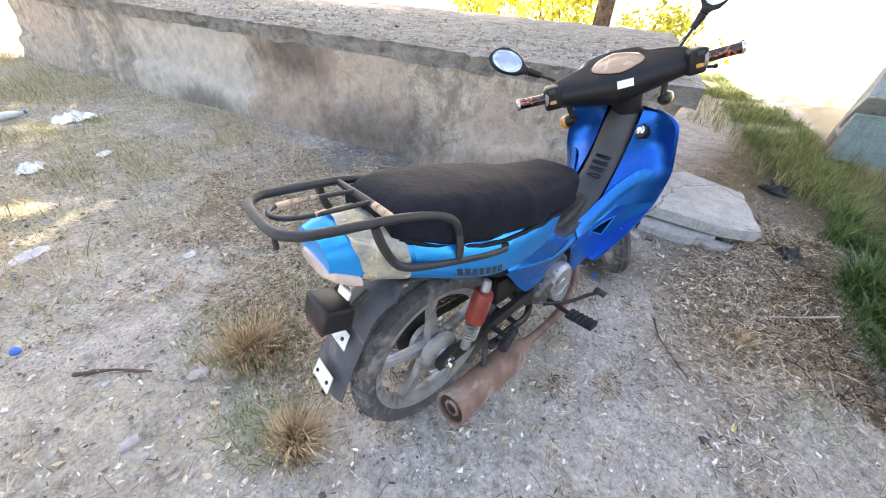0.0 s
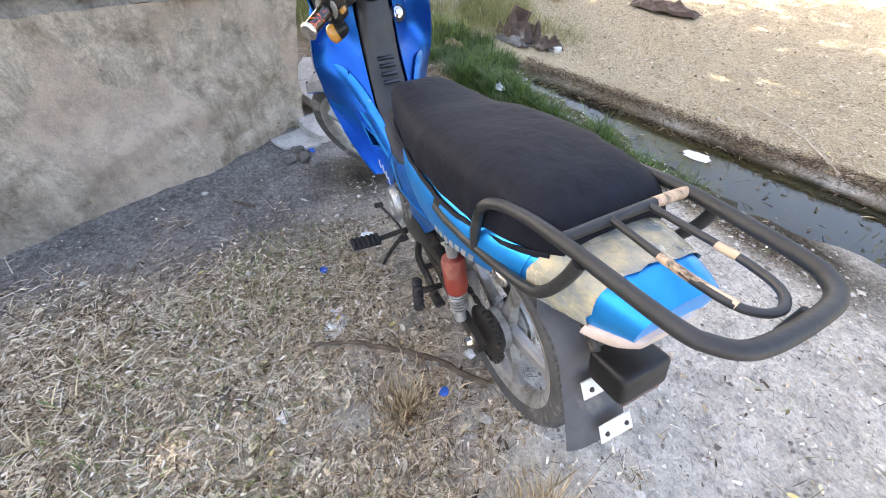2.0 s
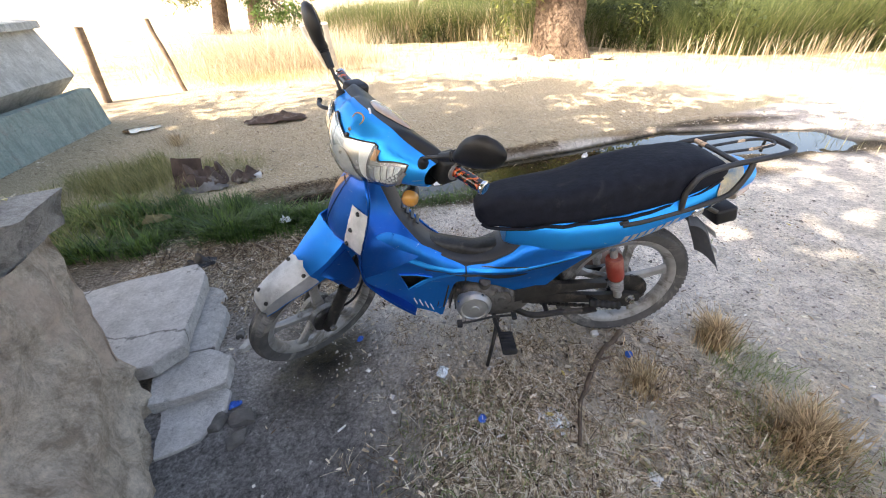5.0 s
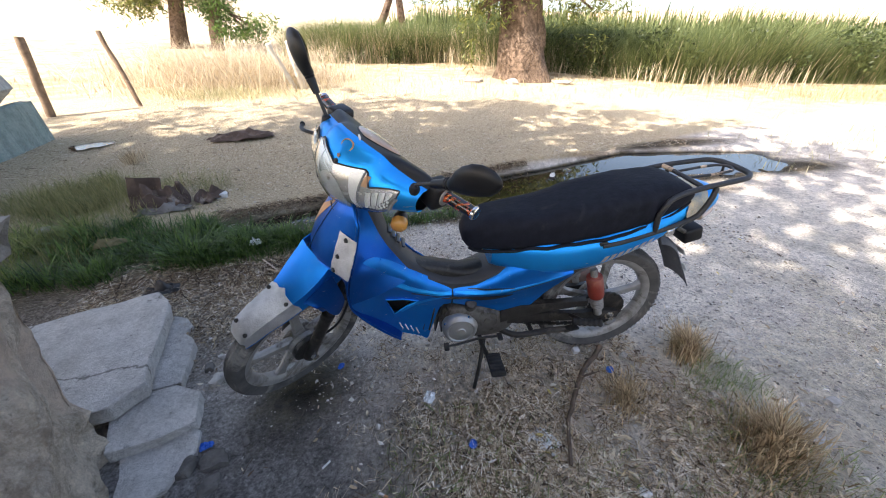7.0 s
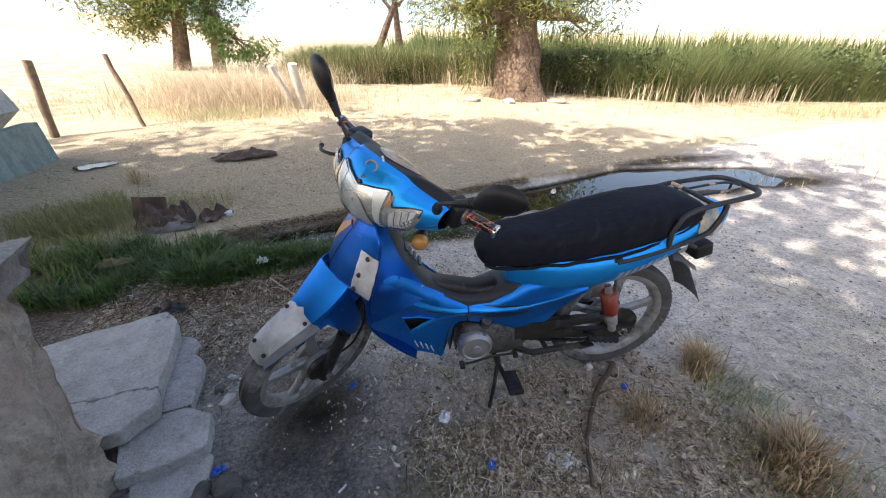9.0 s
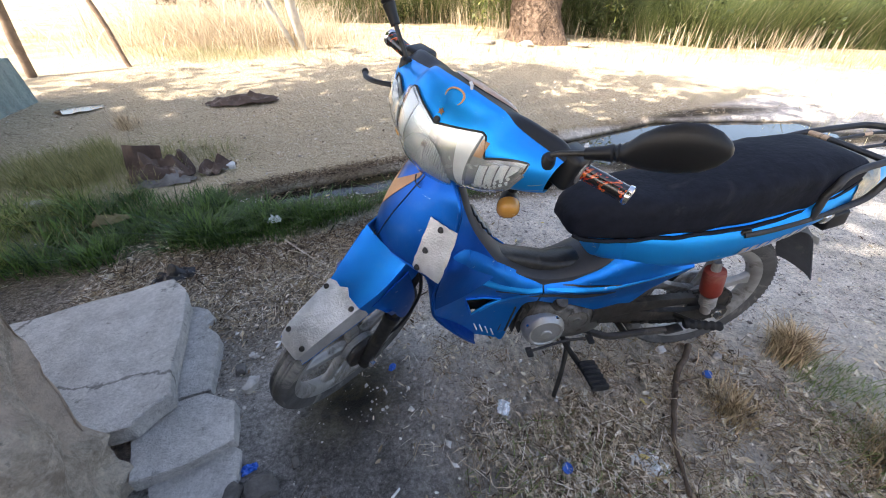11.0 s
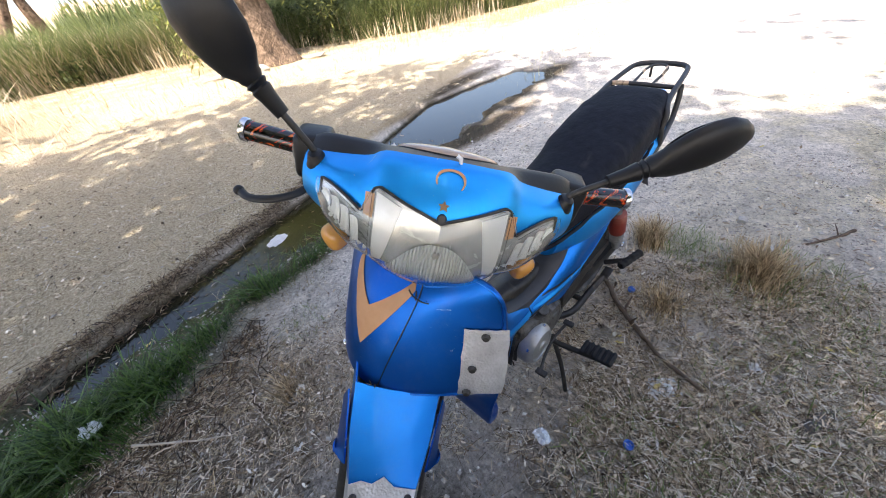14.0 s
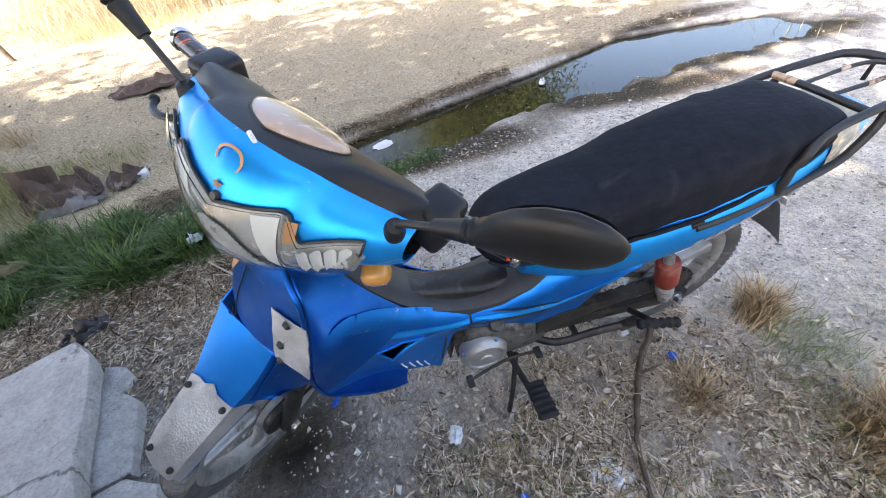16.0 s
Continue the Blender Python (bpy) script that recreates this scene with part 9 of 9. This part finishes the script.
stick([(1.15, 0.62, 0.0), (1.22, 0.70, 0.0)], 0.006, "short dark twig on the ash", STICK, 7, 0)
stick([(0.02, 0.86, 0.0), (0.12, 0.93, 0.0), (0.20, 1.02, 0.01)], 0.005, "pale forked twig on the straw", STICK_PALE, 8, 3)
stick([(1.0, -2.72, 0.02), (0.6, -2.62, 0.03), (0.2, -2.35, 0.02)], 0.006, "long pale stalk lying over the ditch water", STICK_PALE, 9, 1)


def stone(x, y, sx, sy, sz, turn, mat, label, seed, name="stone"):
    bm = bmesh.new()
    bmesh.ops.create_icosphere(bm, subdivisions=3, radius=1.0)
    for v in bm.verts:
        p = v.co.copy()
        f = 1 + 0.08 * noise.noise(p * 7) + 0.40 * noise.noise(p * 1.3 + Vector((seed, 0, 0))) + 0.12 * noise.noise(p * 3 + Vector((0, seed, 0)))
        p = Vector([math.copysign(abs(c) ** 0.6, c) for c in p]) * f
        v.co = Vector((p.x * sx, p.y * sy, p.z * sz))
    m = Matrix.Translation((x, y, ground_z(x, y) + sz * 0.45)) @ pose(0, 0, 0, 0, 0, turn)
    tagged(obj(name, bm, mat, None, "", 35, m), label, "stone", "stones on the ground")


for i, (x, y, sx, sy, sz, mat, label) in enumerate((
        (0.096, -0.012 + 0.06, 0.016, 0.013, 0.013, PAPER, "small white stone beside the rear wheel"),
        (-0.10, 0.10, 0.020, 0.014, 0.010, STONE_MAT, "pale pebble beside the dry tuft"),
        (1.628, 0.005, 0.032, 0.022, 0.016, STONE_MAT, "broken brownish stone beside the front wheel"),
        (1.685, -0.07, 0.022, 0.018, 0.014, STONE_DARK, "dark lump of clinker beside the slab"),
        (1.66, -0.13, 0.015, 0.012, 0.01, STONE_MAT, "rounded grey pebble beside the slab"),
        (1.50, 0.34, 0.045, 0.03, 0.016, STONE_DARK, "charred lump at the foot of the wall"),
        (1.48, 0.42, 0.03, 0.025, 0.014, STONE_DARK, "charred lump at the foot of the wall"),
        (1.57, 0.36, 0.035, 0.022, 0.018, STONE_DARK, "charred lump at the foot of the wall"),
        (1.42, 0.278, 0.018, 0.012, 0.005, STONE_DARK, "flat piece of black charcoal on the ash"),
        (-0.55, 0.55, 0.03, 0.022, 0.012, STONE_MAT, "pale flat stone on the gravel"),
        (-0.75, 0.42, 0.028, 0.018, 0.010, STONE_MAT, "pale flat stone on the gravel"),
        (0.90, -0.62, 0.022, 0.016, 0.008, STONE_MAT, "pale pebble on the gravel"),
        (0.40, -0.78, 0.026, 0.016, 0.008, STONE_MAT, "white flat pebble on the gravel"),
        (0.62, -0.70, 0.014, 0.012, 0.012, STONE_DARK, "dark clod on the gravel"),
        (0.243, 0.781, 0.055, 0.016, 0.008, STONE_DARK, "dark sliver of wood-like stone on the straw"),
        (2.45, -2.10, 0.05, 0.04, 0.03, PAPER, "white stone at the edge of the dead grass"),
        (3.45, -1.55, 0.06, 0.045, 0.03, STONE_MAT, "pale stone beside the grass strip"),
        (-2.15, -8.55, 0.20, 0.15, 0.07, STONE_MAT, "pale boulder at the foot of the willow"),
        (-3.5, -8.6, 0.24, 0.16, 0.05, STONE_MAT, "low pale boulder beside the willow"),
        (-1.2, -8.8, 0.22, 0.15, 0.045, STONE_MAT, "low pale boulder on the verge"))):
    stone(x, y, sx, sy, sz, 37 * i, mat, label, i * 1.7)


def plastic_bottle():
    bm = bmesh.new()
    lathe(bm, [(0.0, 0.0), (0.028, 0.0), (0.032, 0.006), (0.031, 0.05), (0.033, 0.06), (0.031, 0.11), (0.033, 0.14), (0.026, 0.17), (0.012, 0.20), (0.012, 0.22), (0.0, 0.22)], (0, 0, 0), (0, 0, 1), 20)
    th = obj("plastic_bottle", bm, FOIL, None, "", 40, Matrix.Translation((-1.257, 4.108, ground_z(-1.257, 4.108) + 0.03)) @ pose(0, 0, 0, 0, 90, 30))
    bm = bmesh.new()
    lathe(bm, [(0.0, 0.238), (0.014, 0.238), (0.014, 0.215)], (0, 0, 0), (0, 0, 1), 14)
    obj("cap", bm, PLASTIC_BLUE, th)
    tagged(th, "empty crushed clear plastic bottle on the grass", "bottle")


plastic_bottle()


def bush(name, x, y, rx, rz, z, count, size, mat, label, seed):
    rng = random.Random(seed)
    thing = empty(name, Matrix.Translation((x, y, 0)))
    bm = bmesh.new()
    for _ in range(7):
        a = rng.uniform(0, 6.283)
        limb(bm, Vector((0, 0, -0.1)), Vector((rx * 0.7 * math.cos(a), rx * 0.7 * math.sin(a), z + rz * rng.uniform(-0.2, 0.6))), 0.022, 0.006, rng, seg=6)
    obj("stems", bm, BARK, thing)
    verts, faces = [], []
    tufts = [Vector((rng.gauss(0, 0.5) * rx, rng.gauss(0, 0.5) * rx, z + rng.gauss(0, 0.45) * rz)) for _ in range(count // 40)]
    for _ in range(count):
        q = rng.choice(tufts) + Vector((rng.gauss(0, 1), rng.gauss(0, 1), rng.gauss(0, 1))) * 0.09
        leaves(verts, faces, q, size * rng.uniform(0.6, 1.3), rng, 0.6)
    raw("foliage", verts, faces, mat, thing, False)
    tagged(thing, label, "bush")


bush("leafy_bush", 7.6, 4.6, 0.9, 0.6, 1.0, 2200, 0.10, LEAF_YELLOW, "bush with bright yellow-green leaves behind the platform", 91)
bush("leafy_bush", 6.9, 6.2, 0.8, 0.5, 0.95, 1600, 0.10, LEAF_YELLOW, "bush with bright yellow-green leaves behind the platform", 92)
bush("leafy_bush", 7.4, 2.4, 0.7, 0.4, 0.7, 1300, 0.09, LEAF_YELLOW, "low yellow-green bush beside the platform", 93)

LEAF_DARK = leaf_material("dark_bush_leaves", (0.02, 0.035, 0.010), (0.10, 0.13, 0.04))
for i, (x, y, r) in enumerate(((-5.1, -10.5, 0.9), (-6.6, -9.5, 0.8), (-9.4, -9.4, 1.0), (-12.6, -9.3, 1.1), (-4.0, -11.4, 0.8), (0.6, -13.4, 0.9))):
    bush("leafy_bush", x, y, r, 0.5, 0.95, 2400, 0.10, LEAF_DARK, "dark green bush at the edge of the reeds", 95 + i)
